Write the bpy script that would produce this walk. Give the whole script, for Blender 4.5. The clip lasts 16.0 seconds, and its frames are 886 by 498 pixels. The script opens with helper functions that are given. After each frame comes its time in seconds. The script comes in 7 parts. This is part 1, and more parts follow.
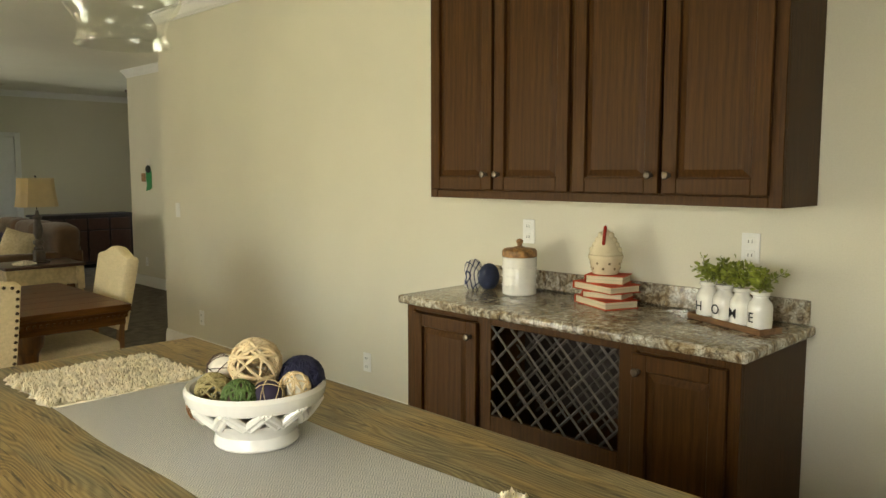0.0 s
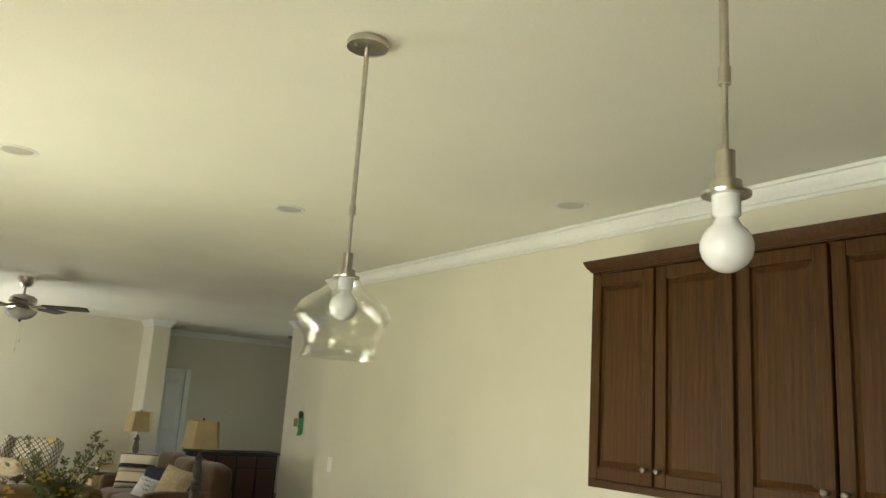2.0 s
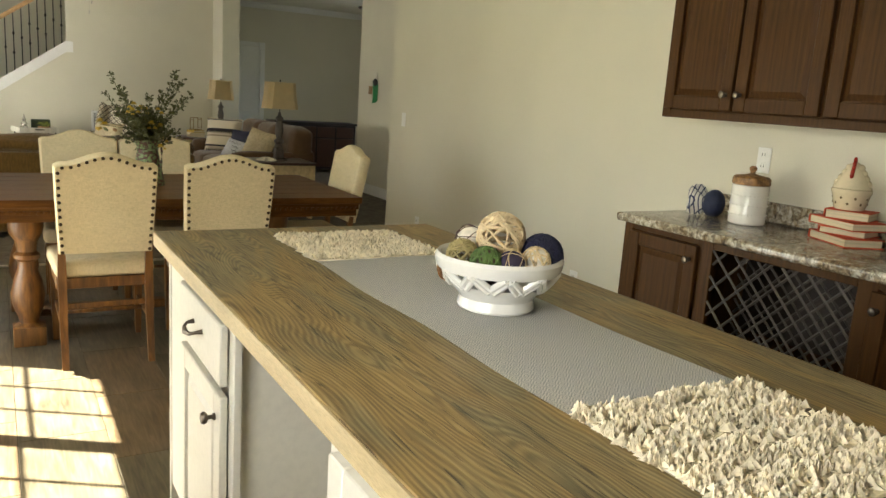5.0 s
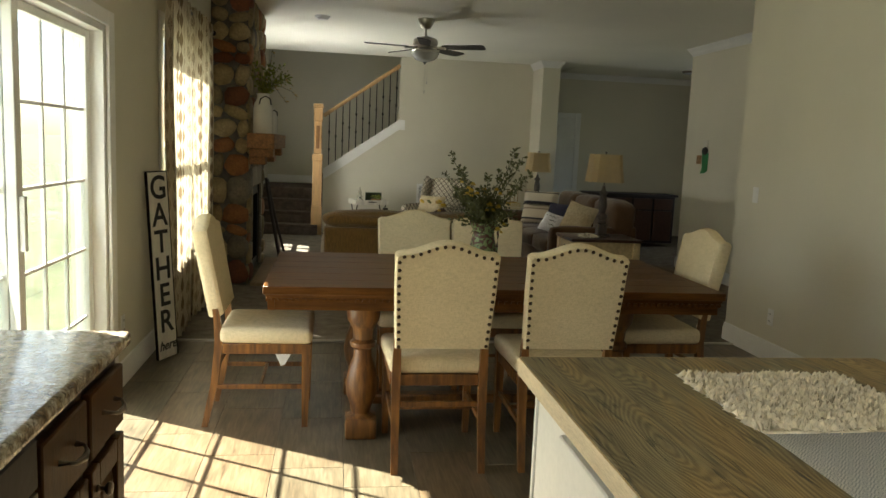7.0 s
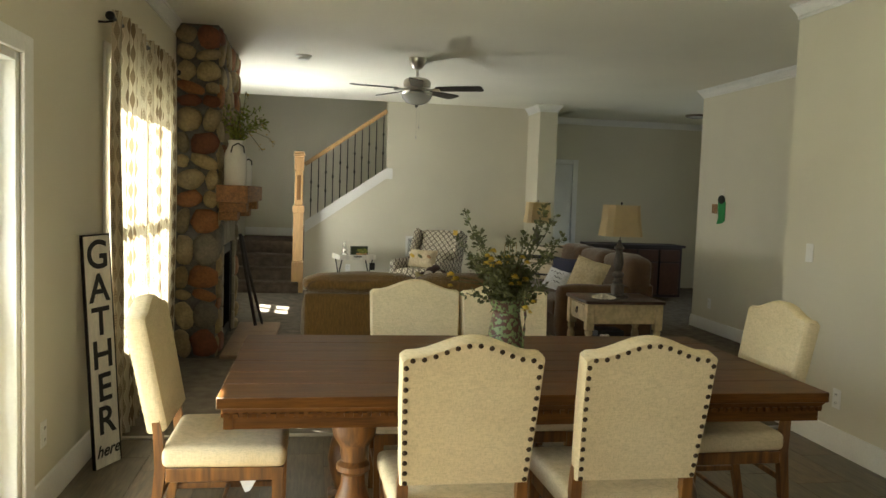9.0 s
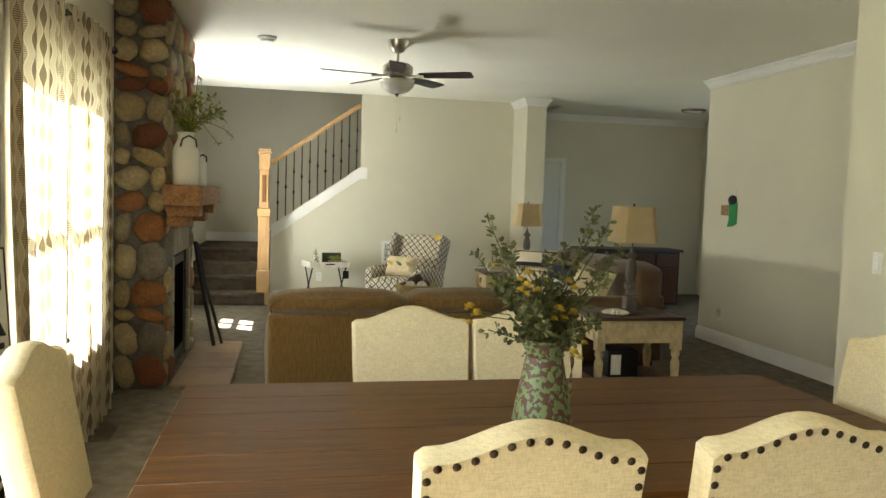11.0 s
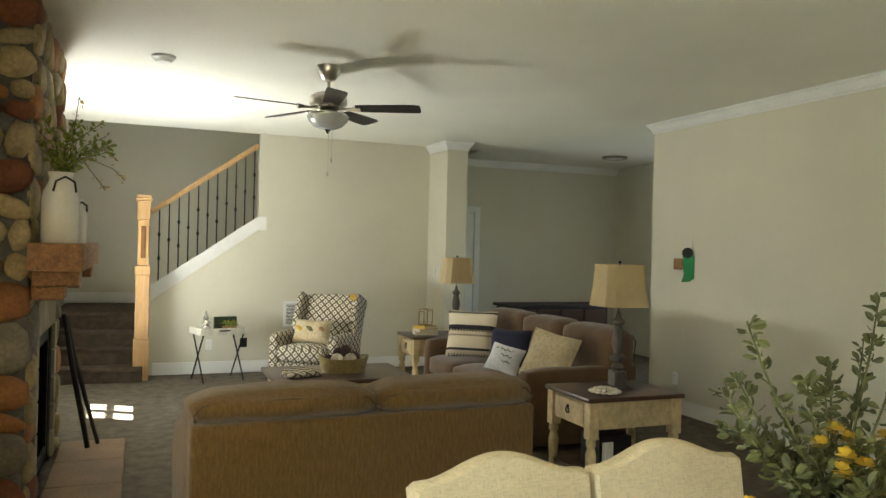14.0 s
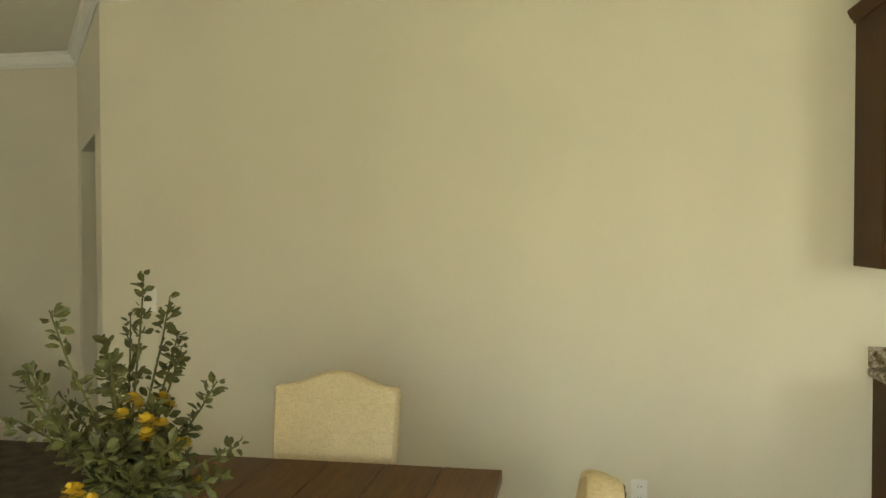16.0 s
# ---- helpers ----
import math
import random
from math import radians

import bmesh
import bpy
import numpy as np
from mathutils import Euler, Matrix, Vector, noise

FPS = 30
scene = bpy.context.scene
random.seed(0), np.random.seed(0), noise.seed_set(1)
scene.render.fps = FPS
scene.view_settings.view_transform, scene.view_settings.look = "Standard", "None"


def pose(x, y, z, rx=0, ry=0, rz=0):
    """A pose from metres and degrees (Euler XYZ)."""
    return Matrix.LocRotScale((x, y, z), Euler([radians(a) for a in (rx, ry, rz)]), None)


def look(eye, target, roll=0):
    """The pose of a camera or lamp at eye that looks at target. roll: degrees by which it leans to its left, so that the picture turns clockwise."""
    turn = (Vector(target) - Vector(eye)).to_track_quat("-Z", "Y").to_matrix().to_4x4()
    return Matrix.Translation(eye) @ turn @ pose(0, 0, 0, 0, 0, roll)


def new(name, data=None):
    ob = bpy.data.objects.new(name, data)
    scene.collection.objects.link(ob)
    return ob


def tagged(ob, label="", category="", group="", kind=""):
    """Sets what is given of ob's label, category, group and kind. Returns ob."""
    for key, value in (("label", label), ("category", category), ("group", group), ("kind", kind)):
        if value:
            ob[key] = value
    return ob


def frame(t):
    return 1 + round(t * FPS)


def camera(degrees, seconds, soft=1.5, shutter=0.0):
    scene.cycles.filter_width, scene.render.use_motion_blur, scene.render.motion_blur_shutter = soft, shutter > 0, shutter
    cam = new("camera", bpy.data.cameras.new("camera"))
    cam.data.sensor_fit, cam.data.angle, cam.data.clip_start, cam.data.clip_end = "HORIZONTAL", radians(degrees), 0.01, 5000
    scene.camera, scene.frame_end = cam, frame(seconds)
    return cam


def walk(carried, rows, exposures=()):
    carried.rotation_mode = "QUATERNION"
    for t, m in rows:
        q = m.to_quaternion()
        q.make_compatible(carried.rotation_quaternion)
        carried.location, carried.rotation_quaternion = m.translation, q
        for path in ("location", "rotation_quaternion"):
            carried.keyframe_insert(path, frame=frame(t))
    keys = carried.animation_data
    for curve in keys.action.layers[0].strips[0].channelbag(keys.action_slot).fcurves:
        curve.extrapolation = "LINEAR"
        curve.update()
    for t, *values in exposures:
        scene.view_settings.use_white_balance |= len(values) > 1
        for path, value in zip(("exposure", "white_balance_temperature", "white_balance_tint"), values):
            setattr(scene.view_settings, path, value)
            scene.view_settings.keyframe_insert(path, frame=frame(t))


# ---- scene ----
cam = camera(60.2, 16.0)
PATH = [
    (0, (-2.89, -2.61, 1.468), (-1.478, -1.209, 1.265), -0.0),
    (0.5, (-2.961, -2.672, 1.569), (-1.542, -1.264, 1.537), -0.0),
    (1, (-3.01, -2.686, 1.654), (-1.739, -1.164, 1.913), 0.8),
    (1.5, (-3.071, -2.669, 1.653), (-1.919, -1.08, 2.039), 2.5),
    (1.8, (-3.096, -2.668, 1.647), (-1.975, -1.066, 2.071), 3.4),
    (2, (-3.101, -2.662, 1.643), (-1.989, -1.052, 2.06), 3.8),
    (2.5, (-3.093, -2.653, 1.607), (-1.971, -1.029, 1.932), 4.7),
    (2.8, (-3.074, -2.657, 1.571), (-1.92, -1.041, 1.81), 4.5),
    (3, (-3.041, -2.652, 1.547), (-1.852, -1.053, 1.718), 4.0),
    (3.2, (-3.021, -2.648, 1.568), (-1.786, -1.075, 1.586), 2.5),
    (5.3, (-3.023, -2.6, 1.352), (-2.161, -0.849, 0.918), 2.9),
    (5.5, (-3.013, -2.545, 1.351), (-2.308, -0.726, 0.909), 2.7),
    (6, (-2.989, -2.398, 1.358), (-2.59, -0.477, 0.969), 2.0),
    (6.5, (-3.062, -2.186, 1.385), (-2.735, -0.242, 1.049), 2.4),
    (7, (-3.071, -1.957, 1.399), (-2.784, 0.004, 1.136), 2.5),
    (7.5, (-2.993, -1.69, 1.427), (-2.726, 0.281, 1.217), 2.6),
    (8, (-3.019, -1.482, 1.428), (-2.768, 0.495, 1.255), 2.9),
    (8.5, (-3.085, -1.278, 1.45), (-2.795, 0.696, 1.316), 2.6),
    (9, (-3.064, -1.073, 1.436), (-2.737, 0.895, 1.295), 2.0),
    (9.2, (-3.039, -0.979, 1.435), (-2.701, 0.988, 1.299), 1.9),
    (11.3, (-3.049, -0.053, 1.424), (-2.644, 1.901, 1.29), 1.8),
    (11.5, (-3.059, 0.025, 1.424), (-2.717, 1.991, 1.291), 1.8),
    (12, (-3.08, 0.243, 1.444), (-2.73, 2.207, 1.312), 2.0),
    (12.5, (-3.154, 0.455, 1.446), (-2.691, 2.4, 1.396), 2.2),
    (13, (-3.182, 0.692, 1.436), (-2.683, 2.628, 1.421), 2.5),
    (13.5, (-3.228, 0.898, 1.438), (-2.706, 2.827, 1.531), 2.4),
    (14, (-3.353, 1.052, 1.477), (-2.616, 2.911, 1.476), 1.4),
    (14.5, (-3.414, 1.161, 1.495), (-2.371, 2.868, 1.467), 1.1),
    (15, (-3.361, 1.27, 1.48), (-2.106, 2.826, 1.499), 0.2),
    (15.5, (-3.41, 1.272, 1.455), (-1.7, 2.31, 1.477), 0.0),
    (16, (-3.522, 1.189, 1.495), (-1.551, 1.528, 1.449), -0.1),
]
walk(cam, [(t, look(eye, target, roll)) for t, eye, target, roll in PATH],
     exposures=[(0, 4.12, 7050, 6), (0.8, 4.3, 6700, 6), (1.5, 4.25, 6500, 5), (2.2, 4.12, 6550, 5), (3.2, 4.1, 6850, 5), (5.3, 3.93, 6500, 9), (6.2, 3.3, 6400, 7), (6.7, 3.17, 6450, 7), (7.2, 3.31, 6450, 7), (8.0, 3.47, 6300, 6), (9.2, 3.92, 6400, 7), (11.3, 4.50, 6300, 6), (13.0, 4.55, 6250, 6), (14.2, 4.40, 6250, 6), (15, 4.50, 6350, 6), (15.5, 4.30, 6850, 6), (16, 3.95, 7250, 4)])

# ---- world and light ----
world = bpy.data.worlds.new("sky")
scene.world = world
world.use_nodes = True
wn = world.node_tree.nodes
sky = wn.new("ShaderNodeTexSky")
sky.sky_type = "NISHITA"
sky.sun_disc = False
sky.sun_elevation = radians(43)
SUN_FROM = Vector((-0.835, 0.50, 0.93)).normalized()
sky.sun_rotation = math.atan2(SUN_FROM.x, SUN_FROM.y)
wn["Background"].inputs["Strength"].default_value = 0.05
world.node_tree.links.new(sky.outputs[0], wn["Background"].inputs["Color"])
sun = new("sun", bpy.data.lights.new("sun", "SUN"))
sun.data.energy, sun.data.angle, sun.data.color = 5.0, radians(0.5), (1, 0.97, 0.89)
sun.matrix_world = look(SUN_FROM * 30, (0, 0, 0))


def window_light(x, y, z, w, h, watts, target):
    a = new("window_light", bpy.data.lights.new("window_light", "AREA"))
    a.data.shape, a.data.size, a.data.size_y, a.data.energy = "RECTANGLE", w, h, watts
    a.data.color = (1.0, 0.98, 0.93)
    a.matrix_world = look((x, y, z), target)
    return a


window_light(-4.36, 1.2, 1.0, 1.7, 1.8, 2.8, (0, 0.8, 1.7))
window_light(-4.36, 4.1, 1.25, 1.4, 1.5, 2.3, (0, 4.1, 1.1))
window_light(-4.36, 8.4, 1.0, 1.1, 1.1, 8.6, (-3.0, 8.2, 2.5))
bounce = window_light(-4.36, 8.3, 0.8, 0.95, 0.8, 2.3, (-3.55, 8.1, 2.75))
bounce.data.spread = radians(95)
# Lamp in the added, unseen kitchen window; brightens the island and its surroundings.
window_light(-4.36, -2.3, 1.55, 1.2, 0.9, 2.4, (-2.4, -1.7, 0.6)).data.spread = radians(130)
# Added lamp in an unseen opening of the end wall, to brighten the hall.
hl = window_light(3.46, 8.2, 1.5, 1.1, 1.1, 0.4, (0, 8.6, 1.2))
hl.data.color = (0.96, 0.97, 1.0)

# ---- materials ----


def material(name, color, rough=0.6, metal=0.0, scale=8.0, vary=0.12, bump=0.05, stretch=(1, 1, 1), second=None, fine=60.0, per_object=0.0, spec=0.5, sheen=0.0):
    """A surface with variation at two scales, in metres of its own space."""
    m = bpy.data.materials.new(name)
    m.use_nodes = True
    nt = m.node_tree
    b = nt.nodes["Principled BSDF"]
    n, l = nt.nodes.new, nt.links.new
    co = n("ShaderNodeTexCoord")
    mp = n("ShaderNodeMapping")
    mp.inputs["Scale"].default_value = stretch
    l(co.outputs["Object"], mp.inputs["Vector"])
    vec = mp.outputs[0]
    n1 = n("ShaderNodeTexNoise")
    n1.inputs["Scale"].default_value, n1.inputs["Detail"].default_value = scale, 6
    l(vec, n1.inputs["Vector"])
    n2 = n("ShaderNodeTexNoise")
    n2.inputs["Scale"].default_value, n2.inputs["Detail"].default_value = fine, 4
    l(vec, n2.inputs["Vector"])
    ramp = n("ShaderNodeValToRGB")
    c = Vector(color[:3])
    c2 = Vector(second) if second else c * (1 - vary)
    c1 = c if second else c * (1 + vary * 0.6)
    ramp.color_ramp.elements[0].position, ramp.color_ramp.elements[1].position = 0.32, 0.68
    ramp.color_ramp.elements[0].color = (*c2, 1)
    ramp.color_ramp.elements[1].color = (*c1, 1)
    l(n1.outputs[0], ramp.inputs[0])
    mix = n("ShaderNodeMix")
    mix.data_type, mix.blend_type = "RGBA", "MULTIPLY"
    mix.inputs[0].default_value = min(1.0, vary * 2.5)
    l(ramp.outputs[0], mix.inputs[6])
    r2 = n("ShaderNodeValToRGB")
    r2.color_ramp.elements[0].position, r2.color_ramp.elements[1].position = 0.3, 0.6
    r2.color_ramp.elements[0].color = (0.6, 0.6, 0.6, 1)
    l(n2.outputs[0], r2.inputs[0])
    l(r2.outputs[0], mix.inputs[7])
    out = mix.outputs[2]
    if per_object:
        oi = n("ShaderNodeObjectInfo")
        hs = n("ShaderNodeHueSaturation")
        mr = n("ShaderNodeMapRange")
        mr.inputs[3].default_value, mr.inputs[4].default_value = 1 - per_object, 1 + per_object
        l(oi.outputs["Random"], mr.inputs[0])
        l(mr.outputs[0], hs.inputs["Value"])
        l(out, hs.inputs["Color"])
        out = hs.outputs[0]
    l(out, b.inputs["Base Color"])
    b.inputs["Roughness"].default_value, b.inputs["Metallic"].default_value = rough, metal
    b.inputs["Specular IOR Level"].default_value = spec
    if sheen:
        b.inputs["Sheen Weight"].default_value = sheen
    if bump:
        bp = n("ShaderNodeBump")
        bp.inputs["Strength"].default_value, bp.inputs["Distance"].default_value = min(1, bump * 4), 0.004
        l(n2.outputs[0], bp.inputs["Height"])
        l(bp.outputs[0], b.inputs["Normal"])
    return m


def node_kit(name):
    """A new material with short-hands for its nodes: maths, noise, ramp and their coordinates."""
    m = bpy.data.materials.new(name)
    m.use_nodes = True
    nt_ = m.node_tree
    co_ = nt_.nodes.new("ShaderNodeTexCoord").outputs["Object"]

    def calc(op, a, b=None, c=None):
        q_ = nt_.nodes.new("ShaderNodeMath")
        q_.operation = op
        for k_, v in enumerate((a, b, c)):
            if isinstance(v, (int, float)):
                q_.inputs[k_].default_value = v
            elif v is not None:
                nt_.links.new(v, q_.inputs[k_])
        return q_.outputs[0]

    def cloud(scale, stretch=(1, 1, 1), detail=5, twist=0.0, vec=None):
        mp_ = nt_.nodes.new("ShaderNodeMapping")
        mp_.inputs["Scale"].default_value = stretch
        nt_.links.new(vec or co_, mp_.inputs["Vector"])
        t_ = nt_.nodes.new("ShaderNodeTexNoise")
        t_.inputs["Scale"].default_value, t_.inputs["Detail"].default_value, t_.inputs["Distortion"].default_value = scale, detail, twist
        nt_.links.new(mp_.outputs[0], t_.inputs["Vector"])
        return t_.outputs[0]

    def ramp(fac, stops):
        r_ = nt_.nodes.new("ShaderNodeValToRGB")
        e_ = r_.color_ramp.elements
        e_[0].position, e_[0].color = stops[0][0], (*stops[0][1], 1)
        e_[1].position, e_[1].color = stops[-1][0], (*stops[-1][1], 1)
        for p_, c_ in stops[1:-1]:
            e_.new(p_).color = (*c_, 1)
        nt_.links.new(fac, r_.inputs[0])
        return r_.outputs[0]

    def blend(fac, a, b, how="MIX"):
        x_ = nt_.nodes.new("ShaderNodeMix")
        x_.data_type, x_.blend_type = "RGBA", how
        for k_, v in ((0, fac), (6, a), (7, b)):
            if isinstance(v, (int, float)):
                x_.inputs[k_].default_value = v
            elif isinstance(v, tuple):
                x_.inputs[k_].default_value = (*v, 1)
            else:
                nt_.links.new(v, x_.inputs[k_])
        return x_.outputs[2]

    def finish(color, rough, height=None, depth=0.002, spec=0.5):
        b_ = nt_.nodes["Principled BSDF"]
        nt_.links.new(color, b_.inputs["Base Color"])
        if isinstance(rough, (int, float)):
            b_.inputs["Roughness"].default_value = rough
        else:
            nt_.links.new(rough, b_.inputs["Roughness"])
        b_.inputs["Specular IOR Level"].default_value = spec
        if height is not None:
            bp_ = nt_.nodes.new("ShaderNodeBump")
            bp_.inputs["Strength"].default_value, bp_.inputs["Distance"].default_value = 0.6, depth
            nt_.links.new(height, bp_.inputs["Height"])
            nt_.links.new(bp_.outputs[0], b_.inputs["Normal"])
        return m

    sp_ = nt_.nodes.new("ShaderNodeSeparateXYZ")
    nt_.links.new(co_, sp_.inputs[0])
    return nt_, co_, sp_.outputs, calc, cloud, ramp, blend, finish


def plank_laminate(name):
    """Weathered boards along y: long wavy grain that bends round knots, split lines, grey and orange patches."""
    nt_, co_, xyz, calc, cloud, ramp, blend, finish = node_kit(name)
    board = calc("FLOOR", calc("DIVIDE", xyz[0], 0.188))
    wn_ = nt_.nodes.new("ShaderNodeTexWhiteNoise")
    wn_.noise_dimensions = "1D"
    nt_.links.new(board, wn_.inputs["W"])
    sh = nt_.nodes.new("ShaderNodeCombineXYZ")
    nt_.links.new(calc("MULTIPLY", wn_.outputs["Value"], 7.3), sh.inputs[1])
    av = nt_.nodes.new("ShaderNodeVectorMath")
    nt_.links.new(co_, av.inputs[0])
    nt_.links.new(sh.outputs[0], av.inputs[1])
    v = av.outputs[0]
    sway = cloud(1.0, (5.5, 1.5, 1), 2, 0.4, v)
    mk = nt_.nodes.new("ShaderNodeMapping")
    mk.inputs["Scale"].default_value = (5.3, 1.5, 1)
    nt_.links.new(v, mk.inputs["Vector"])
    vor = nt_.nodes.new("ShaderNodeTexVoronoi")
    vor.inputs["Scale"].default_value = 1.0
    nt_.links.new(mk.outputs[0], vor.inputs["Vector"])
    far_ = vor.outputs["Distance"]
    eye_ = ramp(far_, [(0.0, (1, 1, 1)), (0.16, (0.45, 0.45, 0.45)), (0.42, (0, 0, 0))])
    rings = calc("ADD", calc("ADD", calc("MULTIPLY", xyz[0], 620.0), calc("MULTIPLY", sway, 130.0)), calc("MULTIPLY", eye_, 60.0))
    grain = calc("ADD", calc("MULTIPLY", calc("SINE", rings), 0.5), 0.5)
    streak = cloud(1.0, (240, 7, 1), 6, 0.5, v)
    patch = cloud(1.0, (7, 1.6, 1), 4, 1.2, v)
    worn = cloud(1.0, (24, 3.0, 1), 5, 1.5, v)
    tone = calc("ADD", calc("MULTIPLY", grain, 0.17), calc("ADD", calc("MULTIPLY", streak, 0.42), calc("MULTIPLY", worn, 0.44)))
    base_ = ramp(tone, [(0.26, (0.08, 0.05, 0.019)), (0.45, (0.22, 0.145, 0.052)), (0.6, (0.34, 0.23, 0.088)), (0.8, (0.5, 0.36, 0.16))])
    grey = ramp(tone, [(0.26, (0.06, 0.046, 0.023)), (0.5, (0.2, 0.158, 0.078)), (0.8, (0.4, 0.32, 0.16))])
    col = blend(ramp(patch, [(0.42, (0, 0, 0)), (0.58, (1, 1, 1))]), grey, base_)
    crack = ramp(cloud(1.0, (75, 4.0, 1), 6, 1.8, v), [(0.34, (0.2, 0.18, 0.16)), (0.41, (1, 1, 1))])
    col = blend(0.85, col, crack, "MULTIPLY")
    col = blend(ramp(far_, [(0.03, (0.85, 0.85, 0.85)), (0.1, (0, 0, 0))]), col, (0.075, 0.045, 0.02))
    edge_ = calc("ABSOLUTE", calc("SUBTRACT", calc("FRACT", calc("DIVIDE", xyz[0], 0.188)), 0.5))
    seam = calc("GREATER_THAN", edge_, 0.494)
    col = blend(calc("MULTIPLY", seam, 0.55), col, (0.06, 0.045, 0.025))
    return finish(col, 0.46, tone, 0.0012, 0.35)


def granite(name):
    """Speckled laminate: pale and brown grains, smoky clouds, dark veins and flecks."""
    nt_, co_, xyz, calc, cloud, ramp, blend, finish = node_kit(name)
    big = cloud(11, (1, 1, 1), 6, 1.4)
    mid = cloud(46, (1, 1, 1), 5, 0.8)
    col = ramp(mid, [(0.28, (0.11, 0.09, 0.068)), (0.42, (0.3, 0.255, 0.185)), (0.54, (0.5, 0.455, 0.36)), (0.7, (0.68, 0.64, 0.55))])
    brown = ramp(mid, [(0.3, (0.05, 0.035, 0.022)), (0.5, (0.24, 0.17, 0.09)), (0.72, (0.5, 0.42, 0.29))])
    col = blend(ramp(big, [(0.42, (0, 0, 0)), (0.6, (1, 1, 1))]), col, brown)
    vein = calc("ABSOLUTE", calc("SUBTRACT", cloud(16, (1, 1, 1), 4, 2.0), 0.5))
    col = blend(ramp(vein, [(0.0, (0.75, 0.75, 0.75)), (0.022, (0, 0, 0))]), col, (0.05, 0.04, 0.032))
    fleck = ramp(cloud(170, (1, 1, 1), 2), [(0.3, (0.3, 0.28, 0.26)), (0.42, (1, 1, 1))])
    col = blend(0.9, col, fleck, "MULTIPLY")
    return finish(col, 0.15, None, 0.0, 0.7)


def woven(name, color, pitch):
    """Slubby plain weave: crossed threads of uneven thickness, seen from any side."""
    nt_, co_, xyz, calc, cloud, ramp, blend, finish = node_kit(name)
    side = calc("ADD", xyz[0], xyz[1])
    up_ = calc("ADD", xyz[2], calc("MULTIPLY", xyz[1], 0.35))
    slub_a = cloud(1.0, (330, 330, 36), 3)
    slub_b = cloud(1.0, (48, 48, 330), 3)
    wa = calc("SINE", calc("MULTIPLY", side, 2 * math.pi / pitch))
    wb = calc("SINE", calc("MULTIPLY", up_, 2 * math.pi / pitch))
    thread = calc("MULTIPLY", wa, wb)
    tone = calc("ADD", calc("MULTIPLY", thread, 0.1), calc("ADD", calc("MULTIPLY", slub_a, 0.5), calc("MULTIPLY", slub_b, 0.5)))
    c = Vector(color)
    col = ramp(tone, [(0.33, tuple(c * 0.78)), (0.5, tuple(c * 0.98)), (0.66, tuple(c * 1.1))])
    col = blend(0.5, col, ramp(cloud(5, (1, 1, 1), 3), [(0.35, (0.86, 0.84, 0.8)), (0.65, (1, 1, 1))]), "MULTIPLY")
    return finish(col, 0.92, tone, 0.0012, 0.12)


def vinyl(name):
    """Wood-look planks along y: each one brown, rust or slate by chance, with grain and worn blotches."""
    nt_, co_, xyz, calc, cloud, ramp, blend, finish = node_kit(name)
    rnd = nt_.nodes.new("ShaderNodeObjectInfo").outputs["Random"]
    sh = nt_.nodes.new("ShaderNodeCombineXYZ")
    for k_ in (0, 1):
        nt_.links.new(calc("MULTIPLY", rnd, 23.0 + 9 * k_), sh.inputs[k_])
    av = nt_.nodes.new("ShaderNodeVectorMath")
    nt_.links.new(co_, av.inputs[0])
    nt_.links.new(sh.outputs[0], av.inputs[1])
    v = av.outputs[0]
    grain = cloud(1.0, (70, 6, 1), 5, 0.8, v)
    blotch = cloud(1.0, (8, 3.5, 1), 4, 0.6, v)
    tone = calc("ADD", calc("MULTIPLY", grain, 0.55), calc("MULTIPLY", blotch, 0.45))
    body = ramp(tone, [(0.32, (0.05, 0.033, 0.016)), (0.5, (0.12, 0.082, 0.042)), (0.7, (0.2, 0.142, 0.08))])
    slate = ramp(tone, [(0.32, (0.044, 0.035, 0.02)), (0.5, (0.1, 0.08, 0.046)), (0.7, (0.17, 0.14, 0.084))])
    mixf = calc("ADD", calc("MULTIPLY", rnd, 0.7), calc("MULTIPLY", blotch, 0.5))
    col = blend(ramp(mixf, [(0.42, (0, 0, 0)), (0.75, (1, 1, 1))]), body, slate)
    return finish(col, 0.36, grain, 0.0008, 0.5)


WALL = material("cream_wall_paint", (0.67, 0.631, 0.508), 0.75, scale=1.2, vary=0.04, bump=0.04, fine=160)
CEIL = material("ceiling_paint", (0.86, 0.84, 0.73), 0.8, scale=1.0, vary=0.04, bump=0.05, fine=120)
TRIM = material("white_trim_paint", (0.8, 0.79, 0.75), 0.4, scale=3, vary=0.05, bump=0.02)
VINYL = vinyl("wood_look_vinyl")
JOINT = material("floor_joint", (0.05, 0.038, 0.025), 0.7)
CARPET = material("taupe_carpet", (0.18, 0.155, 0.12), 0.95, scale=10, vary=0.3, bump=0.25, fine=220, spec=0.1)
STONE_GREY = material("mortar", (0.16, 0.15, 0.13), 0.9, scale=12, vary=0.3, bump=0.2)
DARK_WOOD = material("dark_stained_oak", (0.086, 0.037, 0.009), 0.45, scale=7, vary=0.22, bump=0.05, stretch=(13, 13, 0.55), second=(0.048, 0.02, 0.005), fine=34, spec=0.14)
TABLE_WOOD = material("brown_table_wood", (0.135, 0.056, 0.0125), 0.38, scale=4, vary=0.3, bump=0.03, stretch=(0.7, 9, 9), second=(0.08, 0.032, 0.008), fine=16, spec=0.12)
LEG_WOOD = material("chestnut_leg_wood", (0.27, 0.115, 0.024), 0.4, scale=4, vary=0.3, bump=0.03, stretch=(8, 8, 0.8), second=(0.09, 0.038, 0.013), fine=12)
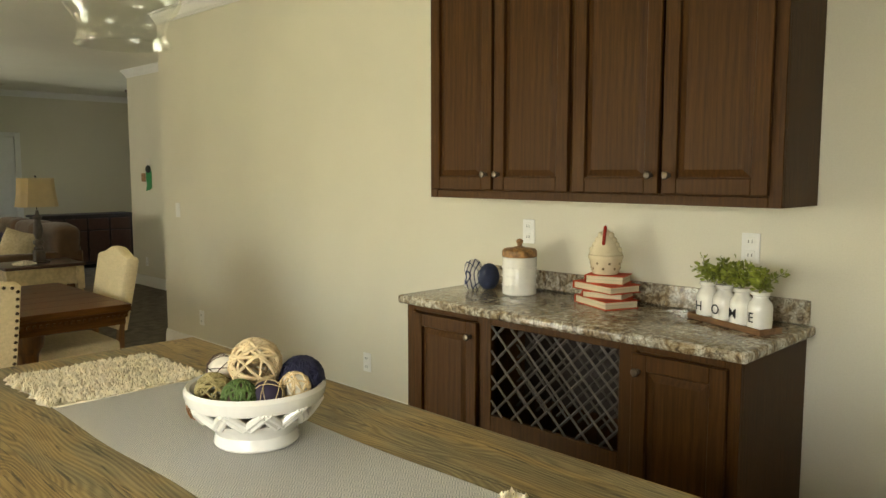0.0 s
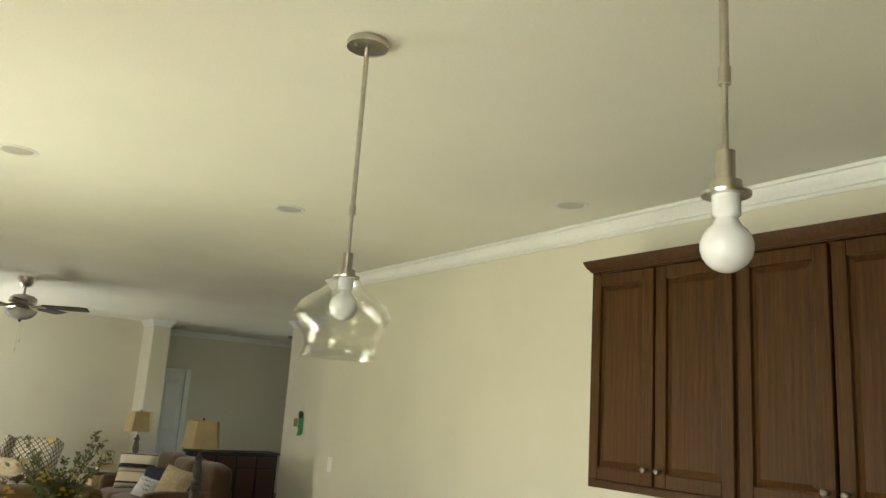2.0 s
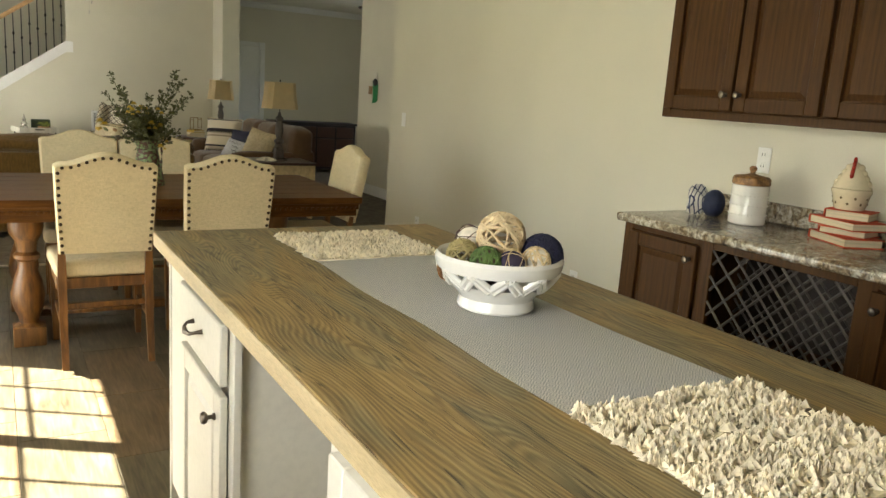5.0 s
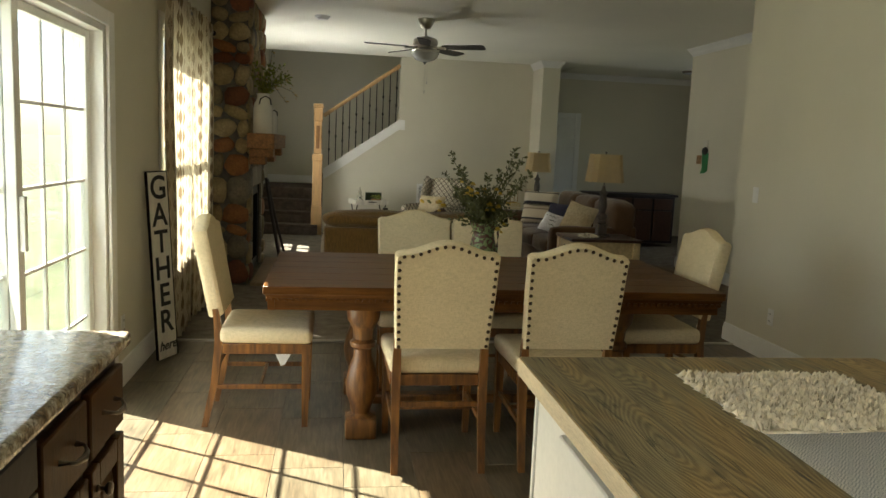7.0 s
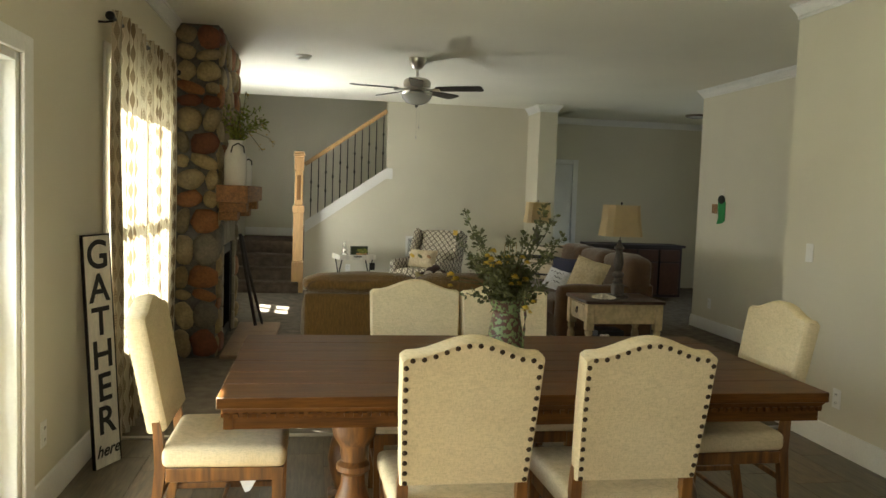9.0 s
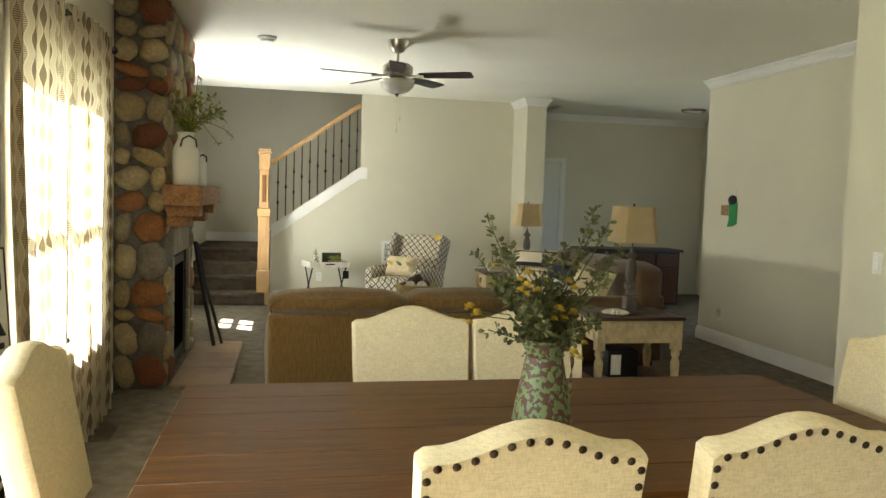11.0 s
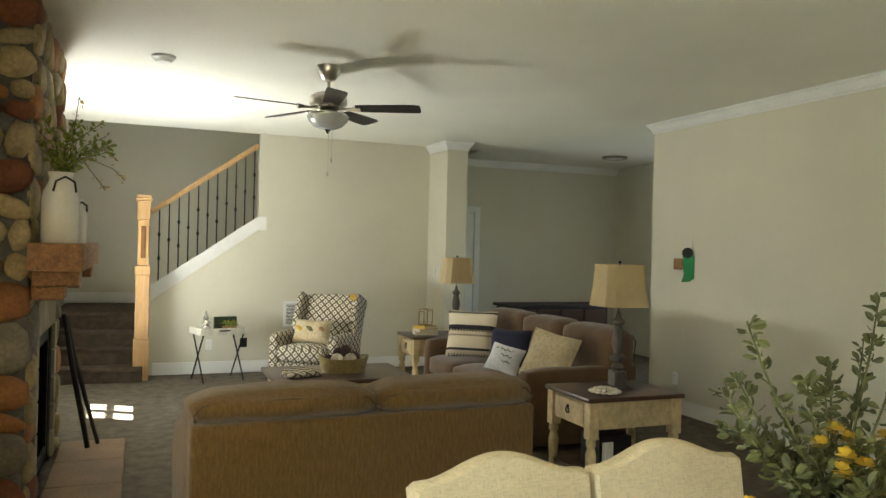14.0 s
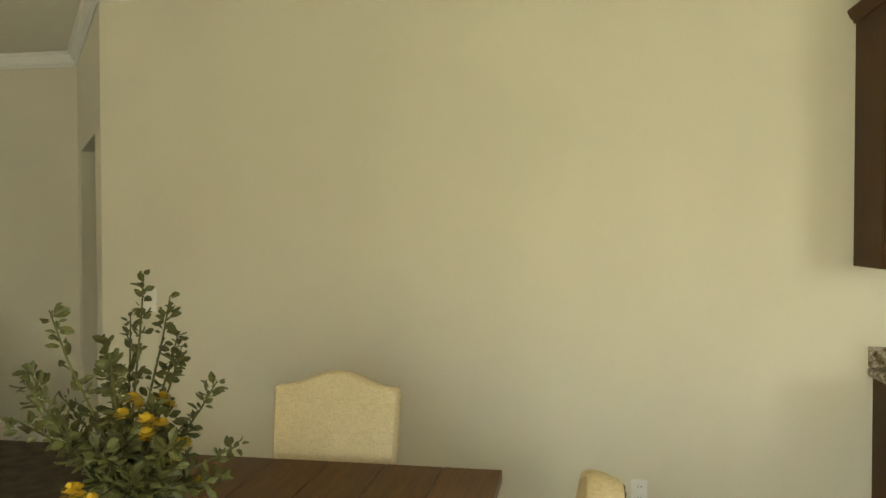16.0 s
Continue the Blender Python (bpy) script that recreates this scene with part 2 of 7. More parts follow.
ISLAND_TOP = plank_laminate("rustic_plank_laminate")
CREAM_CAB = material("cream_cabinet_paint", (0.7, 0.66, 0.55), 0.4, scale=3, vary=0.06, bump=0.02)
GRANITE = granite("granite_laminate")
LINEN = woven("cream_linen", (0.72, 0.605, 0.385), 0.0026)
SOFA_FAB = material("brown_chenille", (0.155, 0.089, 0.023), 0.9, scale=70, vary=0.26, bump=0.25, stretch=(1.2, 1.2, 0.25), fine=260, spec=0.15, sheen=0.3)
MAPLE = material("honey_oak_wood", (0.55, 0.34, 0.15), 0.4, scale=4, vary=0.15, bump=0.03, stretch=(8, 8, 0.7), fine=12)
IRON = material("black_iron", (0.02, 0.018, 0.016), 0.45, metal=0.6, scale=20, vary=0.2)
NICKEL = material("brushed_nickel", (0.55, 0.52, 0.46), 0.28, metal=1.0, scale=20, vary=0.08, bump=0.01)
GRASS = material("lawn", (0.15, 0.17, 0.08), 0.95, scale=2, vary=0.4, bump=0.2)
THIN = bpy.data.materials.new("thin_blown_glass")
THIN.use_nodes = True
_t = THIN.node_tree
_gl = _t.nodes.new("ShaderNodeBsdfGlossy")
_gl.inputs["Roughness"].default_value = 0.02
_tp = _t.nodes.new("ShaderNodeBsdfTransparent")
_tp.inputs["Color"].default_value = (0.96, 0.97, 0.95, 1)
_lw = _t.nodes.new("ShaderNodeLayerWeight")
_lw.inputs["Blend"].default_value = 0.5
_pw = _t.nodes.new("ShaderNodeMath")
_pw.operation = "POWER"
_pw.inputs[1].default_value = 2.6
_ml = _t.nodes.new("ShaderNodeMath")
_ml.operation = "MULTIPLY_ADD"
_ml.inputs[1].default_value, _ml.inputs[2].default_value = 0.8, 0.05
_t.links.new(_lw.outputs["Facing"], _pw.inputs[0])
_t.links.new(_pw.outputs[0], _ml.inputs[0])
_mx = _t.nodes.new("ShaderNodeMixShader")
_t.links.new(_ml.outputs[0], _mx.inputs[0])
_t.links.new(_tp.outputs[0], _mx.inputs[1])
_t.links.new(_gl.outputs[0], _mx.inputs[2])
_t.links.new(_mx.outputs[0], _t.nodes["Material Output"].inputs["Surface"])

# ---- builders ----


def box_into(bm, lo, hi, bevel=0.0, seg=1):
    """Adds a box from corner lo to corner hi, with rounded edges where bevel is given."""
    c = [(a + b) / 2 for a, b in zip(lo, hi)]
    s = [abs(b - a) for a, b in zip(lo, hi)]
    g = bmesh.ops.create_cube(bm, size=1, matrix=Matrix.LocRotScale(c, None, s))
    if bevel:
        vs = set(g["verts"])
        es = [e for e in bm.edges if e.verts[0] in vs and e.verts[1] in vs]
        bmesh.ops.bevel(bm, geom=es, offset=min(bevel, min(s) * 0.49), segments=seg, profile=0.6, affect="EDGES")


def prism_into(bm, outline, z0, z1, m=None):
    """An upright prism over an outline of (x, y)."""
    m = m or Matrix()
    lo = [bm.verts.new(m @ Vector((x, y, z0))) for x, y in outline]
    hi = [bm.verts.new(m @ Vector((x, y, z1))) for x, y in outline]
    k = len(outline)
    for i in range(k):
        bm.faces.new((lo[i], lo[(i + 1) % k], hi[(i + 1) % k], hi[i]))
    bm.faces.new(lo[::-1])
    bm.faces.new(hi)


def lathe_into(bm, profile, m=None, seg=24, cap=True):
    """Turns a profile of (radius, z) about z."""
    m = m or Matrix()
    rings = []
    for r, z in profile:
        rings.append([bm.verts.new(m @ Vector((r * math.cos(2 * math.pi * i / seg), r * math.sin(2 * math.pi * i / seg), z))) for i in range(seg)])
    for a, b in zip(rings, rings[1:]):
        for i in range(seg):
            bm.faces.new((a[i], a[(i + 1) % seg], b[(i + 1) % seg], b[i]))
    if cap:
        bm.faces.new(rings[0][::-1])
        bm.faces.new(rings[-1])


def tube_into(bm, pts, r, seg=8):
    """A round rod along points; r may be one radius or one for each point."""
    pts = [Vector(p) for p in pts]
    rs = r if isinstance(r, (list, tuple)) else [r] * len(pts)
    rings = []
    for i, p in enumerate(pts):
        d = (pts[min(i + 1, len(pts) - 1)] - pts[max(i - 1, 0)]).normalized()
        q = d.to_track_quat("Z", "Y").to_matrix()
        rings.append([bm.verts.new(p + q @ Vector((rs[i] * math.cos(2 * math.pi * k / seg), rs[i] * math.sin(2 * math.pi * k / seg), 0))) for k in range(seg)])
    for a, b in zip(rings, rings[1:]):
        for i in range(seg):
            bm.faces.new((a[i], a[(i + 1) % seg], b[(i + 1) % seg], b[i]))
    bm.faces.new(rings[0][::-1])
    bm.faces.new(rings[-1])


def mesh_of(name, bm, mat, smooth=True):
    me = bpy.data.meshes.new(name)
    bmesh.ops.recalc_face_normals(bm, faces=bm.faces)
    bm.to_mesh(me)
    bm.free()
    me.materials.append(mat)
    if smooth and len(me.polygons):
        me.polygons.foreach_set("use_smooth", [True] * len(me.polygons))
        me.set_sharp_from_angle(angle=radians(38))
    return me


def part(name, bm, mat, parent=None, label="", smooth=True):
    """Links a bmesh as one mesh object, under a thing where one is given."""
    ob = new(name, mesh_of(name, bm, mat, smooth))
    if parent:
        ob.parent = parent
    if label:
        tagged(ob, label)
    return ob


def thing(name, label, category, m=None, group="", kind=""):
    """An empty at the base of a thing that carries its parts."""
    ob = new(name)
    ob.empty_display_size = 0.1
    if m:
        ob.matrix_world = m
    return tagged(ob, label, category, group, kind)


def structure(name, bm, mat, label, category, smooth=False):
    return tagged(part(name, bm, mat, None, "", smooth), label, category, kind="structure")


def boxes(*bb, bevel=0.0, seg=1):
    bm = bmesh.new()
    for lo, hi in bb:
        box_into(bm, lo, hi, bevel, seg)
    return bm


# ---- the shell ----
H = 2.75          # ceiling
XL = -4.22        # face of the wall with the patio door
YB = 10.03        # face of the wall behind the armchair
YC = 3.39         # where the vinyl ends and the carpet begins


def wall_with_openings(axis, at0, at1, lo, hi, top, openings):
    """A wall slab between at0 and at1 across axis, from lo to hi along, with openings (a, b, z0, z1)."""
    bm = bmesh.new()

    def put(a, b, z0, z1):
        if b - a < 1e-4 or z1 - z0 < 1e-4:
            return
        if axis == "x":
            box_into(bm, (at0, a, z0), (at1, b, z1))
        else:
            box_into(bm, (a, at0, z0), (b, at1, z1))
    p = lo
    for a, b, z0, z1 in sorted(openings):
        put(p, a, 0, top)
        put(a, b, 0, z0)
        put(a, b, z1, top)
        p = b
    put(p, hi, 0, top)
    return bm


DOOR = (0.30, 2.17, 0.0, 1.93)
WIN_A = (3.42, 4.86, 0.55, 2.12)
WIN_B = (8.3, 8.98, 0.5, 1.12)
# WIN_C is out of view, an opening added to let light into the kitchen.
WIN_C = (-2.95, -1.65, 1.08, 2.05)
structure("wall_west", wall_with_openings("x", XL - 0.16, XL, -6.0, 12.0, H, [DOOR, WIN_A, WIN_B, WIN_C]), WALL, "cream painted wall with patio door and windows", "wall")
structure("wall_east", boxes(((0, -6.0, 0), (0.14, 3.548, H))), WALL, "cream painted wall behind the dark buffet cabinets", "wall")
structure("wall_south", boxes(((XL, -6.14, 0), (0, -6.0, H))), WALL, "plain cream painted kitchen end wall", "wall")
structure("wall_entry", boxes(((1.325, 4.613, 0), (1.465, 7.28, H))), WALL, "cream painted wall with a green ribbon", "wall")

# angled wall with a doorway between the two east walls
bm = bmesh.new()
d = Vector((1.325, 1.065, 0))
dl = d.length
md = Matrix.Translation((0, 3.548, 0)) @ Matrix.Rotation(math.atan2(d.y, d.x), 4, "Z")
for a, b, z0, z1 in ((0, 0.32, 0, H), (0.32, dl - 0.3, 2.03, H), (dl - 0.3, dl, 0, H)):
    prism_into(bm, [(a, -0.12), (b, -0.12), (b, 0), (a, 0)], z0, z1, md)
structure("wall_angled", bm, WALL, "cream painted angled wall with a doorway", "wall")

structure("floor", boxes(((XL - 0.16, -6.2, -0.1), (4.6, YC, -0.004))), JOINT, "dark vinyl plank floor of kitchen and dining area", "floor")
structure("carpet", boxes(((XL - 0.16, YC, -0.1), (5.0, 12.2, 0.006))), CARPET, "taupe cut pile carpet in the living room", "carpet")
structure("threshold_strip", boxes(((XL, YC - 0.02, -0.004), (1.2, YC + 0.02, 0.009)), bevel=0.003), NICKEL, "thin metal strip between vinyl and carpet", "threshold")
structure("ceiling", boxes(((XL - 0.16, -6.2, H), (5.0, YB + 0.02, H + 0.12))), CEIL, "off-white painted flat ceiling", "ceiling")

# stair wall: a slope under the rail, then full height
bm = bmesh.new()
prof = [(-3.24, 0), (0.02, 0), (0.02, H), (-2.09, H), (-2.09, 1.78), (-3.24, 0.97)]
mm = Matrix.Translation((0, YB, 0)) @ Matrix.Rotation(radians(90), 4, "X")
prism_into(bm, prof, -0.12, 0, mm)
structure("wall_north", bm, WALL, "cream painted wall sloping under the stair rail", "wall")
structure("wall_stub", boxes(((0.0, 9.43, 0), (0.26, YB + 0.1, H))), WALL, "cream painted wall end beside the hall opening", "wall")
structure("wall_stairwell", boxes(((XL, 11.75, 0), (0.6, 11.87, 5.2))), WALL, "cream painted far wall of the stairwell", "wall")
structure("wall_stairwell_side", boxes(((XL - 0.16, 12.0, 0), (XL, 12.2, 5.2)), ((XL - 0.16, 10.05, H), (XL, 11.87, 5.2))), WALL, "cream painted side wall of the stairwell", "wall")
structure("ceiling_stairwell", boxes(((XL - 0.16, YB, 5.2), (0.9, 12.0, 5.3))), CEIL, "off-white ceiling above the stairs", "ceiling")
structure("wall_upper", boxes(((XL, YB - 0.1, H + 0.12), (0.9, YB, 5.2)), ((0.6, YB, H), (0.72, 11.87, 5.2))), WALL, "cream painted upper wall of the stairwell", "wall")
structure("wall_hall", boxes(((4.5, 3.0, 0), (4.62, 7.0, H)), ((3.4, 6.88, 0), (4.62, 7.0, H)), ((0.26, 10.13, 0), (0.38, 10.95, H)), ((0.14, 2.9, 0), (4.6, 3.02, H))), WALL, "cream painted walls of the dim hall", "wall")
structure("ground", boxes(((-300, -300, -0.6), (300, 300, -0.3))), GRASS, "mown lawn outside the house", "ground")

# ---- trim ----


def run_profile(bm, path, profile):
    """Sweeps a profile of (out, z) along a level path of (x, y), with mitred corners; out is to the left of the way."""
    pts = [Vector((x, y)) for x, y in path]
    rings = []
    for i, p in enumerate(pts):
        d0 = (p - pts[i - 1]).normalized() if i else (pts[1] - p).normalized()
        d1 = (pts[i + 1] - p).normalized() if i + 1 < len(pts) else d0
        n0, n1 = Vector((-d0.y, d0.x)), Vector((-d1.y, d1.x))
        n = (n0 + n1).normalized()
        n = n / max(0.3, n.dot(n0))
        rings.append([bm.verts.new((p.x + n.x * o, p.y + n.y * o, z)) for o, z in profile])
    k = len(profile)
    for a, b in zip(rings, rings[1:]):
        for i in range(k):
            bm.faces.new((a[i], a[(i + 1) % k], b[(i + 1) % k], b[i]))
    bm.faces.new(rings[0][::-1])
    bm.faces.new(rings[-1])


CROWN = [(0, H - 0.1), (0.01, H - 0.1), (0.01, H - 0.084), (0.018, H - 0.078), (0.018, H - 0.07), (0.028, H - 0.056), (0.046, H - 0.03), (0.046, H - 0.022), (0.058, H - 0.018), (0.06, H - 0.003), (0, H - 0.003)]
BASE = [(0, 0), (0.016, 0), (0.016, 0.1), (0.011, 0.115), (0.009, 0.135), (0, 0.14)]
east_run = [(0, -6.0), (0, 3.548), (1.325, 4.613), (1.325, 7.28), (1.6, 7.28)]
for nm, prof, what in (("crown_molding", CROWN, "white crown molding along the ceiling"),):
    bm = bmesh.new()
    run_profile(bm, east_run, prof)
    run_profile(bm, [(0.26, 10.3), (0.26, 9.43), (0, 9.43), (0, YB)], prof)
    run_profile(bm, [(XL, 5.4), (XL, -6.0)], prof)
    run_profile(bm, [(3.4, 10.95), (0.38, 10.95)], prof)
    structure("crown_molding", bm, TRIM, what, "molding", True)
for k, pth in enumerate(([(0, -0.0), (0, 3.548), (0.2, 3.709)], [(1.11, 4.44), (1.325, 4.613), (1.325, 7.28), (1.6, 7.28)],
                         [(0.26, 10.9), (0.26, 9.43), (0, 9.43), (0, YB), (-3.2, YB)], [(XL, 5.4), (XL, 2.28)])):
    bm = bmesh.new()
    run_profile(bm, pth, BASE)
    structure("baseboard", bm, TRIM, "white painted baseboard with a moulded top", "baseboard", True)

# hall beyond the stub wall
structure("wall_hall_far", boxes(((0.26, 10.95, 0), (3.52, 11.07, H))), WALL, "cream painted far wall of the dim hall", "wall")
structure("wall_hall_end", wall_with_openings("x", 3.4, 3.52, 7.0, 10.95, H, [(7.6, 8.8, 0.9, 2.1)]), WALL, "cream painted end wall of the dim hall", "wall")
structure("ceiling_hall", boxes(((0.02, YB + 0.02, H), (4.6, 11.1, H + 0.1))), CEIL, "off-white ceiling of the hall", "ceiling")
door = thing("door_1", "white panelled hall door, closed, in a white frame", "door", pose(0.68, 10.95, 0), kind="structure")
part("door_leaf", boxes(((-0.34, -0.03, 0.01), (0.34, -0.004, 2.0)), bevel=0.004), TRIM, door)
part("door_frame", boxes(((-0.43, -0.045, 0), (-0.345, -0.004, 2.08)), ((0.345, -0.045, 0), (0.43, -0.004, 2.08)), ((-0.345, -0.045, 2.005), (0.345, -0.004, 2.08)), bevel=0.004), TRIM, door)
for z0, z1 in ((0.2, 0.9), (1.05, 1.85)):
    for x0 in (-0.27, 0.03):
        part("door_panel", boxes(((x0, -0.038, z0), (x0 + 0.24, -0.031, z1)), bevel=0.003), TRIM, door)

# patio door in the west wall
PVC = material("white_vinyl_frame", (0.8, 0.79, 0.74), 0.35, scale=4, vary=0.04, bump=0.01)
patio = thing("patio_door", "white vinyl sliding patio door with grille bars, closed", "patio door", pose(XL, 0, 0), kind="structure")
a, b, z0, z1 = DOOR
c = (a + b) / 2
part("casing", boxes(((0.002, b, 0), (0.02, b + 0.1, z1 + 0.075)), ((0.002, a - 0.1, 0), (0.02, a, z1 + 0.075)), ((0.002, a, z1), (0.02, b, z1 + 0.075)), bevel=0.004), TRIM, patio)
part("door_frame", boxes(((-0.15, a, 0.0), (0.0, a + 0.035, z1)), ((-0.15, b - 0.035, 0.0), (0.0, b, z1)), ((-0.15, a + 0.035, z1 - 0.035), (0, b - 0.035, z1)), ((-0.15, a + 0.035, 0.001), (0, b - 0.035, 0.035)), bevel=0.003), PVC, patio)
for (p, q, xx) in ((a + 0.035, c + 0.03, -0.128), (c - 0.03, b - 0.035, -0.084)):
    leaf = part("sash", boxes(((xx - 0.02, p, 0.036), (xx + 0.02, p + 0.06, z1 - 0.036)), ((xx - 0.02, q - 0.06, 0.036), (xx + 0.02, q, z1 - 0.036)), ((xx - 0.02, p + 0.06, 0.036), (xx + 0.02, q - 0.06, 0.12)), ((xx - 0.02, p + 0.06, z1 - 0.075), (xx + 0.02, q - 0.06, z1 - 0.036)), bevel=0.003), PVC, patio)
    for i in (1, 2):
        y = p + 0.06 + (q - p - 0.12) * i / 3
        part("grille_bar", boxes(((xx - 0.008, y - 0.008, 0.12), (xx + 0.008, y + 0.008, z1 - 0.075)), bevel=0.003), PVC, leaf)
    for i in range(1, 5):
        z = 0.12 + (z1 - 0.195) * i / 5
        part("grille_bar", boxes(((xx - 0.007, p + 0.06, z - 0.008), (xx + 0.007, q - 0.06, z + 0.008)), bevel=0.003), PVC, leaf)
    g = part("pane", boxes(((xx - 0.003, p + 0.055, 0.115), (xx + 0.003, q - 0.055, z1 - 0.07))), THIN, leaf)
    g.visible_shadow = False
part("handle", boxes(((-0.063, c - 0.02, 0.92), (-0.041, c + 0.012, 1.14)), bevel=0.006, seg=2), PVC, patio)


def double_window(name, label, win):
    a, b, z0, z1 = win
    w = thing(name, label, "window", pose(XL, 0, 0), kind="structure")
    part("casing", boxes(((0.002, a - 0.08, z0 - 0.08), (0.018, a, z1 + 0.08)), ((0.002, b, z0 - 0.08), (0.018, b + 0.08, z1 + 0.08)), ((0.002, a, z1), (0.018, b, z1 + 0.08)), bevel=0.003), TRIM, w)
    part("window_sill", boxes(((-0.15, a, z0 - 0.03), (0.05, b, z0)), bevel=0.006), TRIM, w)
    zm, c = (z0 + z1) / 2, (a + b) / 2
    part("window_frame", boxes(((-0.1, a, z0), (-0.04, a + 0.05, z1)), ((-0.1, b - 0.05, z0), (-0.04, b, z1)), ((-0.1, a + 0.05, z1 - 0.05), (-0.04, b - 0.05, z1)), ((-0.1, a + 0.05, z0), (-0.04, b - 0.05, z0 + 0.05)),
                               ((-0.1, c - 0.04, z0 + 0.05), (-0.04, c + 0.04, z1 - 0.05)), bevel=0.003), PVC, w)
    for y0, y1 in ((a + 0.05, c - 0.04), (c + 0.04, b - 0.05)):
        part("meeting_rail", boxes(((-0.085, y0, zm - 0.02), (-0.045, y1, zm + 0.02)), bevel=0.003), PVC, w)
        part("grille_bar", boxes(((-0.075, (y0 + y1) / 2 - 0.009, z0 + 0.05), (-0.062, (y0 + y1) / 2 + 0.009, z1 - 0.05))), PVC, w)
        g = part("pane", boxes(((-0.07, y0, z0 + 0.05), (-0.066, y1, z1 - 0.05))), THIN, w)
        g.visible_shadow = False
    return w


double_window("window_1", "white vinyl double window behind patterned curtains", WIN_A)
double_window("unseen_window", "unseen white vinyl double window, added over the kitchen counter for light", WIN_C)
double_window("window_2", "white vinyl double window beyond the fireplace", WIN_B)

# ---- kitchen ----


def door_panel(parent, w, h, mat, m, knob=None, name="door", arch=False):
    """A raised-panel cabinet door in the x-z plane, front towards -y, lower corner at the origin."""
    bm = bmesh.new()
    s = 0.058 if min(w, h) > 0.25 else 0.03
    for lo, hi in (((0, -0.02, 0), (s, 0, h)), ((w - s, -0.02, 0), (w, 0, h)), ((s, -0.02, 0), (w - s, 0, s)), ((s, -0.02, h - s), (w - s, 0, h))):
        box_into(bm, lo, hi, 0.003)
    ob = new(name, mesh_of(name, bm, mat))
    ob.parent, ob.matrix_local = parent, m
    bm = bmesh.new()
    k = 0.03
    pr = [(s, -0.008), (s + k, -0.016)]
    r0 = [bm.verts.new((x, -0.006, z)) for x, z in ((s, s), (w - s, s), (w - s, h - s), (s, h - s))]
    r1 = [bm.verts.new((x, -0.006, z)) for x, z in ((s + 0.006, s + 0.006), (w - s - 0.006, s + 0.006), (w - s - 0.006, h - s - 0.006), (s + 0.006, h - s - 0.006))]
    r2 = [bm.verts.new((x, -0.017, z)) for x, z in ((s + k, s + k), (w - s - k, s + k), (w - s - k, h - s - k), (s + k, h - s - k))]
    for p, q in ((r0, r1), (r1, r2)):
        for i in range(4):
            bm.faces.new((p[i], p[(i + 1) % 4], q[(i + 1) % 4], q[i]))
    bm.faces.new(r2)
    bm.faces.new([bm.verts.new((x, -0.001, z)) for x, z in ((s, s), (s, h - s), (w - s, h - s), (w - s, s))])
    part("panel", bm, mat, ob, smooth=False)
    if knob:
        add_knob(ob, knob)
    return ob


KNOB_ME = []


def add_knob(parent, at):
    if not KNOB_ME:
        bm = bmesh.new()
        lathe_into(bm, [(0.009, 0), (0.009, 0.004), (0.005, 0.008), (0.005, 0.016), (0.013, 0.021), (0.0155, 0.027), (0.012, 0.033), (0.004, 0.035)], seg=16)
        KNOB_ME.append(mesh_of("knob", bm, PEWTER))
    k = new("knob", KNOB_ME[0])
    k.parent, k.matrix_local = parent, pose(at[0], -0.0205, at[1], 90, 0, 0)
    return k


def add_pull(parent, x, z, y=-0.0205):
    bm = bmesh.new()
    tube_into(bm, [(x - 0.048, y, z + 0.004), (x - 0.046, y - 0.018, z + 0.002), (x - 0.03, y - 0.028, z - 0.004), (x, y - 0.032, z - 0.007), (x + 0.03, y - 0.028, z - 0.004), (x + 0.046, y - 0.018, z + 0.002), (x + 0.048, y, z + 0.004)], [0.007, 0.004, 0.005, 0.0075, 0.005, 0.004, 0.007], 8)
    return part("pull_handle", bm, PEWTER, parent)


PEWTER = material("dark_pewter", (0.16, 0.13, 0.1), 0.35, metal=0.9, scale=30, vary=0.25, bump=0.02)
# Near-black brown: some parts' own colour; in cabinet recesses it paints in shade.
DARK_IN = material("dark_brown_and_recess_shade", (0.025, 0.014, 0.009), 0.6, vary=0.2)
LATTICE = material("wine_lattice_wood", (0.1, 0.085, 0.07), 0.45, vary=0.2, scale=20)

# base cabinet with wine rack: local x runs to +y of the room reversed, front towards -x
BUF = pose(0, -0.07, 0, 0, 0, -90)       # local x = -y of the room, local -y = -x of the room
base = thing("buffet_cabinet", "dark-stained oak buffet base cabinet with a diamond wine rack", "cabinet", BUF)
D = -0.56
for lo, hi in (((0, D + 0.02, 0.1), (0.42, -0.003, 0.868)), ((1.1, D + 0.02, 0.1), (1.55, -0.003, 0.868)), ((0.42, D + 0.02, 0.1), (1.1, -0.003, 0.12)), ((0.42, D + 0.02, 0.85), (1.1, -0.003, 0.868)), ((0.42, -0.02, 0.12), (1.1, -0.003, 0.85))):
    part("carcass_panel", boxes((lo, hi)), DARK_WOOD, base)
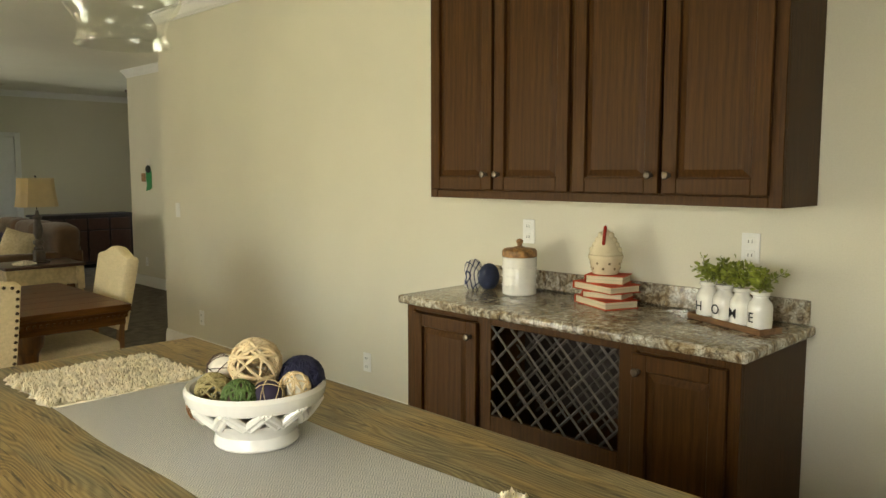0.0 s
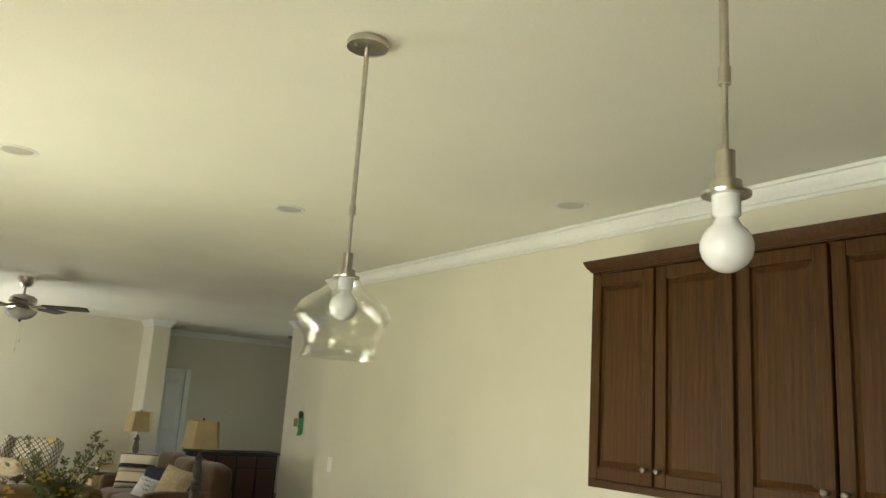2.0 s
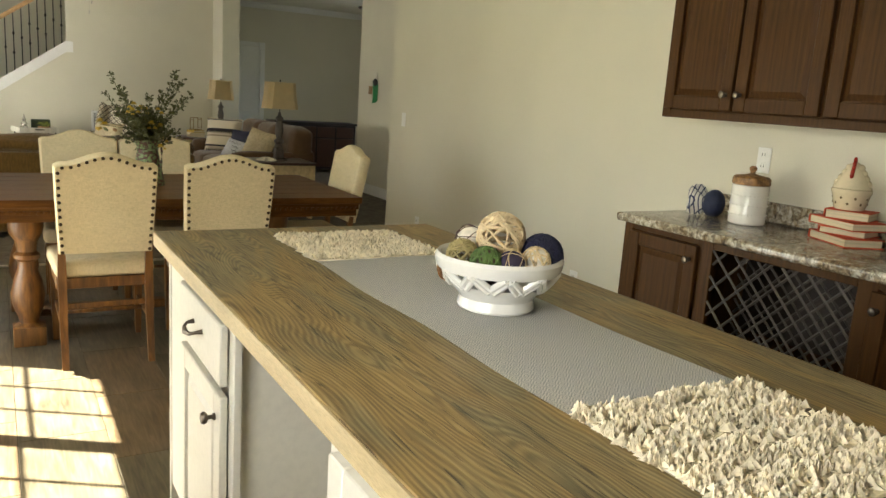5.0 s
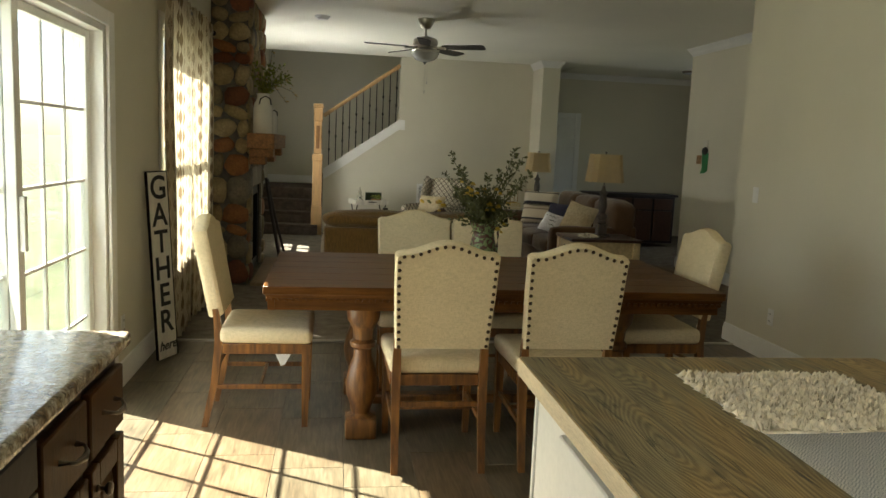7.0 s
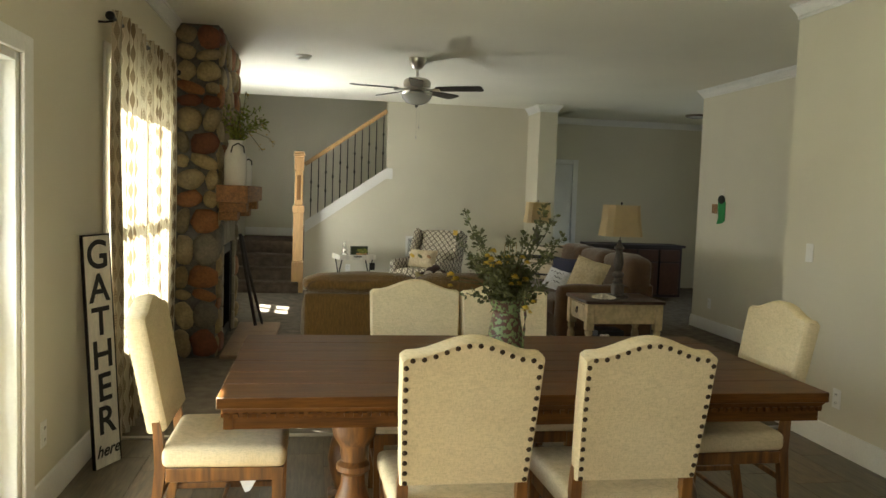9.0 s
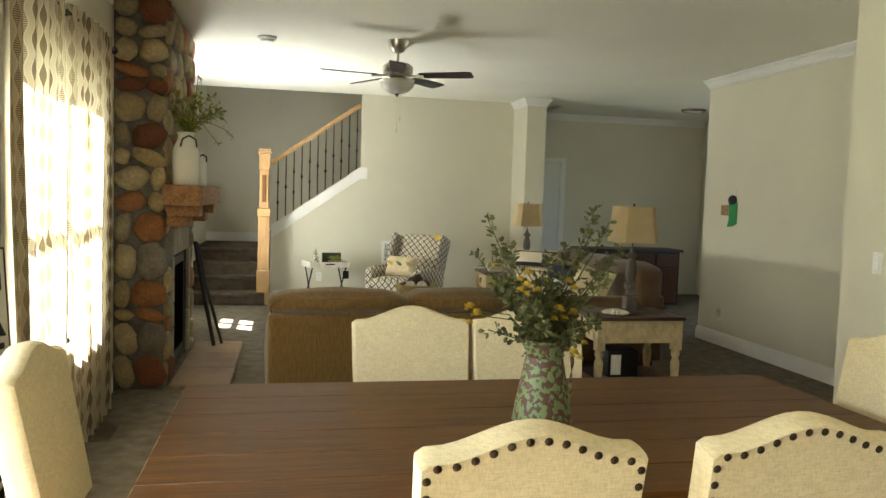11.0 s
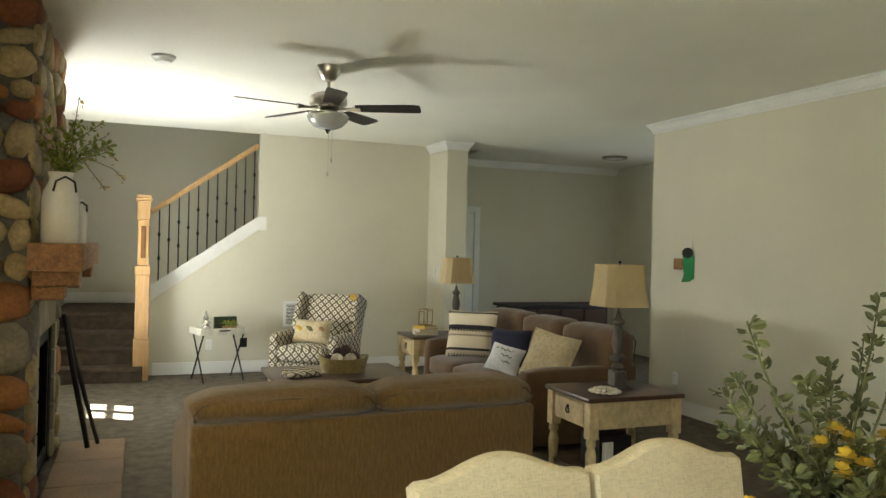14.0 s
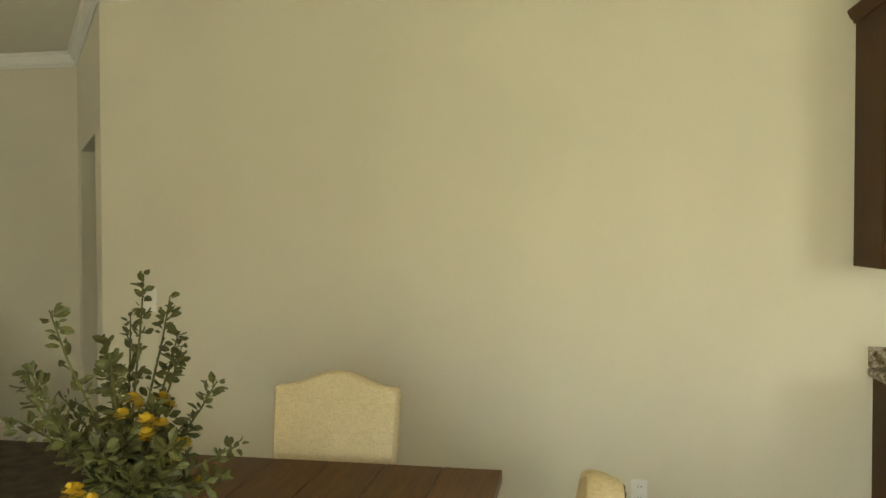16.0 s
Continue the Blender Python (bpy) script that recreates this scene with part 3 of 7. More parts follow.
part("face_frame", boxes(((0, D, 0.1), (0.05, D + 0.02, 0.868)), ((0.43, D, 0.1), (0.505, D + 0.02, 0.868)), ((1.11, D, 0.1), (1.18, D + 0.02, 0.868)), ((1.5, D, 0.1), (1.55, D + 0.02, 0.868)), ((0.505, D, 0.838), (1.11, D + 0.02, 0.868)), ((0.505, D, 0.1), (1.11, D + 0.02, 0.46)), ((0.05, D, 0.845), (0.43, D + 0.02, 0.868)), ((1.18, D, 0.845), (1.5, D + 0.02, 0.868)), bevel=0.002), DARK_WOOD, base)
# Toe kick and the sheet behind the rack carry recess shade in their colour.
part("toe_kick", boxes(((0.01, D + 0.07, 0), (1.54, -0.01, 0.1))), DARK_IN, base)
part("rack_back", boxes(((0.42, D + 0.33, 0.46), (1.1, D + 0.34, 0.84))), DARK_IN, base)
for layer, dy in ((0, 0.004), (1, 0.17)):
    for s in (1, -1):
        for k in range(-6, 12):
            # each diagonal is cut to the opening
            x0, zc0, zc1 = 0.505 + 0.105 * k, 0.462, 0.836
            hgt = zc1 - zc0
            xa, xb = (x0, x0 + hgt) if s > 0 else (x0 + hgt, x0)
            lo_t, hi_t = 0.0, 1.0
            for t_lim in (0.505, 1.11):
                t = (t_lim - xa) / (xb - xa)
                if (t_lim == 0.505) == (xb > xa):
                    lo_t = max(lo_t, t)
                else:
                    hi_t = min(hi_t, t)
            if hi_t - lo_t < 0.06:
                continue
            p = Vector((xa + (xb - xa) * lo_t, D + dy + (0.006 if s > 0 else 0.0), zc0 + hgt * lo_t))
            q = Vector((xa + (xb - xa) * hi_t, p.y, zc0 + hgt * hi_t))
            bm = bmesh.new()
            tube_into(bm, [p, q], 0.006, 4)
            part("lattice_slat", bm, LATTICE, base)
door_panel(base, 0.385, 0.72, DARK_WOOD, pose(0.055, D - 0.001, 0.12), (0.355, 0.66))
door_panel(base, 0.342, 0.72, DARK_WOOD, pose(1.17, D - 0.001, 0.12), (0.03, 0.66))
top = tagged(part("buffet_worktop", boxes(((-0.6, -1.652, 0.872), (-0.003, -0.045, 0.91)), bevel=0.014, seg=3), GRANITE, None), "speckled brown granite-look worktop with a rounded edge", "worktop")
part("backsplash", boxes(((-0.022, -1.63, 0.911), (-0.003, -0.05, 1.0)), bevel=0.003), GRANITE, top)

up = thing("wall_cabinet", "dark-stained oak wall cabinet with four raised-panel doors", "cabinet", pose(0, 0.012, 1.345, 0, 0, -90))
part("carcass", boxes(((0, -0.31, 0), (1.645, -0.003, 1.05))), DARK_WOOD, up)
part("face_frame", boxes(((0, -0.33, 0), (0.045, -0.311, 1.05)), ((1.6, -0.33, 0), (1.645, -0.311, 1.05)), ((0.8, -0.33, 0.035), (0.845, -0.311, 1.02)), ((0.045, -0.33, 0), (1.6, -0.311, 0.035)), ((0.045, -0.33, 1.02), (1.6, -0.311, 1.05)), bevel=0.002), DARK_WOOD, up)
bm = bmesh.new()
prof = [(0, 1.03), (-0.008, 1.03), (-0.012, 1.042), (-0.022, 1.05), (-0.032, 1.072), (-0.036, 1.084), (0, 1.084)]
run_profile(bm, [(0, -0.003), (0, -0.331), (1.645, -0.331), (1.645, -0.003)], prof)
part("crown_trim", bm, DARK_WOOD, up)
for x0, w, kx in ((0.02, 0.378, 0.35), (0.412, 0.392, 0.03), (0.828, 0.378, 0.35), (1.22, 0.385, 0.03)):
    door_panel(up, w, 0.97, DARK_WOOD, pose(x0, -0.3315, 0.04), (kx, 0.068))

# island
isl = thing("kitchen_island", "cream painted kitchen island with an open appliance bay", "island", pose(0, 0, 0))
X0, X1, Y0, Y1 = -2.58, -1.74, -2.27, -0.27
part("end_panel", boxes(((X0 - 0.004, Y1, 0), (X1, Y1 + 0.02, 0.866)), bevel=0.003), CREAM_CAB, isl)
part("end_panel", boxes(((X0 - 0.004, Y0 - 0.02, 0), (X1, Y0, 0.866)), bevel=0.003), CREAM_CAB, isl)
part("back_panel", boxes(((X1 - 0.02, Y0, 0), (X1, Y1, 0.866))), CREAM_CAB, isl)
part("carcass", boxes(((X0 + 0.02, -0.96, 0.1), (X0 + 0.6, Y1 - 0.004, 0.866)), ((X0 + 0.02, Y0 + 0.004, 0.1), (X0 + 0.6, -1.58, 0.866)), ((X0 + 0.02, -1.58, 0.08), (X0 + 0.6, -0.96, 0.1)), ((X0 + 0.585, -1.58, 0.1), (X0 + 0.6, -0.96, 0.866))), CREAM_CAB, isl)
for lo, hi in (((X0, -0.5, 0.1), (X0 + 0.019, Y1 - 0.002, 0.866)), ((X0, -0.985, 0.1), (X0 + 0.019, -0.94, 0.866)), ((X0, -1.61, 0.1), (X0 + 0.019, -1.56, 0.866)), ((X0, -0.94, 0.1), (X0 + 0.019, -0.5, 0.13)), ((X0, Y0 + 0.002, 0.1), (X0 + 0.019, -1.61, 0.866))):
    part("frame_stile", boxes((lo, hi), bevel=0.002), CREAM_CAB, isl)
part("toe_kick", boxes(((X0 + 0.06, Y0, 0), (X0 + 0.08, Y1, 0.1))), CREAM_CAB, isl)
FACE = lambda y, z: pose(X0 - 0.001, y, z, 0, 0, -90)
door_panel(isl, 0.44, 0.53, CREAM_CAB, FACE(-0.5, 0.12), (0.4, 0.47))
dr = part("drawer_front", boxes(((0, -0.02, 0), (0.44, 0, 0.15)), bevel=0.004), CREAM_CAB, isl)
dr.matrix_local = FACE(-0.5, 0.675)
add_pull(dr, 0.22, 0.08)
door_panel(isl, 0.33, 0.7, CREAM_CAB, FACE(-1.6, 0.12), (0.3, 0.6))
door_panel(isl, 0.3, 0.7, CREAM_CAB, FACE(-1.95, 0.12), (0.03, 0.6))
part("pipe_stub", boxes(((-2.2, -1.45, 0.101), (-2.14, -1.42, 0.15)), bevel=0.008, seg=2), PEWTER, isl)
itop = tagged(part("island_worktop", boxes(((-2.62, -2.31, 0.868), (-1.683, -0.227, 0.912)), bevel=0.003), ISLAND_TOP), "rustic brown plank-look laminate island worktop", "worktop")
# Paler than the top: sunlight on these edges is put into the colour.
EDGE = material("sunlit_laminate_edge", (0.56, 0.43, 0.23), 0.5, scale=4, vary=0.2, stretch=(1, 1, 6))
part("edge_band", boxes(((-2.6245, -2.31, 0.87), (-2.6205, -0.227, 0.9105)), ((-2.62, -0.2265, 0.87), (-1.683, -0.2225, 0.9105))), EDGE, itop)

# counter along the patio door wall
cab = thing("base_cabinet", "dark-stained oak base cabinet with two drawers and doors", "cabinet", pose(-3.6, -0.01, 0, 0, 0, 90))
# local x = +y of the room, local -y = +x of the room
part("carcass", boxes(((-0.56, 0.02, 0.1), (0.0, 0.6, 0.868))), DARK_WOOD, cab)
# Frame and toe kick darker than the carcass: shade of gaps put into colour.
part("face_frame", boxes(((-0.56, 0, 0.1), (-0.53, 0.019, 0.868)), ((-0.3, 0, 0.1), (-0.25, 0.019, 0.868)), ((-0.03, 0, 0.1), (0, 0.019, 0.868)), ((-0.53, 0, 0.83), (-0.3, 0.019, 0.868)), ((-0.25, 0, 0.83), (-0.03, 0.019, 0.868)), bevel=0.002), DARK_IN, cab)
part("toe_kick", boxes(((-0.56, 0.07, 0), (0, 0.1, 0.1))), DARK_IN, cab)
for x0, kx in ((-0.545, 0.225), (-0.265, 0.03)):
    w = 0.255
    door_panel(cab, w, 0.54, DARK_WOOD, pose(x0, -0.001, 0.12), (kx, 0.49))
    d1 = part("drawer_front", boxes(((0, -0.02, 0), (w, 0, 0.15)), bevel=0.004), DARK_WOOD, cab)
    d1.matrix_local = pose(x0, -0.001, 0.685)
    add_pull(d1, w / 2, 0.08)
STEEL = material("stainless_steel", (0.5, 0.47, 0.4), 0.3, metal=1, scale=3, vary=0.1, bump=0.01, stretch=(1, 1, 30))
dw = thing("dishwasher", "stainless steel dishwasher under the counter", "dishwasher", pose(-3.6, -0.575, 0, 0, 0, 90))
part("body", boxes(((-0.6, 0.0, 0.02), (0.0, 0.6, 0.866))), DARK_IN, dw)
part("door", boxes(((-0.597, -0.022, 0.11), (-0.003, -0.001, 0.76)), bevel=0.006, seg=2), STEEL, dw)
part("control_panel", boxes(((-0.597, -0.022, 0.765), (-0.003, -0.001, 0.862)), bevel=0.005), DARK_IN, dw)
bm = bmesh.new()
tube_into(bm, [(-0.55, -0.022, 0.72), (-0.55, -0.055, 0.72), (-0.3, -0.065, 0.72), (-0.05, -0.055, 0.72), (-0.05, -0.022, 0.72)], 0.01)
part("bar_handle", bm, STEEL, dw)
cab2 = thing("base_cabinet", "dark-stained oak base cabinet under the granite-look counter", "cabinet", pose(-3.6, -1.18, 0, 0, 0, 90))
part("carcass", boxes(((-3.0, 0.0, 0.1), (0.0, 0.6, 0.868))), DARK_WOOD, cab2)
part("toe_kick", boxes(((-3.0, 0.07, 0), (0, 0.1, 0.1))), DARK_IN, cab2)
for i in range(6):
    door_panel(cab2, 0.46, 0.72, DARK_WOOD, pose(-0.49 - 0.49 * i, -0.001, 0.12), (0.03 if i % 2 else 0.43, 0.66))
ctop = tagged(part("kitchen_worktop", boxes(((XL + 0.003, -4.2, 0.872), (-3.565, 0.012, 0.91)), bevel=0.014, seg=3), GRANITE), "speckled granite-look kitchen worktop with a rounded edge", "worktop")


# outlets and switches


def wall_plate(x, y, z, rz, kind="outlet"):
    """A cover plate facing the local -y."""
    pl = thing("wall_" + kind, "white plastic %s plate on the painted wall" % ("duplex outlet" if kind == "outlet" else "light switch"), kind, pose(x, y, z, 0, 0, rz), group="wall plates")
    part("plate", boxes(((-0.036, -0.006, -0.058), (0.036, -0.001, 0.058)), bevel=0.003), TRIM, pl)
    if kind == "outlet":
        for dz in (-0.026, 0.026):
            o = part("socket", boxes(((-0.017, -0.009, dz - 0.017), (0.017, -0.0065, dz + 0.017)), bevel=0.004), PVC, pl)
            part("slot", boxes(((-0.008, -0.0105, dz - 0.006), (-0.006, -0.0092, dz + 0.006)), ((0.006, -0.0105, dz - 0.006), (0.008, -0.0092, dz + 0.006))), IRON, o)
    else:
        part("rocker", boxes(((-0.016, -0.01, -0.032), (0.016, -0.0065, 0.032)), bevel=0.003), PVC, pl)
    return pl


for args in ((0, -0.326, 1.18, -90), (0, -1.40, 1.175, -90), (0, 0.898, 0.32, -90), (0, 2.94, 0.313, -90), (1.325, 6.88, 0.32, -90), (XL, 2.42, 0.34, 90), (-2.61, YB, 0.33, 0)):
    wall_plate(*args)
wall_plate(0, 3.284, 1.153, -90, "switch")
wall_plate(0.0, 9.77, 1.18, -90, "switch")

# pendants
CLEAR = bpy.data.materials.new("clear_blown_glass")
CLEAR.use_nodes = True
_t = CLEAR.node_tree
_gl = _t.nodes.new("ShaderNodeBsdfGlossy")
_gl.inputs["Roughness"].default_value, _gl.inputs["Color"].default_value = 0.03, (1, 1, 1, 1)
_tp = _t.nodes.new("ShaderNodeBsdfTransparent")
_tp.inputs["Color"].default_value = (0.93, 0.94, 0.92, 1)
_lw = _t.nodes.new("ShaderNodeLayerWeight")
_lw.inputs["Blend"].default_value = 0.5
_pw = _t.nodes.new("ShaderNodeMath")
_pw.operation = "POWER"
_pw.inputs[1].default_value = 2.3
_ml = _t.nodes.new("ShaderNodeMath")
_ml.operation = "MULTIPLY_ADD"
_ml.inputs[1].default_value, _ml.inputs[2].default_value = 0.6, 0.05
_t.links.new(_lw.outputs["Facing"], _pw.inputs[0])
_t.links.new(_pw.outputs[0], _ml.inputs[0])
_mx = _t.nodes.new("ShaderNodeMixShader")
_t.links.new(_ml.outputs[0], _mx.inputs[0])
_t.links.new(_tp.outputs[0], _mx.inputs[1])
_t.links.new(_gl.outputs[0], _mx.inputs[2])
_t.links.new(_mx.outputs[0], _t.nodes["Material Output"].inputs["Surface"])
MILK = material("milk_glass", (0.64, 0.64, 0.62), 0.08, scale=3, vary=0.02, bump=0)


def pendant(y, shade):
    p = thing("pendant_light", "brushed nickel pendant with %s, unlit" % ("a clear glass bell shade" if shade else "a bare globe bulb"), "pendant light", pose(-2.083, y, 0), group="island pendants")
    bm = bmesh.new()
    lathe_into(bm, [(0.064, H - 0.022), (0.066, H - 0.012), (0.062, H - 0.0015)], seg=32)
    c = part("canopy", bm, NICKEL, p)
    bm = bmesh.new()
    for s in (-1, 1):
        lathe_into(bm, [(0.004, H - 0.028), (0.004, H - 0.021)], Matrix.Translation((0.04 * s, 0, 0)), seg=8)
    part("canopy_screw", bm, NICKEL, c)
    bm = bmesh.new()
    lathe_into(bm, [(0.0075, 2.218), (0.0075, H - 0.0225)], seg=12)
    lathe_into(bm, [(0.01, 2.193), (0.01, 2.223)], seg=12)
    lathe_into(bm, [(0.005, 2.068), (0.005, 2.194)], seg=12)
    part("stem", bm, NICKEL, p)
    bm = bmesh.new()
    lathe_into(bm, [(0.015, 2.023), (0.015, 2.078), (0.005, 2.079)], seg=20)
    lathe_into(bm, [(0.038, 2.004), (0.039, 2.009), (0.026, 2.013), (0.025, 2.028), (0.015, 2.029)], seg=28)
    part("socket_cup", bm, NICKEL, p)
    bm = bmesh.new()
    lathe_into(bm, [(0.017, 1.968), (0.022, 1.973), (0.022, 2.004)], seg=20)
    part("lamp_holder", bm, MILK, p)
    bm = bmesh.new()
    lathe_into(bm, [(0.004, 1.881)] + [(0.041 * math.sin(a), 1.922 - 0.041 * math.cos(a)) for a in [0.3 + 0.28 * i for i in range(9)]] + [(0.016, 1.97)], seg=28)
    part("globe_bulb", bm, MILK, p)
    if shade:
        prof = [(0.03, 2.01), (0.04, 2.002), (0.05, 1.985), (0.068, 1.966), (0.098, 1.948), (0.125, 1.926), (0.138, 1.9), (0.139, 1.88), (0.128, 1.858), (0.112, 1.84), (0.103, 1.822), (0.1, 1.805), (0.105, 1.788), (0.112, 1.776), (0.109, 1.773), (0.102, 1.785), (0.097, 1.805)]
        bm = bmesh.new()
        lathe_into(bm, prof, seg=48, cap=False)
        g = part("glass_shade", bm, CLEAR, p, "clear hand-blown glass bell shade")
        g.visible_shadow = False


pendant(-0.705, True)
pendant(-1.962, False)

# recessed cans
CANG = material("white_can_reflector", (0.55, 0.52, 0.44), 0.3, vary=0.1)
for x, y in ((-1.38, 1.44), (-0.36, 0.15), (-0.36, -1.6), (-2.8, 1.45)):
    r = thing("recessed_light", "round white recessed ceiling light, unlit", "ceiling light", pose(x, y, H), group="recessed lights")
    bm = bmesh.new()
    lathe_into(bm, [(0.07, -0.002), (0.075, -0.006), (0.09, -0.004), (0.092, -0.001)], seg=32, cap=False)
    part("trim_ring", bm, TRIM, r)
    bm = bmesh.new()
    lathe_into(bm, [(0.068, -0.0025), (0.0685, -0.001)], seg=32)
    part("lens", bm, CANG, r)
# ---- table runner and bowl ----
RUN = bpy.data.materials.new("grey_woven_runner")
RUN.use_nodes = True
nt = RUN.node_tree
_b = nt.nodes["Principled BSDF"]
co = nt.nodes.new("ShaderNodeTexCoord")
sx_ = nt.nodes.new("ShaderNodeSeparateXYZ")
nt.links.new(co.outputs["Object"], sx_.inputs[0])
zz = []
for ax, per in ((0, 0.0125), (1, 0.017)):
    pg = nt.nodes.new("ShaderNodeMath")
    pg.operation = "PINGPONG"
    pg.inputs[1].default_value = per
    nt.links.new(sx_.outputs[ax], pg.inputs[0])
    zz.append(pg)
sm = nt.nodes.new("ShaderNodeMath")
nt.links.new(zz[0].outputs[0], sm.inputs[0])
nt.links.new(zz[1].outputs[0], sm.inputs[1])
mu = nt.nodes.new("ShaderNodeMath")
mu.operation = "MULTIPLY"
mu.inputs[1].default_value = 2 * math.pi / 0.0068
nt.links.new(sm.outputs[0], mu.inputs[0])
wv = nt.nodes.new("ShaderNodeMath")
wv.operation = "SINE"
nt.links.new(mu.outputs[0], wv.inputs[0])
hf = nt.nodes.new("ShaderNodeMath")
hf.operation = "MULTIPLY_ADD"
hf.inputs[1].default_value, hf.inputs[2].default_value = 0.5, 0.4
nt.links.new(wv.outputs[0], hf.inputs[0])
wv = hf
rp = nt.nodes.new("ShaderNodeValToRGB")
rp.color_ramp.elements[0].position, rp.color_ramp.elements[1].position = 0.05, 0.45
rp.color_ramp.elements[0].color, rp.color_ramp.elements[1].color = (0.6, 0.6, 0.59, 1), (0.96, 0.94, 0.88, 1)
nt.links.new(wv.outputs[0], rp.inputs[0])
nt.links.new(rp.outputs[0], _b.inputs["Base Color"])
bp = nt.nodes.new("ShaderNodeBump")
bp.inputs["Strength"].default_value, bp.inputs["Distance"].default_value = 0.25, 0.0008
nt.links.new(wv.outputs[0], bp.inputs["Height"])
nt.links.new(bp.outputs[0], _b.inputs["Normal"])
_b.inputs["Roughness"].default_value = 0.95

TUFT = material("cream_tufted_cotton", (0.86, 0.76, 0.55), 0.95, scale=40, vary=0.2, bump=0.3, spec=0.1)
runner = thing("table_runner", "grey woven table runner with shaggy cream ends", "table runner", pose(-2.115, -1.2, 0.912))
bm = bmesh.new()
N = 40
grid = [[bm.verts.new((x * (0.185 + 0.004 * math.sin(9 * y)), y, 0.0035 + 0.0012 * math.sin(13 * y + 3 * x) + (0.001 if abs(x) < 1 else 0))) for x in (-1, -0.5, 0, 0.5, 1)] for y in [-0.92 + 1.74 * i / N for i in range(N + 1)]]
for r0, r1 in zip(grid, grid[1:]):
    for i in range(4):
        bm.faces.new((r0[i], r0[i + 1], r1[i + 1], r1[i]))
bmesh.ops.solidify(bm, geom=bm.faces[:], thickness=0.002)
part("cloth", bm, RUN, runner)


def shag(x0, x1, y0, y1, rows, rng):
    """Rows of ragged short tufts lying over one another."""
    vs, fs = [], []
    for r in range(rows):
        yb = y0 + (y1 - y0) * (r + 0.5) / rows
        for k in range(760):
            x = rng.uniform(x0, x1)
            y = yb + rng.gauss(0, 0.0085) + 0.006 * math.sin(31 * x + 2.1 * r)
            L, a = rng.uniform(0.008, 0.022), rng.uniform(0, 6.28)
            hgt = rng.uniform(0.006, 0.02)
            dx, dy = math.cos(a), math.sin(a)
            w = rng.uniform(0.0011, 0.0024)
            b0 = len(vs)
            vs += [(x - dy * w, y + dx * w, 0.005), (x + dy * w, y - dx * w, 0.005), (x + dx * L * 0.5, y + dy * L * 0.5, 0.005 + hgt), (x + dx * L, y + dy * L, 0.006 + hgt * 0.35), (x + dx * L * 0.5 - dy * w, y + dy * L * 0.5 + dx * w, 0.004 + hgt * 0.6)]
            fs += [(b0, b0 + 1, b0 + 2), (b0 + 1, b0 + 3, b0 + 2), (b0, b0 + 2, b0 + 4), (b0 + 2, b0 + 3, b0 + 4)]
    me = bpy.data.meshes.new("shaggy_end")
    me.from_pydata(vs, [], fs)
    me.materials.append(TUFT)
    ob = new("shaggy_end", me)
    ob.parent = runner
    tagged(ob, "shaggy cream cotton end", kind="stuff")
    part("backing_cloth", boxes(((x0 + 0.01, min(y0, y1), 0.0005), (x1 - 0.01, max(y0, y1), 0.007)), bevel=0.003), TUFT, runner)


rng = random.Random(4)
shag(-0.19, 0.19, 0.46, 0.8, 7, rng)
shag(-0.19, 0.19, -0.95, -0.6, 7, rng)

CERAMIC = material("white_glazed_ceramic", (0.78, 0.76, 0.7), 0.15, scale=6, vary=0.04, bump=0.01)
bowl = thing("openwork_bowl", "white ceramic openwork bowl filled with decorative balls", "bowl", pose(-2.075, -1.262, 0.918) @ Matrix.Scale(0.9, 4))
bm = bmesh.new()
lathe_into(bm, [(0.092, 0.0), (0.096, 0.006), (0.091, 0.028), (0.099, 0.04), (0.116, 0.054), (0.126, 0.066), (0.119, 0.067), (0.1, 0.054), (0.07, 0.042), (0.002, 0.038)], seg=48)
part("foot", bm, CERAMIC, bowl)
bm = bmesh.new()
lathe_into(bm, [(0.142, 0.095), (0.15, 0.098), (0.156, 0.112), (0.158, 0.126), (0.152, 0.135), (0.144, 0.131), (0.14, 0.1), (0.142, 0.095)], seg=48, cap=False)
bmesh.ops.remove_doubles(bm, verts=bm.verts, dist=1e-5)
part("rim", bm, CERAMIC, bowl)
nz = 11
for i in range(nz):
    for s in (0, 1):
        a0, a1 = 2 * math.pi * (i + 0.5 * s) / nz, 2 * math.pi * (i + 0.5 * s + 0.5 * (1)) / nz
        lo, hi = (a0, a1) if s == 0 else (a1, a0)
        bm = bmesh.new()
        for off in (-0.008, 0.008):
            tube_into(bm, [(0.12 * math.cos(lo + off / 0.12), 0.12 * math.sin(lo + off / 0.12), 0.062), (0.134 * math.cos((lo + hi) / 2 + off / 0.13), 0.134 * math.sin((lo + hi) / 2 + off / 0.13), 0.08), (0.147 * math.cos(hi + off / 0.15), 0.147 * math.sin(hi + off / 0.15), 0.1)], 0.0085, 8)
        part("lattice_strut", bm, CERAMIC, bowl)


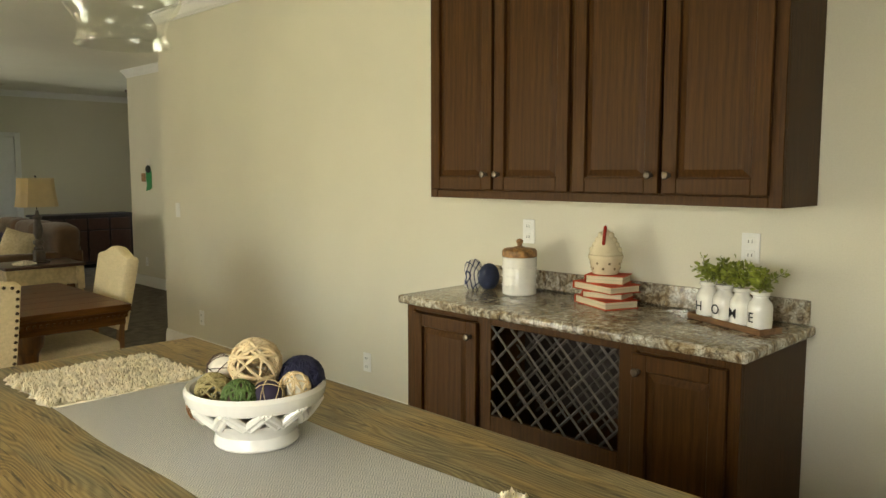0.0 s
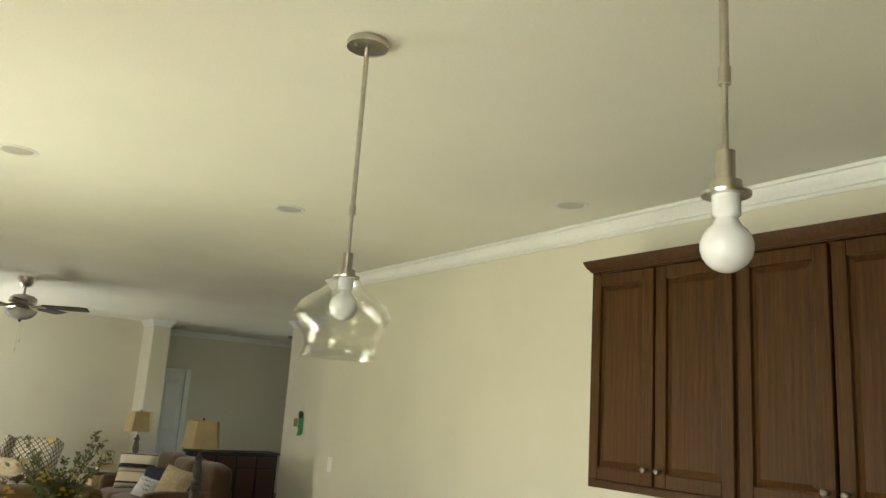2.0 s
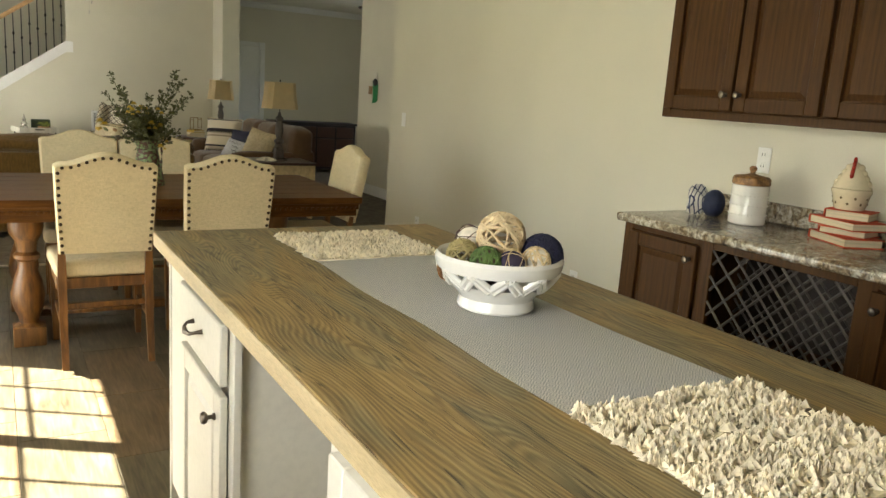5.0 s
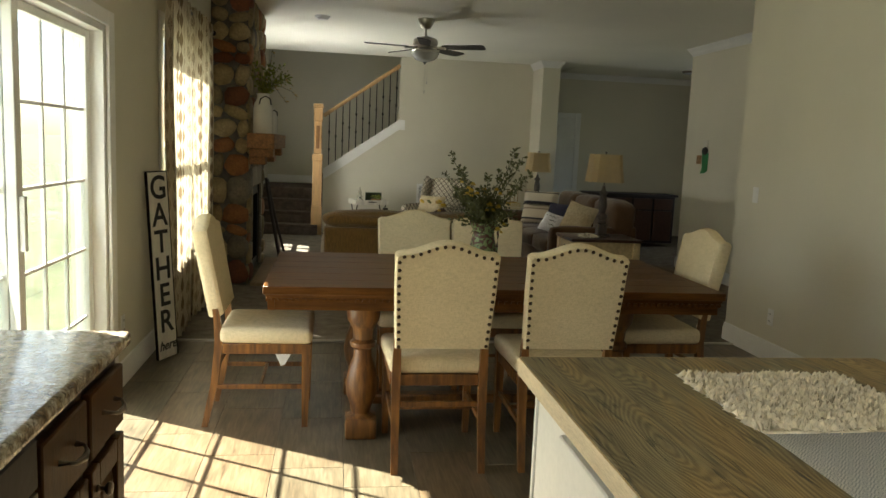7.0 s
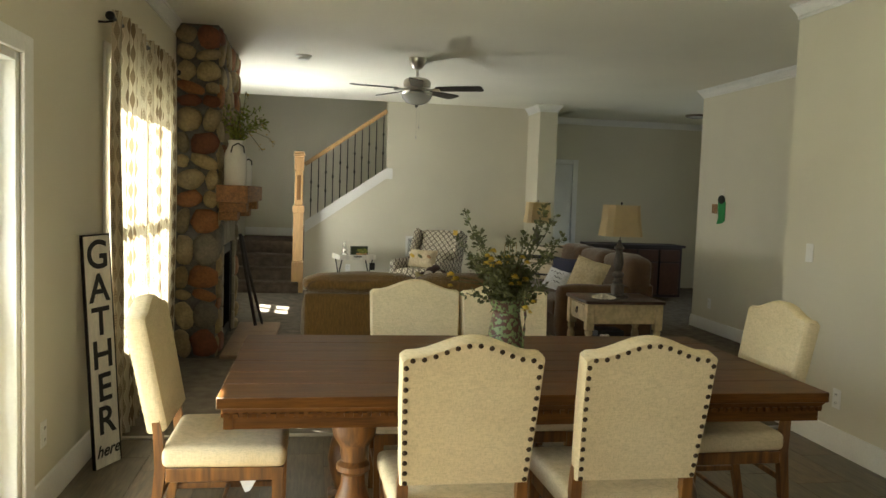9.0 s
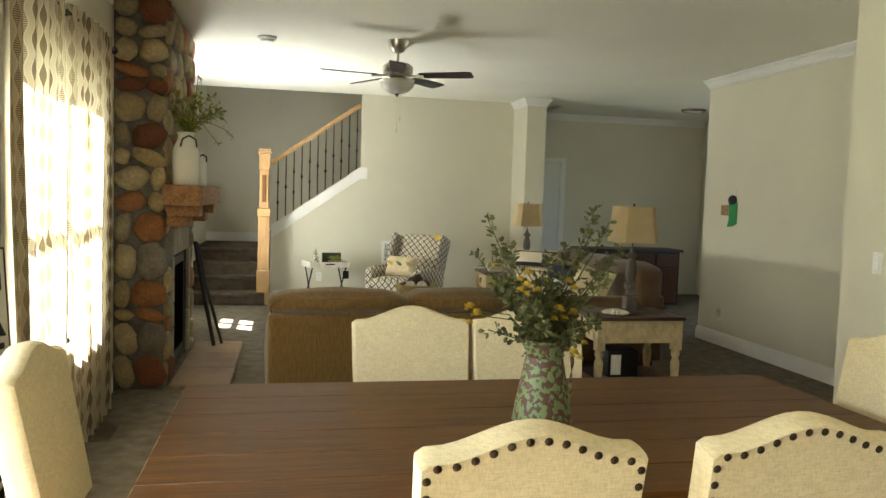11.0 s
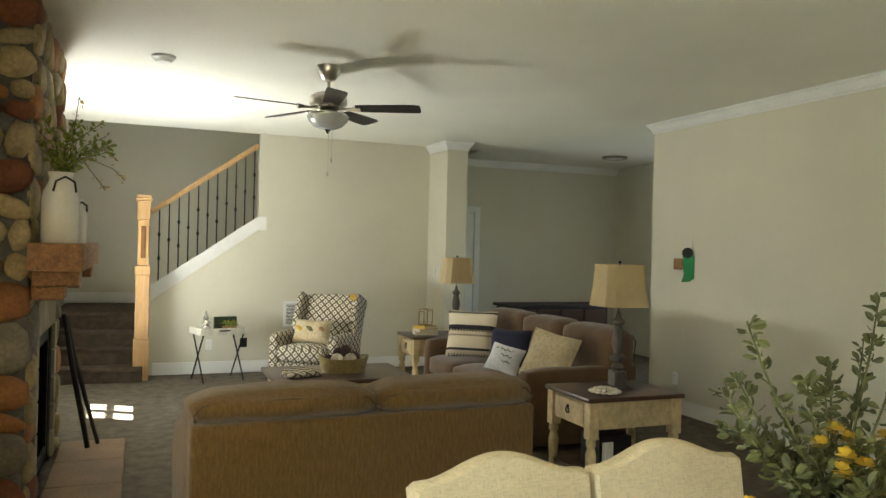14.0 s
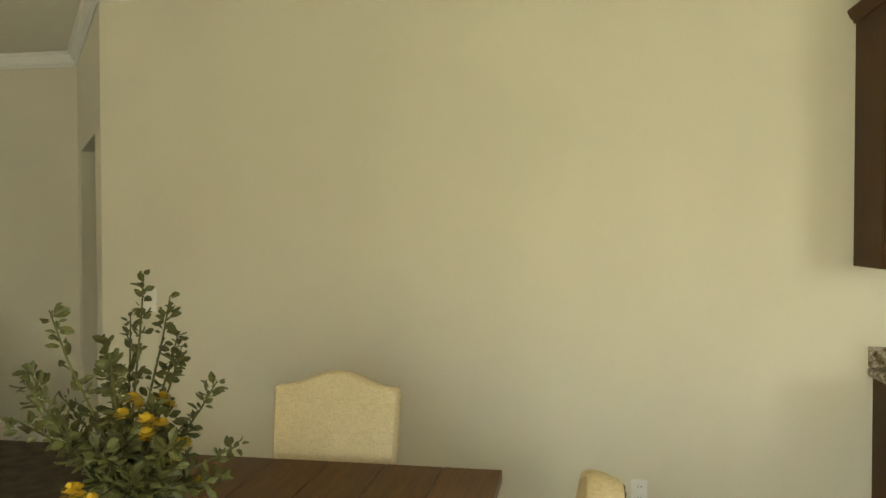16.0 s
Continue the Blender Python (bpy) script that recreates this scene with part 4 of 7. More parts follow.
def woven_ball(name, label, at, r, mat, strands, seed, core=None, thick=0.003):
    b = thing(name, label, "decorative ball", pose(*at), group="balls in the bowl")
    rng = random.Random(seed)
    if core:
        bm = bmesh.new()
        bmesh.ops.create_uvsphere(bm, u_segments=20, v_segments=12, radius=r * 0.93)
        part("core", bm, core, b)
    bm = bmesh.new()
    for _ in range(strands):
        q = Euler((rng.uniform(0, 6.28), rng.uniform(0, 6.28), rng.uniform(0, 6.28))).to_matrix()
        lift, ph = rng.uniform(-0.35, 0.35), rng.uniform(0, 6)
        pts = []
        for k in range(17):
            a = 2 * math.pi * k / 16
            z = lift + 0.1 * math.sin(2 * a + ph)
            pts.append(q @ Vector((math.cos(a) * math.sqrt(1 - z * z), math.sin(a) * math.sqrt(1 - z * z), z)) * r * rng.uniform(0.97, 1.02))
        tube_into(bm, pts, thick, 5)
    part("weave", bm, mat, b)


def plain_mat(n, c, r=0.7, **k):
    return material(n, c, r, scale=25, vary=0.2, **k)


RATTAN = plain_mat("natural_rattan", (0.72, 0.56, 0.33))
GREENV = plain_mat("green_vine", (0.09, 0.15, 0.035))
BROWNV = plain_mat("brown_twig", (0.07, 0.035, 0.025))
NAVY = plain_mat("navy_yarn", (0.012, 0.013, 0.045), bump=0.3)
PLUM = plain_mat("plum_ball", (0.03, 0.02, 0.05))
OLIVE = plain_mat("olive_raffia", (0.36, 0.29, 0.12))
SHELLW = plain_mat("white_shell", (0.78, 0.72, 0.6))
bx, by, bz = -2.075, -1.262, 0.918
for nm, lab, dx, dy, dz, r, m_, st, core, th in (
        ("rattan_ball", "large natural rattan ball on the pile", 0.0, -0.0, 0.175, 0.058, RATTAN, 22, None, 0.0035),
        ("yarn_ball", "dark navy yarn ball in the bowl", 0.085, -0.055, 0.135, 0.053, NAVY, 50, NAVY, 0.002),
        ("shell_ball", "white shell ball with brown netting", -0.03, 0.085, 0.15, 0.042, BROWNV, 7, SHELLW, 0.001),
        ("raffia_ball", "olive raffia ball in the bowl", -0.095, 0.02, 0.13, 0.038, OLIVE, 24, None, 0.0025),
        ("vine_ball", "green vine ball at the front of the bowl", -0.075, -0.055, 0.125, 0.038, GREENV, 20, BROWNV, 0.003),
        ("net_ball", "plum ball with a tan netting", -0.022, -0.082, 0.122, 0.038, RATTAN, 6, PLUM, 0.0008),
        ("ring_ball", "cream ring-patterned ball in the bowl", 0.045, -0.088, 0.13, 0.035, RATTAN, 16, SHELLW, 0.002),
        ("twig_ball", "dark brown twig ball in the bowl", -0.03, -0.01, 0.11, 0.042, BROWNV, 20, BROWNV, 0.003),
        ("moss_ball", "small green moss ball in the bowl", 0.09, -0.085, 0.098, 0.022, GREENV, 14, GREENV, 0.002),
        ("copper_ball", "copper brown ball deep in the bowl", -0.11, 0.05, 0.09, 0.03, LEG_WOOD, 10, LEG_WOOD, 0.002),
        ("fill_ball", "brown twig ball under the others", 0.02, 0.03, 0.085, 0.045, BROWNV, 14, BROWNV, 0.003)):
    woven_ball(nm, lab, (bx + dx * 0.9, by + dy * 0.9, bz + dz * 0.9), r * 0.9, m_, st, len(nm), core, th)

# ---- things on the buffet ----
jar = thing("ceramic_canister", "white ceramic canister with a carved wooden lid", "canister", pose(-0.2, -0.43, 0.911))
bm = bmesh.new()
lathe_into(bm, [(0.07, 0), (0.077, 0.006), (0.077, 0.165), (0.074, 0.17), (0.07, 0.171)], seg=40)
part("body", bm, CERAMIC, jar)
for z in (0.045, 0.085, 0.125):
    bm = bmesh.new()
    for k in range(28):
        a = 2 * math.pi * k / 28
        bmesh.ops.create_icosphere(bm, subdivisions=1, radius=0.0045, matrix=Matrix.Translation((0.0765 * math.cos(a), 0.0765 * math.sin(a), z)))
    part("bead_row", bm, CERAMIC, jar)
CARVED = material("carved_mango_wood", (0.36, 0.19, 0.07), 0.5, scale=60, vary=0.4, bump=0.2)
bm = bmesh.new()
lathe_into(bm, [(0.078, 0.172), (0.08, 0.178), (0.078, 0.2), (0.07, 0.208), (0.03, 0.214), (0.012, 0.22), (0.01, 0.228), (0.016, 0.236), (0.016, 0.245), (0.008, 0.252)], seg=40)
part("lid", bm, CARVED, jar, "carved brown wooden lid with a knob")

BOOKRED = material("red_book_cloth", (0.6, 0.075, 0.018), 0.75, scale=50, vary=0.2, bump=0.1)
PAGES = material("book_pages", (0.72, 0.62, 0.42), 0.9, scale=3, vary=0.2, stretch=(1, 1, 120), bump=0.1)
zb = 0.911
for k, (w, d_, h_, rz) in enumerate(((0.235, 0.16, 0.034, -24), (0.175, 0.135, 0.028, 10), (0.235, 0.16, 0.032, -16), (0.16, 0.125, 0.036, 16))):
    bk = thing("book", "closed red cloth-bound book lying in a stack", "book", pose(-0.17, -0.87 - 0.01 * (k % 2), zb, 0, 0, -90 + rz), group="stack of red books")
    part("page_block", boxes(((-w / 2 + 0.004, -d_ / 2 + 0.004, 0.0035), (w / 2 - 0.004, d_ / 2 - 0.004, h_ - 0.0035)), bevel=0.001), PAGES, bk)
    part("cover", boxes(((-w / 2 - 0.002, -d_ / 2, 0), (w / 2 + 0.003, d_ / 2, 0.003)), ((-w / 2 - 0.002, -d_ / 2, h_ - 0.003), (w / 2 + 0.003, d_ / 2, h_)), ((-w / 2 - 0.003, -d_ / 2, 0.003), (-w / 2 + 0.001, d_ / 2, h_ - 0.003)), bevel=0.001), BOOKRED, bk)
    zb += h_ + 0.0005
hen = thing("hen_jar", "cream spotted ceramic hen jar on red books", "hen jar", pose(-0.17, -0.865, zb, 0, 0, 24))
HENC = material("cream_glaze", (0.72, 0.62, 0.42), 0.2, scale=5, vary=0.05, bump=0.01)
bm = bmesh.new()
lathe_into(bm, [(0.05, 0), (0.055, 0.005), (0.068, 0.06), (0.072, 0.066), (0.072, 0.078), (0.066, 0.082)], seg=36)
part("pot", bm, HENC, hen)
bm = bmesh.new()
lathe_into(bm, [(0.07, 0.0825), (0.062, 0.1), (0.048, 0.13), (0.033, 0.155), (0.018, 0.175), (0.006, 0.183)], seg=28)
lid_ = part("lid", bm, HENC, hen)
for s_ in (-1, 1):
    for k in range(4):
        bm = bmesh.new()
        bmesh.ops.create_icosphere(bm, subdivisions=2, radius=0.017, matrix=Matrix.Translation((-0.006, s_ * (0.054 - 0.011 * k), 0.1 + 0.02 * k)) @ Matrix.Diagonal((1.1, 0.8, 0.9, 1)))
        part("feather", bm, HENC, lid_)
bm = bmesh.new()
for k in range(5):
    bmesh.ops.create_icosphere(bm, subdivisions=2, radius=0.0095, matrix=Matrix.Translation((-0.016 - 0.0085 * k, 0.002, 0.19 - 0.014 * k)) @ Matrix.Diagonal((1, 0.8, 1.35, 1)))
part("comb", bm, material("red_glaze", (0.38, 0.022, 0.01), 0.25), hen, "glazed red comb")
bm = bmesh.new()
for k in range(16):
    a = 2 * math.pi * k / 16
    z = 0.025 + 0.022 * (k % 2)
    bmesh.ops.create_icosphere(bm, subdivisions=1, radius=0.0055, matrix=Matrix.Translation(((0.0575 + z * 0.17) * math.cos(a), (0.0575 + z * 0.17) * math.sin(a), z)) @ Matrix.Rotation(a, 4, "Z") @ Matrix.Diagonal((0.3, 1, 1, 1)))
part("spots", bm, material("brown_spots", (0.16, 0.11, 0.04), 0.3), hen)

bag = thing("towel_roll", "navy woven pouch with a checked white towel", "towel", pose(-0.2, -0.2, 0.911, 0, 0, 20) @ Matrix.Scale(1.05, 4))
bm = bmesh.new()
bmesh.ops.create_uvsphere(bm, u_segments=24, v_segments=14, radius=1, matrix=Matrix.Translation((0, -0.035, 0.055)) @ Matrix.Diagonal((0.062, 0.045, 0.062, 1)))
for v in bm.verts:
    v.co.z = max(v.co.z, 0.001)
part("pouch", bm, plain_mat("navy_weave", (0.02, 0.028, 0.07), bump=0.4), bag)
CHECK = bpy.data.materials.new("checked_towel")
CHECK.use_nodes = True
_c = CHECK.node_tree
ck = _c.nodes.new("ShaderNodeTexBrick")
ck.inputs["Color1"].default_value = ck.inputs["Color2"].default_value = (0.7, 0.67, 0.6, 1)
ck.inputs["Mortar"].default_value = (0.03, 0.04, 0.1, 1)
ck.inputs["Scale"].default_value, ck.inputs["Mortar Size"].default_value, ck.offset = 16, 0.035, 0
_c.links.new(_c.nodes.new("ShaderNodeTexCoord").outputs["Object"], ck.inputs["Vector"])
_c.links.new(ck.outputs[0], _c.nodes["Principled BSDF"].inputs["Base Color"])
_c.nodes["Principled BSDF"].inputs["Roughness"].default_value = 0.9
bm = bmesh.new()
bmesh.ops.create_uvsphere(bm, u_segments=24, v_segments=14, radius=1, matrix=Matrix.Translation((-0.005, 0.035, 0.06)) @ Matrix.Diagonal((0.058, 0.045, 0.066, 1)))
for v in bm.verts:
    v.co += Vector((0.009 * math.sin(90 * v.co.y), 0.007 * math.sin(75 * v.co.z), 0.008 * math.sin(80 * v.co.x + 40 * v.co.y)))
    v.co.z = max(v.co.z, 0.001)
part("towel", bm, CHECK, bag)

RUSTIC = material("rustic_tray_wood", (0.2, 0.1, 0.04), 0.6, scale=6, vary=0.35, stretch=(1, 8, 8), bump=0.1)
LEAF_L = material("bright_green_leaf", (0.25, 0.29, 0.035), 0.6, scale=30, vary=0.35, bump=0.02)
LEAF_D = material("olive_green_leaf", (0.088, 0.092, 0.02), 0.6, scale=30, vary=0.35, bump=0.02)
TEXTB = material("black_lettering", (0.012, 0.012, 0.012), 0.6, vary=0.02, bump=0)


def letters(parent, text, size, m, mat=TEXTB, shear=0.0, name="lettering", bold=0.016):
    cu = bpy.data.curves.new(name, "FONT")
    cu.body, cu.size, cu.align_x, cu.align_y, cu.extrude, cu.shear, cu.offset = text, size, "CENTER", "CENTER", 0.0006, shear, size * bold
    cu.materials.append(mat)
    ob = new(name, cu)
    ob.parent, ob.matrix_local = parent, m
    return ob


def leaves_mesh(name, stems, mat, rng, leaf=0.02, per=40, spread=0.02, droop=0.0):
    """Small pointed leaves set along stems, each a folded blade."""
    vs, fs = [], []
    for pts in stems:
        pts = [Vector(p) for p in pts]
        for _ in range(per):
            t = rng.uniform(0.12, 0.999) * (len(pts) - 1)
            i = min(int(t), len(pts) - 2)
            p = pts[i].lerp(pts[i + 1], t - i)
            way = (pts[i + 1] - pts[i]).normalized()
            side = Vector((rng.gauss(0, 1), rng.gauss(0, 1), rng.gauss(0.15 - droop, 0.7)))
            d = (side - way * side.dot(way) * 0.6 + way * 0.5).normalized()
            L = leaf * rng.uniform(0.6, 1.25)
            n = d.cross(Vector((rng.gauss(0, 1), rng.gauss(0, 1), rng.gauss(0, 1)))).normalized() * L * 0.27
            up = d.cross(n).normalized() * L * 0.09
            p = p + d * rng.uniform(0, spread)
            b0 = len(vs)
            # an oval blade folded along its midrib, drooping a little at the tip
            vs += [p, p + d * L * 0.28 + n * 0.75 + up, p + d * L * 0.62 + n + up, p + d * L * 0.9 + n * 0.45 + up * 0.4, p + d * L - up * 0.8,
                   p + d * L * 0.9 - n * 0.45 + up * 0.4, p + d * L * 0.62 - n + up, p + d * L * 0.28 - n * 0.75 + up, p + d * L * 0.5]
            fs += [(b0 + i_, b0 + (i_ + 1) % 8, b0 + 8) for i_ in range(8)]
    me = bpy.data.meshes.new(name)
    me.from_pydata([tuple(v) for v in vs], [], fs)
    me.materials.append(mat)
    return tagged(new(name, me), kind="stuff")


tray = thing("wooden_tray", "narrow brown wooden tray under white jars", "tray", pose(-0.213, -1.431, 0.911, 0, 0, -112.5))
part("tray_base", boxes(((-0.176, -0.046, 0), (0.176, 0.046, 0.012)), ((-0.176, -0.051, 0.0), (0.176, -0.0455, 0.022)), ((-0.176, 0.0455, 0), (0.176, 0.051, 0.022)), ((-0.182, -0.051, 0), (-0.1765, 0.051, 0.022)), ((0.1765, -0.051, 0), (0.182, 0.051, 0.022)), bevel=0.002), RUSTIC, tray)
rng = random.Random(11)
for k, ch in enumerate("HOME"):
    o = Vector((-0.129 + 0.086 * k, 0, 0))
    mt = pose(-0.213, -1.431, 0.924, 0, 0, -112.5) @ Matrix.Translation(o)
    b = thing("milk_bottle_vase", "white glazed milk bottle with a black letter %s and greenery" % ch, "vase", mt, group="row of letter bottles")
    bm = bmesh.new()
    lathe_into(bm, [(0.036, 0), (0.041, 0.005), (0.042, 0.075), (0.038, 0.09), (0.026, 0.105), (0.025, 0.115), (0.031, 0.118), (0.031, 0.13), (0.024, 0.13)], seg=28)
    part("bottle", bm, CERAMIC, b)
    letters(b, ch, 0.05, pose(0, -0.0425, 0.04, 90, 0, 0), bold=0.003)
    stems = []
    for _ in range(9):
        a, r = rng.uniform(0, 6.28), rng.uniform(0.02, 0.075)
        stems.append([(0, 0, 0.125), (r * 0.4 * math.cos(a), r * 0.4 * math.sin(a), 0.165), (r * math.cos(a), r * math.sin(a), rng.uniform(0.17, 0.22))])
    bm = bmesh.new()
    for s in stems:
        tube_into(bm, s, 0.001, 4)
    tagged(part("stems", bm, LEAF_D, b), kind="stuff")
    lv = leaves_mesh("leaves", stems, LEAF_L, rng, 0.022, 24, 0.012)
    lv.parent = b

# ---- dining ----
NAIL = material("bronze_nailheads", (0.07, 0.045, 0.025), 0.35, metal=0.8, bump=0)


def back_outline(w0, w1, h, hump, n=14):
    """Half-open outline of a camel-back from lower left round the top to lower right."""
    pts = [(-w0 / 2, 0.0), (-w1 / 2, h * 0.6), (-w1 / 2 - 0.004, h - 0.012), (-w1 / 2 + 0.012, h)]
    for i in range(1, n):
        u = -1 + 2 * i / n
        pts.append((u * (w1 / 2 - 0.02), h + hump * (0.5 + 0.5 * math.cos(math.pi * min(1, abs(u) * 1.04))) ** 0.9))
    pts += [(w1 / 2 - 0.012, h), (w1 / 2 + 0.004, h - 0.012), (w1 / 2, h * 0.6), (w0 / 2, 0.0)]
    return pts


def square_leg(bm, pts, half):
    """A square-section leg through points, its faces along x and y."""
    rings = [[bm.verts.new((x + a * h_, y + b * h_, z)) for a, b in ((-1, -1), (1, -1), (1, 1), (-1, 1))] for (x, y, z), h_ in zip(pts, half)]
    for p, q in zip(rings, rings[1:]):
        for i in range(4):
            bm.faces.new((p[i], p[(i + 1) % 4], q[(i + 1) % 4], q[i]))
    bm.faces.new(rings[0][::-1])
    bm.faces.new(rings[-1])


def dining_chair(m, label, nails=True):
    ch = thing("dining_chair", label, "chair", m, group="chairs round the dining table")
    # seat faces +y, back at -y
    lean = Matrix.Translation((0, -0.2, 0.55)) @ Matrix.Rotation(radians(101), 4, "X")
    out = back_outline(0.405, 0.43, 0.43, 0.05)
    bm = bmesh.new()
    rings = []
    for z, s in ((-0.034, 0.955), (-0.026, 0.985), (-0.012, 1.0), (0.014, 1.0), (0.029, 0.99), (0.036, 0.97)):
        rings.append([bm.verts.new(lean @ Vector((x * s, 0.2 + (y - 0.2) * s, z))) for x, y in out])
    k = len(out)
    for a, b in zip(rings, rings[1:]):
        for i in range(k):
            bm.faces.new((a[i], a[(i + 1) % k], b[(i + 1) % k], b[i]))
    bm.faces.new(rings[0][::-1])
    bm.faces.new(rings[-1])
    bk = part("backrest", bm, LINEN, ch, "cream linen camel-back upholstery")
    if nails:
        bm = bmesh.new()
        path = [Vector((x * 0.925, 0.02 + (y - 0.02) * 0.965, 0.0)) for x, y in out]
        dist, step = 0.012, 0.0345
        for p, q in zip(path, path[1:]):
            L = (q - p).length
            while dist < L:
                v = p.lerp(q, dist / L)
                bmesh.ops.create_uvsphere(bm, u_segments=8, v_segments=5, radius=0.0088, matrix=lean @ Matrix.Translation((v.x, v.y, 0.036)) @ Matrix.Diagonal((1, 1, 0.6, 1)))
                dist += step
            dist -= L
        tagged(part("nailheads", bm, NAIL, bk), "row of bronze nailheads", kind="stuff")
    bm = bmesh.new()
    box_into(bm, (-0.235, -0.19, 0.42), (0.235, 0.255, 0.5), 0.035, 4)
    for v in bm.verts:
        v.co.x *= 0.93 + 0.07 * (v.co.y + 0.19) / 0.445
        if v.co.z > 0.47:
            v.co.z += 0.018 * max(0, 1 - (v.co.x / 0.22) ** 2) * max(0, 1 - ((v.co.y - 0.03) / 0.22) ** 2)
    part("seat", bm, LINEN, ch, "cream linen padded seat")
    part("seat_rail", boxes(((-0.2, 0.215, 0.37), (0.2, 0.235, 0.422)), ((-0.2, -0.19, 0.37), (0.2, -0.17, 0.422)), ((-0.215, -0.17, 0.37), (-0.195, 0.215, 0.422)), ((0.195, -0.17, 0.37), (0.215, 0.215, 0.422)), bevel=0.003), LEG_WOOD, ch)
    for s in (-1, 1):
        bm = bmesh.new()
        square_leg(bm, [(s * 0.2, 0.225, 0.0), (s * 0.2, 0.225, 0.2), (s * 0.2, 0.225, 0.4205)], [0.014, 0.018, 0.021])
        part("leg", bm, LEG_WOOD, ch, smooth=False)
        bm = bmesh.new()
        square_leg(bm, [(s * 0.19, -0.255, 0.0), (s * 0.19, -0.21, 0.22), (s * 0.19, -0.19, 0.42), (s * 0.19, -0.2, 0.55), (s * 0.19, -0.212, 0.62)], [0.015, 0.017, 0.019, 0.016, 0.013])
        part("leg", bm, LEG_WOOD, ch, smooth=False)
        part("stretcher", boxes(((s * 0.195 - 0.008, -0.2, 0.19), (s * 0.195 + 0.008, 0.215, 0.215)), bevel=0.003), LEG_WOOD, ch)
    part("stretcher", boxes(((-0.186, 0.0, 0.195), (0.186, 0.016, 0.213)), bevel=0.003), LEG_WOOD, ch)
    part("stretcher", boxes(((-0.17, -0.21, 0.28), (0.17, -0.195, 0.305)), bevel=0.003), LEG_WOOD, ch)
    return ch


LBL = "cream linen dining chair with bronze nailheads"
dining_chair(pose(-2.595, 1.42, 0), LBL + ", tucked in")
dining_chair(pose(-2.035, 1.42, 0), LBL + ", tucked in")
dining_chair(pose(-2.585, 2.32, 0, 0, 0, 180), LBL)
dining_chair(pose(-2.14, 2.32, 0, 0, 0, 180), LBL)
end_chair = dining_chair(pose(-3.41, 1.94, 0, 0, 0, -90), LBL + ", at the table end")
bm = bmesh.new()
prism_into(bm, [(-0.06, 0.37), (0.07, 0.37), (0.015, 0.27), (-0.005, 0.262)], -0.001, 0.001, Matrix.Translation((0.05, 0.1, 0)) @ Matrix.Rotation(radians(90), 4, "X") @ Matrix.Rotation(radians(70), 4, "Y"))
part("care_tag", bm, TRIM, end_chair, "white cloth tag hanging under the seat")
dining_chair(pose(-1.31, 1.98, 0, 0, 0, 90), LBL + ", at the table end")

tb = thing("dining_table", "dark brown wooden trestle dining table with dentil apron", "dining table", pose(-2.285, 1.953, 0))
HX, HY = 1.083, 0.548
nb = 6
for i in range(nb):
    y0 = -HY + 2 * HY * i / nb
    part("top_board", boxes(((-HX, y0 + 0.0004, 0.728), (HX, y0 + 2 * HY / nb - 0.0004, 0.765)), bevel=0.0025), TABLE_WOOD, tb)
bm = bmesh.new()
run_profile(bm, [(-HX + 0.02, -HY + 0.02), (HX - 0.02, -HY + 0.02), (HX - 0.02, HY - 0.02), (-HX + 0.02, HY - 0.02), (-HX + 0.02, -HY + 0.02)], [(0.03, 0.655), (0.005, 0.655), (0.005, 0.7), (-0.005, 0.715), (-0.012, 0.7275), (0.03, 0.7275)])
part("apron", bm, TABLE_WOOD, tb)
bm = bmesh.new()
for i in range(72):
    x = -HX + 0.03 + (2 * HX - 0.06) * i / 71
    for y in (-HY + 0.013, HY - 0.013):
        box_into(bm, (x - 0.008, y - 0.001, 0.694), (x + 0.008, y + 0.011, 0.709))
for i in range(36):
    y = -HY + 0.03 + (2 * HY - 0.06) * i / 35
    for x in (-HX + 0.013, HX - 0.013):
        box_into(bm, (x - 0.001 if x < 0 else x - 0.011, y - 0.008, 0.694), (x + 0.011 if x < 0 else x + 0.001, y + 0.008, 0.709))
part("dentil_molding", bm, TABLE_WOOD, tb)
TURN = [(0.07, 0.0), (0.07, 0.1), (0.045, 0.115), (0.05, 0.14), (0.07, 0.2), (0.078, 0.26), (0.066, 0.33), (0.045, 0.39), (0.042, 0.43), (0.06, 0.445), (0.06, 0.465), (0.045, 0.48), (0.05, 0.53), (0.075, 0.57), (0.08, 0.6), (0.08, 0.66)]
for sx in (-1, 1):
    for sy in (-1, 1):
        bm = bmesh.new()
        lathe_into(bm, TURN[1:], Matrix.Translation((sx * 0.63, sy * 0.33, 0)), seg=28)
        box_into(bm, (sx * 0.63 - 0.075, sy * 0.33 - 0.075, 0), (sx * 0.63 + 0.075, sy * 0.33 + 0.075, 0.1), 0.012, 2)
        part("leg", bm, LEG_WOOD, tb, "chestnut turned pedestal leg")
    part("trestle_foot", boxes(((sx * 0.63 - 0.045, -0.25, 0.04), (sx * 0.63 + 0.045, 0.25, 0.1)), bevel=0.01, seg=2), LEG_WOOD, tb)
    part("trestle_beam", boxes(((sx * 0.63 - 0.06, -0.24, 0.6), (sx * 0.63 + 0.06, 0.24, 0.654)), bevel=0.01, seg=2), LEG_WOOD, tb)
part("stretcher", boxes(((-0.6, -0.04, 0.05), (0.6, 0.04, 0.1)), bevel=0.008), LEG_WOOD, tb)

# vase with yellow flowers
RUSTV = bpy.data.materials.new("chipped_green_metal")
RUSTV.use_nodes = True
nt = RUSTV.node_tree
